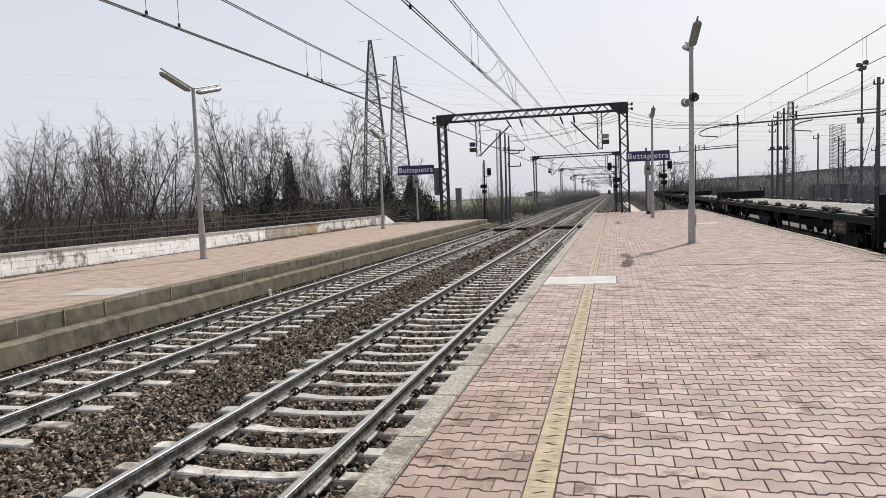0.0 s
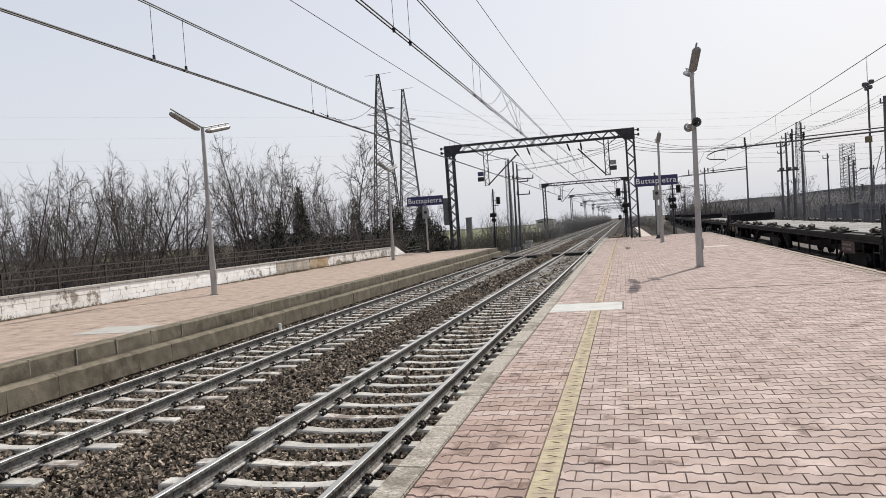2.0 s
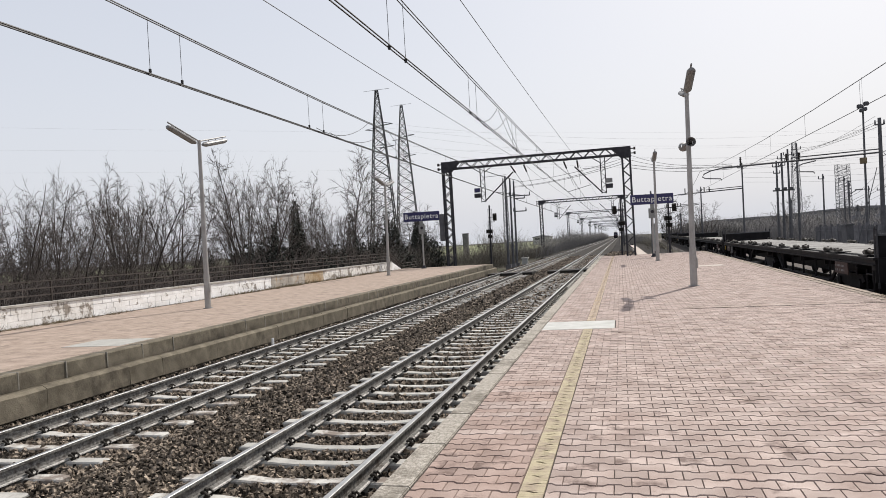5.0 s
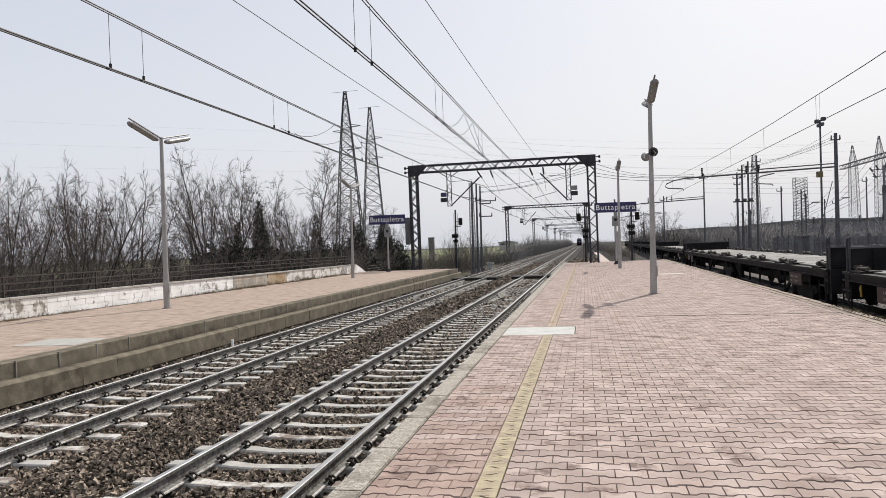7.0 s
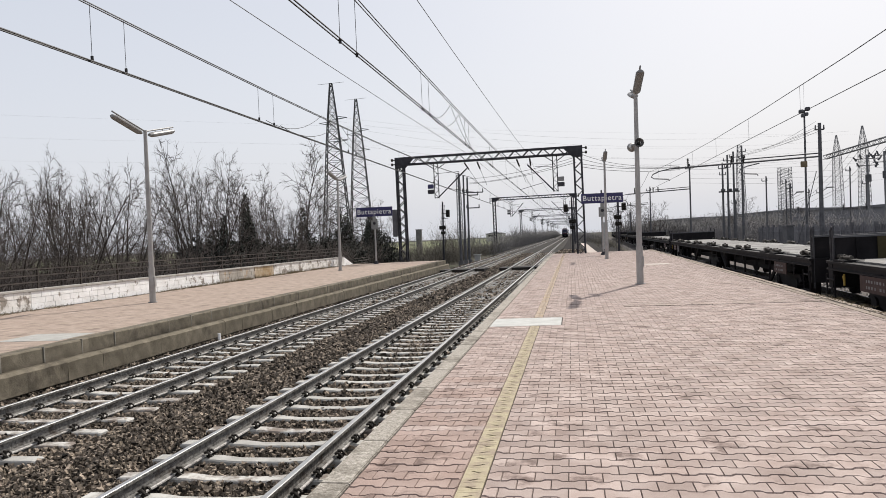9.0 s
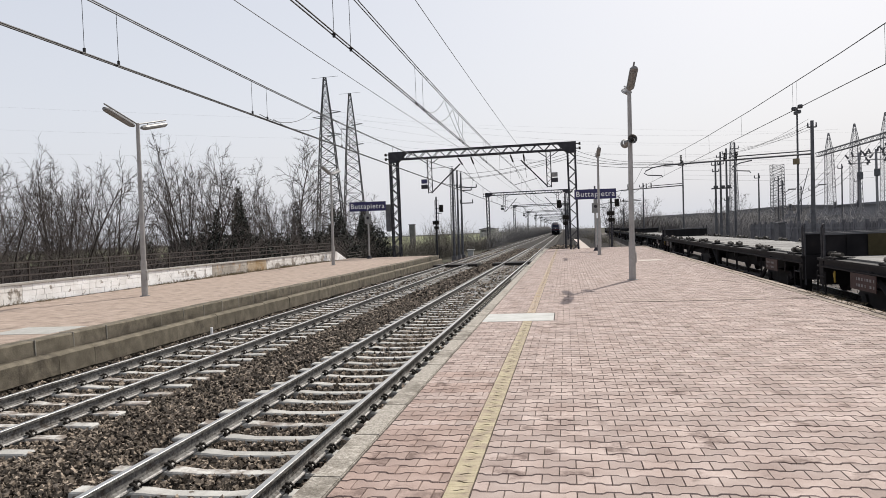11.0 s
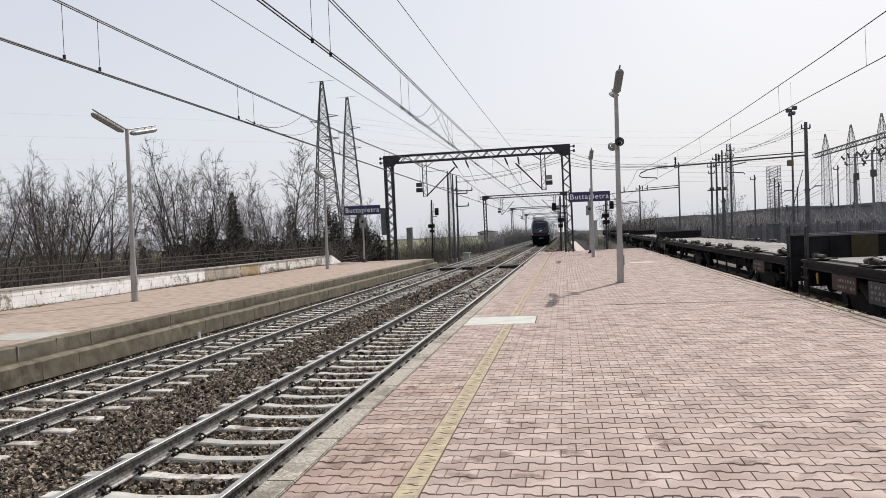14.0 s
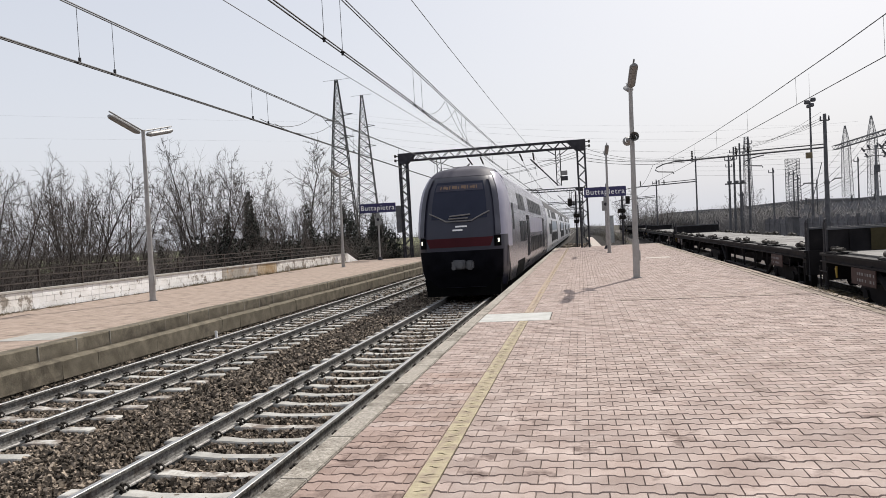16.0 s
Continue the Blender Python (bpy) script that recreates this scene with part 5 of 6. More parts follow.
lattice_tower("power_pylon", -49.6, 150, 37.0, 6.2, 0.5, "tall grey steel lattice power pylon behind the trees", turn=12, thick=1.25)
lattice_tower("power_pylon", -56.0, 190, 41.4, 6.6, 0.5, "tall grey steel lattice power pylon behind the trees", turn=12, thick=1.25)
for k in range(3):
    z = 23 + k * 5.0
    cable("power_line", [(-170 + i * 32, 95 + i * 22 + k * 2, z - 2 + 1.4 * ((i - 5) / 4) ** 2) for i in range(11)], 0.008, M_WIRETHIN, "thin grey high-voltage line against the sky", 3)
for k, (za, zb) in enumerate(((29.0, 20.6), (28.0, 19.6), (24.6, 18.2), (27.0, 17.4), (23.4, 16.8))):
    cable("power_line", [(-49.6 + 109 * t, 150 + 20 * t + 8 * k * t, za + (zb - za) * t - 3.2 * 4 * t * (1 - t)) for t in [i / 14 for i in range(15)]], 0.012, M_WIRETHIN, "thin grey high-voltage line against the sky", 3)
for yy in (178.0, 163.0, 148.2, 133.0):
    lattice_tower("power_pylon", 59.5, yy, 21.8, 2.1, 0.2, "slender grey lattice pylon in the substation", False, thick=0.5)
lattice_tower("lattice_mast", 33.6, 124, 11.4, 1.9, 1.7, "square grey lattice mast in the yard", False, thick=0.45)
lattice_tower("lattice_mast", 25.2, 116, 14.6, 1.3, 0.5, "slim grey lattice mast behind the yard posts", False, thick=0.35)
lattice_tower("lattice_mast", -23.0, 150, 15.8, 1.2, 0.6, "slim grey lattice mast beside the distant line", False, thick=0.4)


def substation():
    p = thing("substation_gantry", pose(59.5, 156, -1.05), "grey lattice busbar gantry of the substation", "substation")
    bm = B()
    truss(bm, (0, 30, 17.6), (0, -26, 17.6), (0, 0, 0.9), 0.05, 40, 0.08, (0.7, 0, 0))
    part("lattice_beam", bm, M_HAZYSTEEL, p)
    for yy in (24, 14, 9, -1, -6):
        bm = B()
        tube(bm, [(0.2, yy, 17.2), (-2.5, yy + 1, 13.5), (-7, yy + 2, 9.0), (-12, yy + 3, 6.5)], 0.03, 4)
        part("drop_cable", bm, M_WIRE, p)
    # Posts take the haze-paled steel, their insulators the mast grey for the same haze.
    for x, y, h, zb in ((44.3, 120, 12.3, 8.2), (46.7, 120, 12.7, 8.6), (49.1, 120, 13.4, 9.4), (51.8, 120, 13.8, 9.8)):
        q = thing("switch_post", pose(x, y, -1.05), "dark steel switch post crowned with horn-like insulators", "switch post", "substation switch posts")
        bm = B()
        rod(bm, (0, 0, 0), (0, 0, h), 0.2, 0.16, 8)
        part("post", bm, M_HAZYSTEEL, q)
        bm = B()
        box(bm, -0.45, 0.35, -0.5, -0.2, zb, zb + 1.1, 0.04)
        part("switch_box", bm, M_MAST, q)
        for k, (dx, dz, ang) in enumerate(((-1.5, -0.5, -35), (-0.8, -0.2, -20), (0.2, 0, 10), (0.9, -0.1, 25), (1.5, -0.5, 40), (-1.1, -1.4, -30), (1.1, -1.5, 30))):
            bm = B()
            lathe(bm, [(0.1, 0), (0.2, 0.12), (0.1, 0.22), (0.19, 0.34), (0.09, 0.44), (0.16, 0.56), (0.06, 0.8)], n=7)
            ins = part("insulator", bm, M_MAST, q)
            ins.matrix_basis = pose(dx, 0, h + dz - 0.4, 0, ang, 0)
        for dz in (-0.6, -1.6):
            bm = B()
            tube(bm, [(-1.6, 0, h + dz), (1.6, 0, h + dz)], 0.07, 5)
            part("cross_arm", bm, M_MAST, q)
    g = "substation transformers"
    for i in range(9):
        x = 30 + i * 3.0 + (2 if i > 3 else 0)
        q = thing("transformer_bushing", pose(x + 2, 112, -1.05), "grey insulator column on a steel stand", "insulator", g)
        bm = B()
        box(bm, -0.3, 0.3, -0.25, 0.25, 3.3, 3.9, 0.05)
        box(bm, -0.15, 0.15, -0.15, 0.15, 0, 3)
        part("stand", bm, M_HAZYSTEEL, q)
        bm = B()
        box(bm, -0.95, 0.95, -0.3, 0.3, 2.7, 3.35, 0.2)
        part("tank", bm, M_SHED, q, "pale grey transformer tank")
        bm = B()
        prof = []
        for k in range(6):
            prof += [(0.1, 3.9 + k * 0.16), (0.22, 3.94 + k * 0.16), (0.12, 4.02 + k * 0.16)]
        lathe(bm, prof)
        part("insulator", bm, M_MAST, q)


substation()


def mast(x, y, h, r, label, lean=0, arms=(), name="yard_mast", lamp=False):
    p = thing(name, pose(x, y, -1.05, 0, lean, 0), label, "mast", "yard masts")
    bm = B()
    rod(bm, (0, 0, 0), (0, 0, h * 0.3), r, r * 0.95, 10)
    rod(bm, (0, 0, h * 0.3), (0, 0, h), r * 0.8, r * 0.6, 10)
    part("pole", bm, M_MAST, p)
    bm = B()
    box(bm, -r * 1.8, r * 1.8, -r * 1.8, r * 1.8, 0, 0.5, 0.02)
    part("footing", bm, M_CONC, p)
    for z, x0, x1 in arms:
        bm = B()
        rod(bm, (x0, 0, z), (x1, 0, z), 0.06, n=5)
        for s in (x0, x1):
            rod(bm, (s, 0, z), (s, 0, z + 0.35), 0.07, 0.04, n=6)
        part("cross_arm", bm, M_MAST, p)
    if lamp:
        for s in (-1, 1):
            bm = B()
            box(bm, s * 0.26 - 0.2, s * 0.26 + 0.2, -0.2, 0.12, h - 0.2 + 0.1 * s, h + 0.14 + 0.1 * s, 0.05)
            part("floodlight", bm, M_MAST, p)
            bm = B()
            box(bm, s * 0.14 - 0.14, s * 0.14 + 0.14, -0.3, 0.1, h - 0.6 + 0.05 * s, h - 0.3 + 0.05 * s, 0.04)
            part("floodlight", bm, M_MAST, p)
        bm = B()
        rod(bm, (0, 0, h), (0, 0, h + 2.4), 0.012, n=4)
        part("lightning_rod", bm, M_WIRETHIN, p)
    return p


mast(18.7, 60, 10.1, 0.2, "tall grey steel catenary mast in the yard", 0.8, ((9.6, -0.3, 0.3),))
mast(20.6, 70, 12.6, 0.12, "tall thin floodlight mast in the yard", 0.8, (), "floodlight_mast", True)
for x, h in ((18.4, 10.4), (19.0, 11.3), (19.7, 11.7), (20.7, 12.3)):
    mast(x, 95, h, 0.17, "dark steel cable post in a cluster of four", 0.8, ((h - 0.7, -0.45, 0.45), (h - 1.5, -0.35, 0.35)))
for x, y, h in ((14.5, 95, 10.5), (27.6, 100, 7.6), (32.8, 105, 7.0), (37.5, 108, 9.9), (24.2, 98, 8.6), (29.8, 110, 8.8), (35.2, 118, 7.6), (41.0, 112, 8.2), (22.6, 108, 6.2), (11.2, 110, 8.8), (10.6, 140, 6.0), (9.2, 160, 6.5), (2.75, 72, 6.6)):
    mast(x, y, h, 0.13, "slim grey post in the yard", 0.8, ((h - 0.6, -0.5, 0.1),))


def cluster_deck():
    """The narrow service walkway fixed across the four cable posts, and the lamp arms of two slim posts."""
    p = thing("service_walkway", pose(0, 94.7, -1.05), "dark narrow service walkway across the four cable posts", "walkway")
    bm = B()
    box(bm, 17.9, 20.3, -0.3, -0.12, 6.7, 6.86)
    part("walkway_beam", bm, M_MAST, p)
    for x in (18.4, 19.2, 19.9):
        bm = B()
        box(bm, x - 0.25, x + 0.25, -0.42, -0.12, 6.86, 7.12, 0.03)
        part("junction_box", bm, M_MAST, p)
    for x, y, z in ((27.6, 99.7, 5.4), (32.8, 104.7, 6.0)):
        q = thing("yard_lamp", pose(x, y, 0), "small grey lamp on a short arm in the yard", "lamp", "yard lamps")
        bm = B()
        rod(bm, (0, 0.2, z - 0.6), (0.9, 0, z), 0.05, n=5)
        part("arm", bm, M_MAST, q)
        bm = B()
        box(bm, 0.7, 1.6, -0.15, 0.15, z - 0.08, z + 0.08, 0.03)
        part("lamp_head", bm, M_LAMPBODY, q)


cluster_deck()


def boom(x0, x1, y, z, label):
    p = thing("catenary_boom", pose(0, y, 0), label, "catenary boom", "yard catenary booms")
    bm = B()
    rod(bm, (x0, 0, z), (x1, 0, z + 0.25), 0.07, n=6)
    rod(bm, (x0 + (x1 - x0) * 0.45, 0, z + 0.36), (x1, 0, z + 0.5), 0.05, n=6)
    part("boom_tube", bm, M_MAST, p)
    for xa in (x0, x0 + 6.6) if y < 70 else (x0,):
        bm = B()
        tube(bm, [(xa, 0, z), (xa - 0.9, 0, z - 0.16), (xa - 1.4, 0, z - 0.38), (xa - 1.52, 0, z - 0.58), (xa - 1.3, 0, z - 0.72), (xa - 0.2, 0, z - 0.82), (xa - 0.12, 0, z - 0.95)], 0.045, 6)
        part("curved_steady_arm", bm, M_MAST, p)
    for t in (0.12, 0.42, 0.5):
        bm = B()
        xx = x0 + (x1 - x0) * t
        prof = []
        for k in range(5):
            prof += [(0.04, z + 0.1 + 0.13 * k), (0.1, z + 0.14 + 0.13 * k), (0.05, z + 0.2 + 0.13 * k)]
        lathe(bm, prof, xx)
        part("insulator", bm, M_CLIP, p)
    if y < 70:
        bm = B()
        box(bm, x1 - 1.3, x1 - 0.85, -0.1, 0.1, z - 0.5, z - 0.05, 0.02)
        part("switch_box", bm, M_WEED, p, "small yellowish switch box")


boom(7.8, 18.7, 60, 6.26, "grey tubular catenary boom over the sidings")
boom(7.0, 14.5, 95, 6.1, "grey tubular catenary boom over the distant sidings")
boom(7.6, 14.0, 140, 6.0, "grey tubular catenary boom over the distant sidings")


def siding_x(y):
    return 6.34 + 0.0285 * y


def wire_x(y):
    """The siding wires hang beside the middle of their track."""
    return 6.65 - 0.009 * y if y < 60 else 6.11 + 0.0285 * (y - 60)


def yard_wires():
    line = thing("siding_overhead_line", pose(0, 0, 0), "contact wire and messenger over the freight siding", "overhead line")
    S = [-6, 60, 95, 140, 200]
    for nm, za, sag in (("contact_wire", 4.66, 0.0), ("messenger_wire", 6.08, 0.68)):
        bm = B()
        for a, b in zip(S, S[1:]):
            for i in range(8):
                y0, y1 = a + (b - a) * i / 8, a + (b - a) * (i + 1) / 8
                t0, t1 = i / 8, (i + 1) / 8
                rod(bm, (wire_x(y0), y0, za - sag * 4 * t0 * (1 - t0)), (wire_x(y1), y1, za - sag * 4 * t1 * (1 - t1)), 0.013, n=4, caps=False)
        part(nm, bm, M_WIRE, line)
    for y in (9.5, 16.35, 22.3, 28.2, 34, 40, 48, 54):
        t = (y + 6) / 66
        bm = B()
        rod(bm, (wire_x(y), y, 4.66), (wire_x(y), y, 6.08 - 2.72 * t * (1 - t)), 0.005, n=4, caps=False)
        part("dropper", bm, M_WIRE, line)
    for k, (x0, z0, x1, z1) in enumerate(((18.7, 8.8, 19.2, 10.3), (18.7, 8.4, 20.5, 10.8), (18.7, 8.6, 14.5, 9.2))):
        cable("yard_cable", [(x0 + (x1 - x0) * t, 60 + 35 * t, z0 + (z1 - z0) * t - 1.2 * 4 * t * (1 - t) * 0.4) for t in [i / 6 for i in range(7)]], 0.014, M_WIRE, "slack dark cable between yard masts", 3)
    for z0, z1, r in ((7.35, 6.52, 0.013), (7.0, 6.4, 0.013), (6.65, 6.34, 0.016), (6.42, 6.14, 0.016)):
        cable("yard_cable", [(0.9 + 7.6 * t, 55.4 + 4.6 * t, z1 + (z0 - z1) * (1 - t) ** 3 - 0.12 * 4 * t * (1 - t)) for t in [i / 12 for i in range(13)]], r, M_WIRE, "slack dark cable from the gantry to the yard boom", 4)
    for x0, z0, x1, z1, sag in ((-9.9, 7.25, 0.4, 7.2, 0.3), (-9.9, 6.85, 0.4, 7.0, 0.32), (-9.9, 6.75, 0.4, 6.8, 0.25)):
        cable("cross_cable", [(x0 + (x1 - x0) * t, 70 - 14.6 * t, z0 + (z1 - z0) * t - sag * 4 * t * (1 - t)) for t in [i / 12 for i in range(13)]], 0.015, M_WIRE, "slack dark cable crossing over the two tracks", 4)
    for k in range(5):
        z = 7.1 + 0.55 * k
        cable("yard_cable", [(14.5 + 45 * t, 95 + 22 * t, z + (0.6 + 0.5 * k) * t - 0.7 * 4 * t * (1 - t)) for t in [i / 8 for i in range(9)]], 0.011, M_WIRETHIN, "thin grey cable across the yard", 3)
    for z0, z1 in ((9.2, 9.9), (8.6, 10.2)):
        cable("yard_cable", [(18.6 + 1.4 * t, 60 + 35 * t, z0 + (z1 - z0) * t - 0.5 * 4 * t * (1 - t)) for t in [i / 6 for i in range(7)]], 0.012, M_WIRE, "slack dark cable between yard masts", 3)
    bm = B()
    tube(bm, [(18.5, 60, 5.4), (16.9, 60.5, -0.9)], 0.03, 5)
    tagged(part("mast_stay", bm, M_MAST), "grey stay bar bracing the yard mast", "stay")


yard_wires()


def cross_posts():
    """The three slim posts beyond the gantry and their crossing cables."""
    for x, y, h, arms in ((-10.22, 66, 8.6, ()), (-10.08, 68, 8.5, ((6.9, -0.1, 0.4),)), (-10.08, 70.5, 8.5, ((7.0, -0.1, 1.5), (6.75, 0, 1.0), (5.5, -0.1, 1.1)))):
        mast(x, y, h, 0.13, "dark steel post beside the far track", 0.8, arms, "trackside_post")


cross_posts()


def fence_panels():
    f = thing("yard_fence", pose(20, 0, -1.05), "grey precast concrete palisade fence behind the sidings", "fence", kind="structure")
    bm = B()
    box(bm, -0.1, 0.1, -0.1, 0.1, 0, 2.42)
    post = mesh_of("fence_post", bm, M_FENCECONC)
    bm = B()
    for k in range(7):
        box(bm, -0.04, 0.04, 0.17 + k * 0.265, 0.33 + k * 0.265, 0.1, 2.14 + 0.1 * (k % 2))
    box(bm, -0.05, 0.05, 0.1, 2.0, 0.5, 0.62)
    box(bm, -0.05, 0.05, 0.1, 2.0, 1.75, 1.87)
    panel = mesh_of("fence_panel", bm, M_FENCECONC)
    for i in range(28):
        for n, me in (("fence_post", post), ("fence_panel", panel)):
            ob = new(n, me)
            ob.parent, ob.location = f, (0, 26 + i * 2.1, 0)


fence_panels()


def shed(x0, x1, y0, y1, h, ridge, label, mat=M_SHED):
    p = thing("warehouse", pose(0, 0, -1.05), label, "building", "warehouses beyond the yard")
    bm = B()
    box(bm, x0, x1, y0, y1, 0, h)
    part("wall", bm, mat, p)
    bm = B()
    n = max(1, int((x1 - x0) / 22))
    w = (x1 - x0) / n
    for i in range(n):
        a = x0 + i * w
        prism(bm, [(a - 0.3, h), (a + w / 2, h + ridge), (a + w + 0.3, h), (a + w + 0.3, h - 0.3), (a - 0.3, h - 0.3)], y0 - 0.6, y1 + 0.6)
    part("roof", bm, M_ROOF, p)
    for i in range(int((x1 - x0) / 5) if x1 - x0 < 18 else 0):
        bm = B()
        box(bm, x0 + 1 + i * 5, x0 + 4 + i * 5, y0 - 0.06, y0 + 0.05, h * 0.62, h * 0.85)
        part("window", bm, M_GLASS, p)


M_GLASS = material("dark_window_glass", (0.015, 0.017, 0.02), (0.025, 0.027, 0.03), 2, 0.08, bump=0)
shed(24, 47, 210, 240, 5.0, 0.3, "long low grey warehouse beyond the yard")
shed(52, 140, 215, 250, 6.0, 0.5, "long low grey warehouse with shallow pitched roof")
# The pale wall material puts distance haze into this building's colour.
shed(-47, -38, 400, 420, 4.2, 0.8, "distant low grey building beyond the fields", M_SLAB)


def hut(x, y, w, d, h, label, mat):
    p = thing("signal_hut", pose(x, y, -1.05), label, "hut")
    bm = B()
    box(bm, -w / 2, w / 2, -d / 2, d / 2, 0, h, 0.03)
    part("body", bm, mat, p)
    bm = B()
    box(bm, -w / 2 - 0.08, w / 2 + 0.08, -d / 2 - 0.08, d / 2 + 0.08, h, h + 0.1)
    part("lid", bm, mat, p)


hut(-9.35, 71, 0.55, 0.45, 0.85, "small pale trackside cabinet", M_SLAB)
hut(3.75, 88, 0.6, 0.6, 3.6, "slim pale equipment cabinet beyond the platform", M_SLAB)
hut(16.9, 62.2, 0.5, 1.3, 2.3, "dark relay cabinet in front of the yard fence", M_MAST)
hut(-25.5, 120, 0.9, 0.9, 4.3, "small square concrete tower beyond the scrub", M_CONC)

bm = B()
prism(bm, [(1.05, -1.05), (1.05, -0.06), (1.8, -0.06), (1.8, -1.05)], 57.5, 110)
solid("service_path", bm, M_SLAB_DULL, "pale concrete service path beyond the platform end", "path")
stones("rubble", "brown rubble around the signal foot", np.stack((np.random.default_rng(2).uniform(-1.4, 0.8, 900), np.random.default_rng(3).uniform(57.7, 75, 900), np.random.default_rng(4).uniform(-0.35, -0.12, 900)), -1), np.random.default_rng(5).uniform(0.05, 0.12, 900), 9)
# The verge's dark colour stands in for shadow cast by wagons and fence.
bm = B()
prism(bm, [(1.9, -1.05), (2.0, -0.35), (5.6, -0.7), (6.0, -1.05)], 57.6, 160)
solid("gravel_verge", bm, M_GRIT, "gravel verge between the path and the siding, dark for wagon and fence shadow", "verge")
bm = B()
prism(bm, [(-1.7, -1.05), (-1.2, -0.3), (0.8, -0.25), (0.9, -1.05)], 57.5, 140)
solid("rubble_bank", bm, M_GRIT, "brown gravel bank beyond the platform end", "bank")


# ---- freight wagons ----
def wagon(y0, label):
    LEN, W = 30.3, 1.36
    yc = y0 + LEN * 0.53
    p = thing("flat_wagon", pose(siding_x(yc), yc, RAIL, 0, 0, -1.633) @ Matrix.Scale(1.06, 4), label, "freight wagon", "flat wagons on the siding")
    h = LEN / 2
    for s in (-1, 1):
        bm = B()
        x = s * W
        prism(bm, [(x, 0.99), (x, 1.02), (x - s * 0.05, 1.02), (x - s * 0.05, 1.12), (x, 1.12), (x, 1.17), (x - s * 0.18, 1.17), (x - s * 0.18, 0.99)], -h + 0.1, h - 0.1)
        sill = part("side_sill", bm, M_WAGON, p)
        for c in (-h / 2, h / 2):
            bm = B()
            pts = [(c - 4.6, 1.02), (c - 3.4, 0.42), (c + 3.4, 0.42), (c + 4.6, 1.02)]
            for (ya, za), (yb, zb) in zip(pts, pts[1:]):
                rod(bm, (x - s * 0.06, ya, za), (x - s * 0.06, yb, zb), 0.05, n=4)
            for yy in (-1.7, 0, 1.7, -3.4, 3.4):
                rod(bm, (x - s * 0.06, c + yy, 0.42), (x - s * 0.06, c + yy, 1.02), 0.035, n=4)
            part("underframe_truss", bm, M_WAGON, p)
        for k in range(14):
            yy = -h + 1.0 + k * (LEN - 2.0) / 13 + (0.0, 0.55, -0.45, 0.2, -0.6)[k % 5]
            bm = B()
            box(bm, x - s * 0.02, x - s * 0.42, yy - 0.34, yy + 0.34, 1.17, 1.215, 0.015)
            lug = part("container_spigot", bm, M_WAGON, p)
            bm = B()
            u, w = ((0.0, 0.03), (0.06, -0.02), (-0.05, 0.0))[k % 3]
            rod(bm, (x - s * 0.16, yy - 0.42 + u, 1.265), (x - s * 0.16, yy - 0.02 + u, 1.27 + w), 0.038, 0.038, 10)
            box(bm, x - s * 0.08, x - s * 0.28, yy - 0.03 + u, yy + 0.06 + u, 1.215, 1.3 + w, 0.01)
            rod(bm, (x - s * 0.2, yy + 0.06 + u, 1.3 + w), (x - s * 0.2, yy + 0.3 + u, 1.27), 0.034, 0.042, 10)
            rod(bm, (x - s * 0.2, yy + 0.3 + u, 1.26), (x - s * 0.2, yy + 0.44 + u, 1.255), 0.055, 0.055, 10)
            part("locking_bar", bm, M_BAR, lug)
        for e in (-1, 1):
            bm = B()
            yy = e * (h - 0.12)
            pts = [(x - s * 0.1, yy, 0.5), (x - s * 0.1, yy, 1.78), (x - s * 0.12, yy - e * 0.04, 1.86), (x - s * 0.12, yy - e * 0.12, 1.86), (x - s * 0.1, yy - e * 0.16, 1.78), (x - s * 0.1, yy - e * 0.16, 1.17)]
            for a, b in zip(pts, pts[1:]):
                rod(bm, a, b, 0.024, n=6)
            part("end_stanchion", bm, M_STANCHION, p)
            bm = B()
            for zz in (0.45, 0.8):
                rod(bm, (x, yy, zz), (x, yy - e * 0.5, zz), 0.02, n=5)
            rod(bm, (x, yy - e * 0.5, 0.45), (x, yy - e * 0.5, 0.9), 0.02, n=5)
            rod(bm, (x, yy, 0.45), (x, yy, 0.9), 0.02, n=5)
            part("step", bm, M_WAGON, p)
            bm = B()
            box(bm, x + s * 0.002, x + s * 0.02, e * (h - 3.3), e * (h - 2.1), 0.7, 0.985)
            plate = part("data_plate", bm, M_PLATE, p, "brown painted data panel")
            bm = B()
            for r_ in range(2):
                for k in range(7):
                    yy2, wd = e * (h - 3.24 + k * 0.13), 0.04 + 0.035 * ((k * 5 + r_ * 3) % 3 > 0)
                    if (k, r_) != (2, 0):
                        box(bm, x + s * 0.021, x + s * 0.024, min(yy2, yy2 + e * wd), max(yy2, yy2 + e * wd), 0.76 + r_ * 0.11, 0.81 + r_ * 0.11)
            part("stencil_bar", bm, M_PALE, plate)
            if e > 0:
                bm = B()
                box(bm, x + s * 0.002, x + s * 0.018, h - 4.75, h - 3.85, 0.62, 0.975)
                plate = part("data_plate", bm, M_STANCHION, p, "dark painted data panel")
                for r_ in range(3):
                    for k in range(5 - r_):
                        bm = B()
                        ya = h - 3.97 - k * 0.15
                        box(bm, x + s * 0.019, x + s * 0.022, ya - 0.05 - 0.04 * ((k + r_) % 2), ya, 0.69 + r_ * 0.09, 0.735 + r_ * 0.09)
                        part("stencil_bar", bm, M_PALE, plate)
            bm = B()
            if e < 0:
                rod(bm, (s * 0.9, e * (h + 0.1), 0.7), (s * 0.9, e * (h + 0.1), 1.0), 0.03, n=6)
                part("lamp_bracket", bm, M_WAGON, p)
                bm = B()
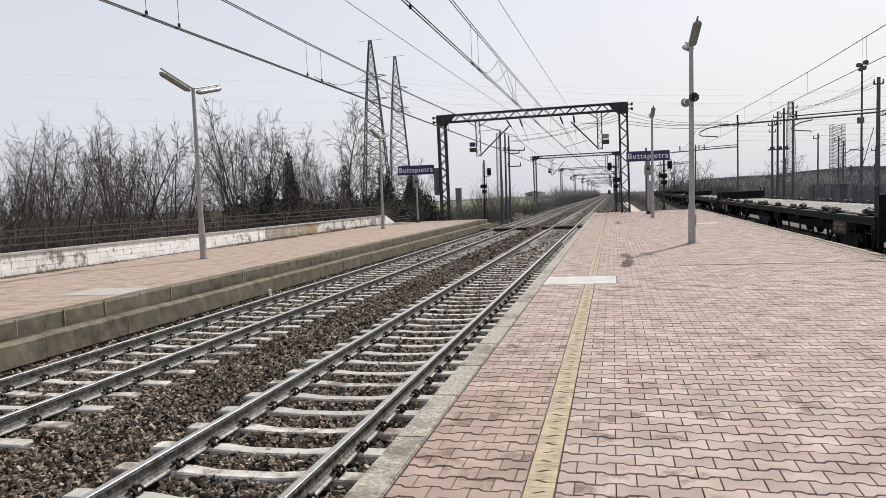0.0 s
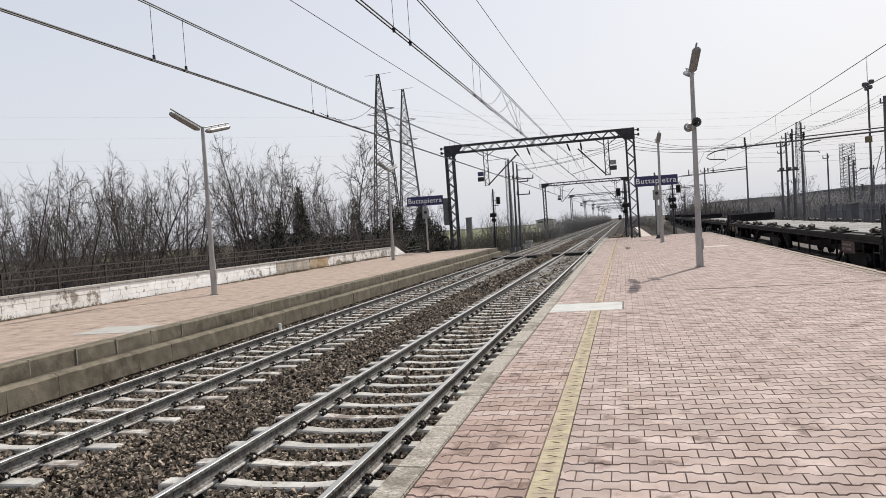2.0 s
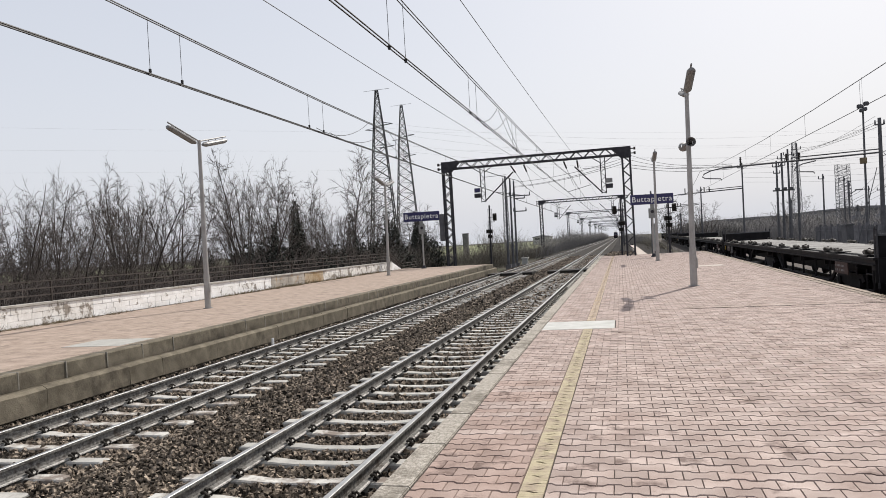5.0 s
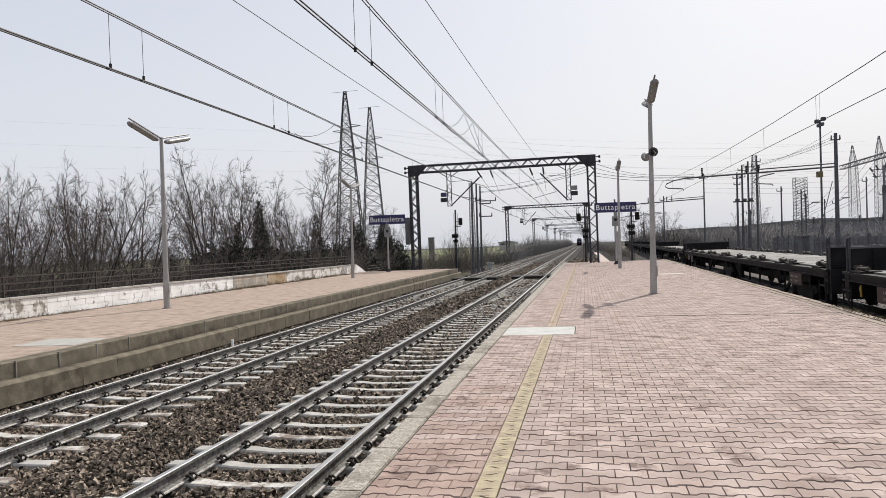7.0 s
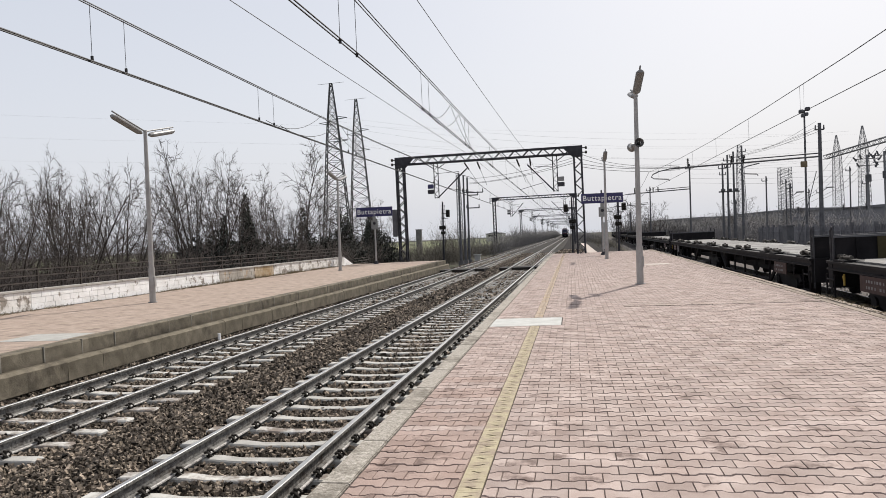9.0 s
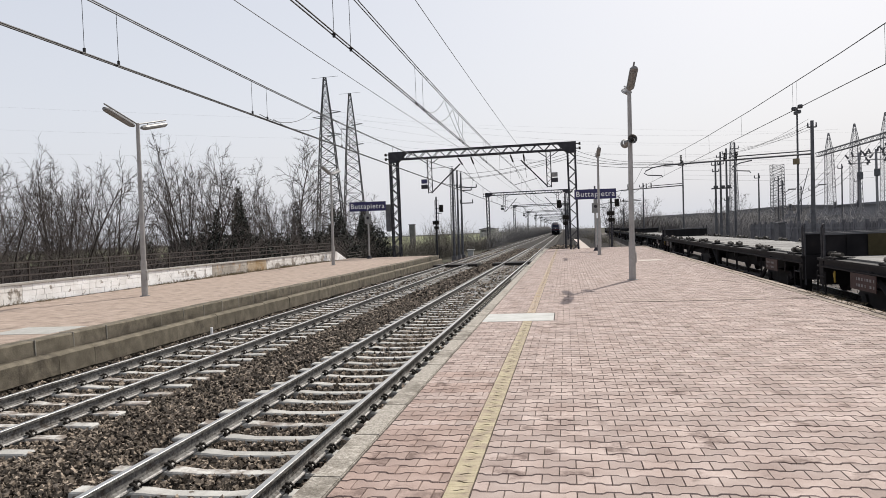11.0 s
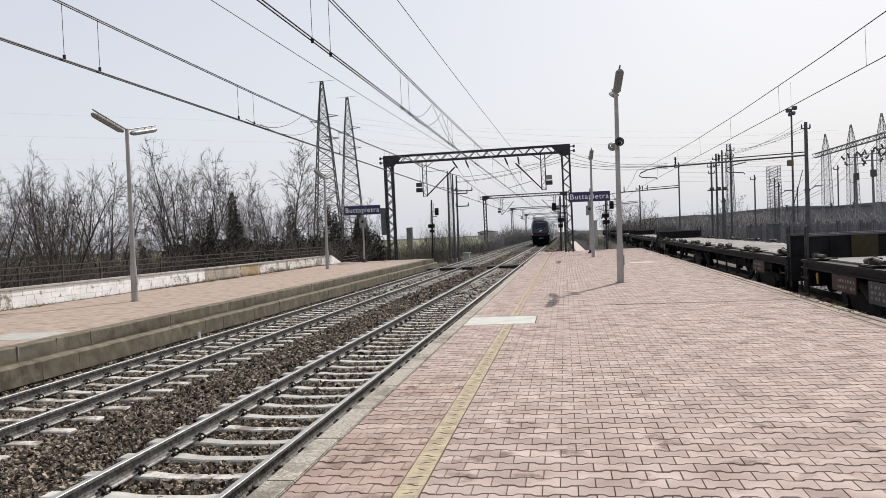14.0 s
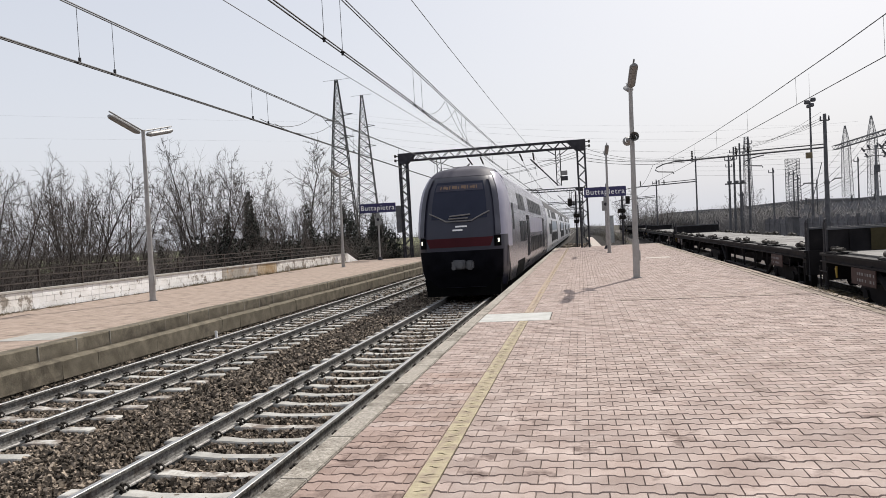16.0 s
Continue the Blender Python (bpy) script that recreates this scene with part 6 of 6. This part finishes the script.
            rod(bm, (x + s * 0.03, e * (h - 1.3), 0.74), (x + s * 0.03, e * (h - 1.3), 0.96), 0.02, n=6)
            rod(bm, (x + s * 0.03, e * (h - 1.3), 0.8), (x + s * 0.03, e * (h - 1.24), 0.92), 0.018, n=6)
            part("brake_handle", bm, M_YELLOW if e > 0 and s < 0 else M_WAGON, p)
            bm = B()
            rod(bm, (s * 0.88, e * (h - 0.1), 1.05), (s * 0.88, e * (h + 0.36), 1.05), 0.09, n=10)
            rod(bm, (s * 0.88, e * (h + 0.34), 1.05), (s * 0.88, e * (h + 0.4), 1.05), 0.23, n=12)
            part("buffer", bm, M_WAGON, p)
    bm = B()
    box(bm, -W + 0.18, W - 0.18, -h + 0.1, h - 0.1, 1.0, 1.08)
    # Centre sill, with extra depth added to keep the gap under the deck dark.
    box(bm, -0.5, 0.5, -h + 0.3, h - 0.3, 0.5, 1.0)
    for k in range(9):
        yy = -h + 2.2 + k * 3.25
        box(bm, -W + 0.2, W - 0.2, yy - 0.06, yy + 0.06, 0.8, 1.0)
    box(bm, -0.45, 0.5, -h / 2 - 1.2, -h / 2 + 0.9, 0.5, 0.84)
    box(bm, -0.5, 0.3, h / 2 - 0.4, h / 2 + 1.5, 0.52, 0.84)
    part("underframe", bm, M_WAGON, p)
    n = 12
    for i in range(n):
        bm = B()
        a = -h + 0.5 + i * (LEN - 1.0) / n
        box(bm, -W + 0.24, W - 0.24, a + 0.02, a + (LEN - 1.0) / n - 0.02, 1.08, 1.2, 0.01)
        part("deck_panel", bm, M_DECK, p, "pale weathered deck panel")
    for e in (-1, 1):
        bm = B()
        yy = e * (h - 0.25)
        box(bm, -W + 0.12, W - 0.12, yy - 0.04, yy + 0.04, 1.17, 1.64, 0.01)
        for xx in (-0.8, 0, 0.8):
            box(bm, xx - 0.04, xx + 0.04, yy - 0.07, yy + 0.07, 1.17, 1.64)
        beam = B()
        ya, yb = sorted((e * (h - 0.1), e * (h - 0.38)))
        box(beam, -W + 0.04, W - 0.04, ya, yb, 0.62, 1.168, 0.01)
        part("end_beam", beam, M_WAGON, p)
        board = part("headboard", bm, M_WAGON, p, "dark low steel end board")
        bm = B()
        box(bm, -W + 0.1, W - 0.1, yy - 0.06, yy + 0.06, 1.64, 1.68)
        part("top_rail", bm, M_MAST, board)
        if e > 0 and y0 < 0:
            bm = B()
            box(bm, -0.45, 0.05, yy - 0.085, yy - 0.072, 1.2, 1.64)
            part("tarnished_patch", bm, M_KHAKI, board, "khaki tarnished patch")
    for c in (-h + 3.0, 0, h - 3.0):
        bm = B()
        for s in (-1, 1):
            prism_pts = [(-1.3, 0.55), (-1.1, 0.7), (1.1, 0.7), (1.3, 0.55), (0.5, 0.36), (-0.5, 0.36)]
            va = [bm.verts.new((s * 1.0, c + yy, zz)) for yy, zz in prism_pts]
            vb = [bm.verts.new((s * 1.12, c + yy, zz)) for yy, zz in prism_pts]
            for i in range(6):
                bm.faces.new((va[i], va[(i + 1) % 6], vb[(i + 1) % 6], vb[i]))
            bm.faces.new(va), bm.faces.new(vb)
        box(bm, -1.0, 1.0, c - 0.2, c + 0.2, 0.5, 0.9)
        bogie = part("bogie", bm, M_WAGON, p)
        for dy in (-0.9, 0.9):
            for s in (-1, 1):
                bm = B()
                rod(bm, (s * 0.70, c + dy, 0.46), (s * 0.83, c + dy, 0.46), 0.46, 0.46, 20)
                rod(bm, (s * 0.83, c + dy, 0.46), (s * 1.16, c + dy, 0.46), 0.13, 0.13, 10)
                part("wheel", bm, M_WAGON, bogie)


for y0 in (-14.7, 18.45, 51.6, 84.8, 118.0, 151.2, 184.4):
    wagon(y0, "grimy dark flat container wagon standing on the siding")


def siding_track():
    tr = thing("siding_track", pose(6.34, 0, 0, 0, 0, -1.633), "rusty siding track under the wagons", "railway track", "running tracks")
    for s in (-1, 1):
        bm = B()
        prism(bm, [(s * 0.7535 + x, SLEEP + 0.007 + z) for x, z in RAIL_OUT], -20, 240)
        rail = part("rail", bm, M_RAIL, tr)
        bm = B()
        box(bm, s * 0.7535 - 0.03, s * 0.7535 + 0.03, -20, 240, SLEEP + 0.17, SLEEP + 0.176)
        part("running_surface", bm, M_RAILTOP, rail, "polished running surface")
    for i in range(120):
        sl = new("sleeper", SLEEPER)
        sl.parent, sl.matrix_basis = tr, pose(0, 2 + i * 0.6, SLEEP)


siding_track()
_r = np.random.default_rng(12)
stones("siding_ballast", "pale ballast stones under the wagons", np.stack((_r.uniform(5.0, 11.5, 3600), _r.uniform(5, 32, 3600), _r.uniform(-0.81, -0.755, 3600)), -1), _r.uniform(0.03, 0.06, 3600), 13, M_STONE_PALE)


# ---- the passenger train ----
M_NAVY = material("navy_train_paint", (0.0125, 0.0125, 0.026), (0.018, 0.018, 0.035), 2, 0.45, bump=0)
M_SILVER = material("silver_grey_train_paint", (0.62, 0.62, 0.66), (0.74, 0.74, 0.78), 1.5, 0.3, 0.6, bump=0.02)
M_PILLAR = material("lilac_grey_train_paint", (0.2, 0.195, 0.25), (0.27, 0.262, 0.325), 2, 0.45, 0.2, bump=0)
M_SLATE = material("slate_train_paint", (0.3, 0.295, 0.335), (0.39, 0.385, 0.43), 1.5, 0.25, 0.85, bump=0.02)
M_DOME = material("dusky_train_dome", (0.038, 0.036, 0.052), (0.06, 0.057, 0.076), 2, 0.6, bump=0)
M_RED = material("dark_red_train_paint", (0.042, 0.005, 0.009), (0.056, 0.007, 0.012), 2, 0.5, bump=0)
M_UNDER = material("sooty_underframe", (0.0025, 0.0025, 0.003), (0.006, 0.006, 0.006), 4, 0.9)
M_LOWER = material("soot_streaked_lower_paint", (0.003, 0.003, 0.0045), (0.008, 0.008, 0.011), 3, 0.7, bump=0.05)
M_SCREEN = material("black_windscreen", (0.014, 0.017, 0.033), (0.02, 0.023, 0.042), 2, 0.2, bump=0)
M_SCREEN.node_tree.nodes["Principled BSDF"].inputs["Specular IOR Level"].default_value = 0.2
M_DOOR = material("black_door_paint", (0.012, 0.012, 0.016), (0.018, 0.018, 0.022), 2, 0.7, bump=0)
M_SIDEGLASS = material("tinted_side_glass", (0.012, 0.013, 0.016), (0.02, 0.021, 0.025), 2, 0.3, bump=0)
for m in (M_DOOR, M_SIDEGLASS, M_UNDER, M_LOWER):
    m.node_tree.nodes["Principled BSDF"].inputs["Specular IOR Level"].default_value = 0.03
M_TRAINROOF = material("dusty_train_roof", (0.09, 0.09, 0.095), (0.15, 0.15, 0.155), 2, 0.7, stain=(0.06, 0.055, 0.055), stain_scale=1.5)
M_SKYBLUE = material("pale_blue_train_paint", (0.2, 0.24, 0.3), (0.24, 0.28, 0.34), 2, 0.35, bump=0)
M_HEAD = glow("lit_headlight", (1.0, 0.95, 0.82), 0.9)
M_AMBER = glow("amber_display", (0.14, 0.095, 0.07), 0.25)
M_PILLARDARK = material("dusky_lilac_train_paint", (0.05, 0.049, 0.062), (0.08, 0.078, 0.095), 2, 0.35, 0.4, bump=0)

BODY = [(1.28, 0.35), (1.39, 0.8), (1.41, 1.6), (1.41, 2.4), (1.38, 3.0), (1.3, 3.5), (1.15, 3.92), (0.92, 4.16), (0.5, 4.29), (0.0, 4.32)]
FACE = [(0.35, 0.3), (0.9, 0.05), (1.4, 0.0), (1.9, 0.0), (2.3, 0.1), (2.9, 0.3), (3.4, 0.52), (3.8, 0.82), (4.1, 1.25), (4.32, 2.4)]


def lerp_in(table, z, key, val):
    for a, b in zip(table, table[1:]):
        if a[key] <= z <= b[key]:
            t = (z - a[key]) / max(1e-6, b[key] - a[key])
            return a[val] + (b[val] - a[val]) * t
    return table[-1][val] if z > table[-1][key] else table[0][val]


def nose_point(ang, z, out=0.0):
    """A point of the rounded nose: ang -90 to 90 from one flank round the front to the other."""
    w, y = lerp_in(BODY, z, 1, 0) + out, lerp_in(FACE, z, 0, 1) - out
    if z > 3.3:
        w *= 1 - 0.05 * (z - 3.3)
    s, c = math.sin(radians(ang)), math.cos(radians(ang))
    if z < 1.5:
        w *= 1 - 0.05 * (1.5 - z) * max(c, 0) ** 0.6
    return (w * math.copysign(abs(s) ** 0.55, s), y + 1.15 * (1 - max(c, 0) ** 0.55), z)


def at_width(q):
    """The nose angle at a share q of the half width."""
    return math.copysign(math.degrees(math.asin(min(1.0, abs(q) ** (1 / 0.55)))), q)


def nose_patch(a0, a1, z0, z1, out, na=16, nz=8, pinch=None):
    bm = B()
    grid = []
    for j in range(nz + 1):
        z = z0 + (z1 - z0) * j / nz
        k = pinch(j / nz) if pinch else 1.0
        grid.append([bm.verts.new(nose_point(at_width((a0 + (a1 - a0) * i / na) * k), z, out)) for i in range(na + 1)])
    for j in range(nz):
        for i in range(na):
            bm.faces.new((grid[j][i], grid[j][i + 1], grid[j + 1][i + 1], grid[j + 1][i]))
    return bm


def train_front(tr):
    bm = nose_patch(-1, 1, 0.35, 4.31, 0, 60, 24)
    nose = part("nose", bm, M_NAVY, tr, "navy blue rounded driving cab", True)
    for s in (-1, 1):
        bm = nose_patch(s * 0.77, s * 0.88, 1.97, 3.85, 0.05, 8, 16, lambda t: 1 - 0.05 * t)
        part("cab_pillar", bm, M_PILLARDARK, nose, "dusky lilac proud cab pillar", True)
        bm = nose_patch(s * 0.87, s * 0.9995, 1.95, 4.0, 0.03, 12, 16)
        part("cab_corner", bm, M_PILLAR, nose, "lilac-grey cab corner", True)
        bm = nose_patch(s * 0.815, s * 0.85, 1.72, 1.84, 0.04, 3, 3)
        part("headlight", bm, M_HEAD, nose, "small lit white headlight")
        bm = nose_patch(s * 0.75, s * 0.89, 1.6, 1.93, 0.02, 6, 4)
        part("headlight_bezel", bm, M_UNDER, nose, "", True)
        # cab flank between the nose and the first car, with a raked dark corner below
        for name, mat, label, edge in (("cab_flank", M_PILLAR, "lilac-grey cab side", 0), ("cab_lower_flank", M_SLATE, "slate-grey lower cab side", 1)):
            bm = B()
            rows = []
            for k in range(9):
                z = 1.55 + k * 0.31 if edge == 0 else 0.4 + k * 0.144
                w, back = lerp_in(BODY, z, 1, 0), lerp_in(FACE, z, 0, 1) + 1.13
                y0 = back if edge == 0 else max(back, 2.15 - 0.95 * (z - 0.4))
                rows.append([bm.verts.new((s * w, y0 + (2.6 - y0) * j / 2, z)) for j in range(3)])
            for a, b in zip(rows, rows[1:]):
                for j in range(2):
                    bm.faces.new((a[j], a[j + 1], b[j + 1], b[j]))
            part(name, bm, mat, nose, label)
        bm = B()
        rod(bm, (s * 1.3, 2.15, 0.4), (s * 1.415, 1.0, 1.6), 0.03, n=5)
        part("corner_stripe", bm, M_PALE, nose, "pale slanting corner stripe")
        bm = B()
        v = [bm.verts.new((s * w, y, z)) for w, y, z in ((1.28, 1.2, 0.36), (1.29, 2.15, 0.4), (1.41, 0.94, 1.6), (1.39, 0.9, 1.0))]
        bm.faces.new(v)
        part("dark_corner", bm, M_UNDER, nose, "black lower cab corner")
    bm = nose_patch(-0.999, 0.999, 3.86, 4.31, 0.012, 40, 8)
    part("roof_dome", bm, M_DOME, nose, "dusky rounded cab roof", True)
    bm = nose_patch(-0.93, 0.93, 0.36, 1.5, 0.01, 30, 8)
    part("lower_mask", bm, M_LOWER, nose, "near-black lower front", True)
    bm = nose_patch(-0.62, 0.62, 2.5, 3.68, 0.014, 24, 14, lambda t: 1 - 0.03 * t)
    part("windscreen", bm, M_SCREEN, nose, "black curved windscreen", True)
    bm = nose_patch(-0.57, 0.57, 3.38, 3.6, 0.022, 20, 3)
    part("destination_display", bm, M_DOME, nose, "", True)
    for k in range(13):
        a = -0.46 + k * 0.072
        bm = nose_patch(a, a + 0.03 + 0.02 * (k * 5 % 3), 3.44 + 0.02 * (k % 3 == 1), 3.55 - 0.025 * (k % 4 == 2), 0.028, 2, 1)
        part("display_bar", bm, M_AMBER, nose)
    bm = nose_patch(-0.72, 0.72, 1.62, 1.9, 0.016, 24, 4, lambda t: 0.93 + 0.1 * t)
    part("red_band", bm, M_RED, nose, "dark red band", True)
    bm = B()
    pts = [nose_point(at_width(k / 18), 2.42 + 0.28 * max(0.0, (abs(k) - 5) / 7) ** 0.9, 0.03) for k in range(-12, 13)]
    for a, b in zip(pts, pts[1:]):
        rod(bm, a, b, 0.022, n=5)
    part("trim_line", bm, M_PALE, nose, "pale curved trim line")
    bm = B()
    rod(bm, nose_point(at_width(-0.2), 2.58, 0.05), nose_point(at_width(0.25), 2.62, 0.05), 0.025, n=6)
    part("wiper", bm, M_PALE, nose)
    bm = B()
    rod(bm, nose_point(at_width(-0.22), 2.5, 0.05), nose_point(at_width(0.2), 2.51, 0.05), 0.022, n=6)
    part("wiper", bm, M_PALE, nose)
    bm = nose_patch(-0.08, 0.18, 2.23, 2.28, 0.02, 4, 1)
    part("emblem", bm, M_WHITE, nose, "small white emblem shape")
    bm = nose_patch(-0.14, 0.08, 2.12, 2.17, 0.02, 4, 1)
    part("emblem", bm, M_WHITE, nose, "small white emblem shape")
    bm = B()
    prism(bm, [(-1.15, 0.08), (1.15, 0.08), (1.22, 0.62), (-1.22, 0.62)], 0.35, 2.6)
    part("skirt", bm, M_UNDER, nose, "black snowplough skirt")
    bm = B()
    box(bm, -0.22, 0.2, -0.35, 0.3, 0.95, 1.22, 0.04)
    rod(bm, (0.04, -0.42, 1.08), (0.04, 0.2, 1.08), 0.1, n=10)
    rod(bm, (-0.15, -0.4, 1.0), (-0.15, 0.2, 1.0), 0.07, n=8)
    box(bm, 0.22, 0.42, -0.3, 0.2, 0.92, 1.2, 0.04)
    part("coupler", bm, M_MAST, nose, "grey automatic coupler")


def pane(s, y0, y1, z0, z1, out=0.012):
    """A panel that follows the car's side, on flank s."""
    bm = B()
    rows = []
    for k in range(6):
        z = z0 + (z1 - z0) * k / 5
        x = lerp_in(BODY, z, 1, 0) + out
        rows.append((bm.verts.new((s * x, y0, z)), bm.verts.new((s * x, y1, z)), bm.verts.new((s * (x - 0.04), y0, z)), bm.verts.new((s * (x - 0.04), y1, z))))
    for p, q in zip(rows, rows[1:]):
        bm.faces.new((p[0], p[1], q[1], q[0])), bm.faces.new((p[0], q[0], q[2], p[2])), bm.faces.new((p[1], p[3], q[3], q[1]))
    for p in (rows[0], rows[-1]):
        bm.faces.new((p[0], p[2], p[3], p[1]))
    bmesh.ops.recalc_face_normals(bm, faces=bm.faces[:])
    return bm


def train_car(tr, y0, y1, front):
    bm = B()
    low = [(x, z) for x, z in BODY if z < 3.6]
    prism(bm, low + [(-x, z) for x, z in low[::-1]], y0, y1)
    car = part("car", bm, M_SLATE if front else M_SILVER, tr, "slate-grey leading double-deck car body" if front else "silver-grey double-deck car body")
    bm = B()
    top = [(1.302, 3.5)] + [(x, z) for x, z in BODY if z > 3.6]
    prism(bm, top + [(-x, z) for x, z in top[::-1] if x > 0], y0, y1)
    part("roof", bm, M_SLATE if front else M_TRAINROOF, car, "dusty grey roof")
    bm = B()
    box(bm, -1.2, 1.2, y0 + 0.2, y1 - 0.2, 0.12, 0.42)
    part("underframe", bm, M_UNDER, car)
    bm = B()
    box(bm, -1.05, 1.05, y1, y1 + 0.55, 0.7, 3.8)
    part("gangway", bm, M_UNDER, car)
    for s in (-1, 1):
        start = y0 + (2.2 if front else 1.0)
        doors = (y0 + 7.0, y1 - 5.6)
        for d in doors:
            part("door", pane(s, d, d + 1.5, 0.62, 2.68), M_DOOR, car, "dark sliding door")
            part("door_window", pane(s, d + 0.25, d + 1.25, 1.5, 2.5, 0.02), M_SIDEGLASS, car)
        if front:
            # A black panel on the flank paints the shaded opening; nothing is cut.
            part("bogie_opening", pane(s, y0 + 1.9, y0 + 5.2, 0.36, 0.92, 0.008), M_UNDER, car, "black panel standing in for the shaded bogie opening")
            part("cab_window", pane(s, y0 + 0.5, y0 + 1.0, 2.1, 3.0), M_SIDEGLASS, car, "narrow cab side window")
        n = 7
        span = (doors[1] - 0.5) - (doors[0] + 2.0)
        for k in range(n):
            a = doors[0] + 2.0 + k * span / n
            part("window", pane(s, a, a + span / n - 0.25, 1.0, 1.72), M_SIDEGLASS, car)
            part("window", pane(s, a, a + span / n - 0.25, 2.85, 3.48), M_SIDEGLASS, car)
        for k in range(2):
            part("window", pane(s, doors[0] - 3.6 + k * 1.7, doors[0] - 2.2 + k * 1.7, 1.6, 2.4), M_SIDEGLASS, car)
            part("window", pane(s, doors[0] - 3.6 + k * 1.7, doors[0] - 2.2 + k * 1.7, 2.85, 3.48), M_SIDEGLASS, car)
        part("colour_band", pane(s, y0 + 9, y1 - 6.2, 1.9, 2.65, 0.006), M_SKYBLUE if not front else M_PILLAR, car, "smooth painted band between the decks")
    for c in (y0 + 3.6, y1 - 3.2):
        bm = B()
        box(bm, -1.0, 1.0, c - 0.5, c + 0.5, 0.35, 0.65, 0.05)
        for s in (-1, 1):
            box(bm, s * 1.0, s * 1.18, c - 1.6, c + 1.6, 0.35, 0.75, 0.05)
            box(bm, s * 0.9, s * 1.1, c - 0.45, c + 0.45, 0.4, 0.6)
        bogie = part("bogie", bm, M_UNDER, car, "black bogie frame")
    for k in range(3):
        bm = B()
        a = y0 + (5 if front else 3) + k * 7
        box(bm, -0.7, 0.7, a, a + 4.2, 4.2, 4.36, 0.05)
        part("roof_unit", bm, M_TRAINROOF, car)


def passenger_train():
    tr = thing("passenger_train", pose(NEAR - 0.08, 200, RAIL) @ Matrix.Scale(1.04, 4), "navy and silver double-deck passenger train with lit headlights", "train")
    train_front(tr)
    y = 2.55
    for k in range(5):
        train_car(tr, y, y + 25.6, k == 0)
        y += 26.2
    bm = B()
    for s in (-0.6, 0.6):
        rod(bm, (s, 36.0, 4.3), (s, 37.4, 4.75), 0.03, n=5)
        rod(bm, (s, 37.4, 4.75), (s * 0.5, 36.3, 5.2), 0.03, n=5)
    rod(bm, (-0.8, 36.3, 5.22), (0.8, 36.3, 5.22), 0.03, n=5)
    part("pantograph", bm, M_GANTRY, tr)
    return tr


TRAIN = passenger_train()

pavers()


def motions():
    # The train runs at a steady 46.9 m/s along the near track.
    walk(TRAIN, [(t, pose(NEAR - 0.08, 23.1 + 46.9 * (16.0 - t), RAIL)) for t in (0.0, 0.1, 4.0, 8.0, 12.0, 14.0, 15.0, 15.5, 15.9, 16.0)])


motions()
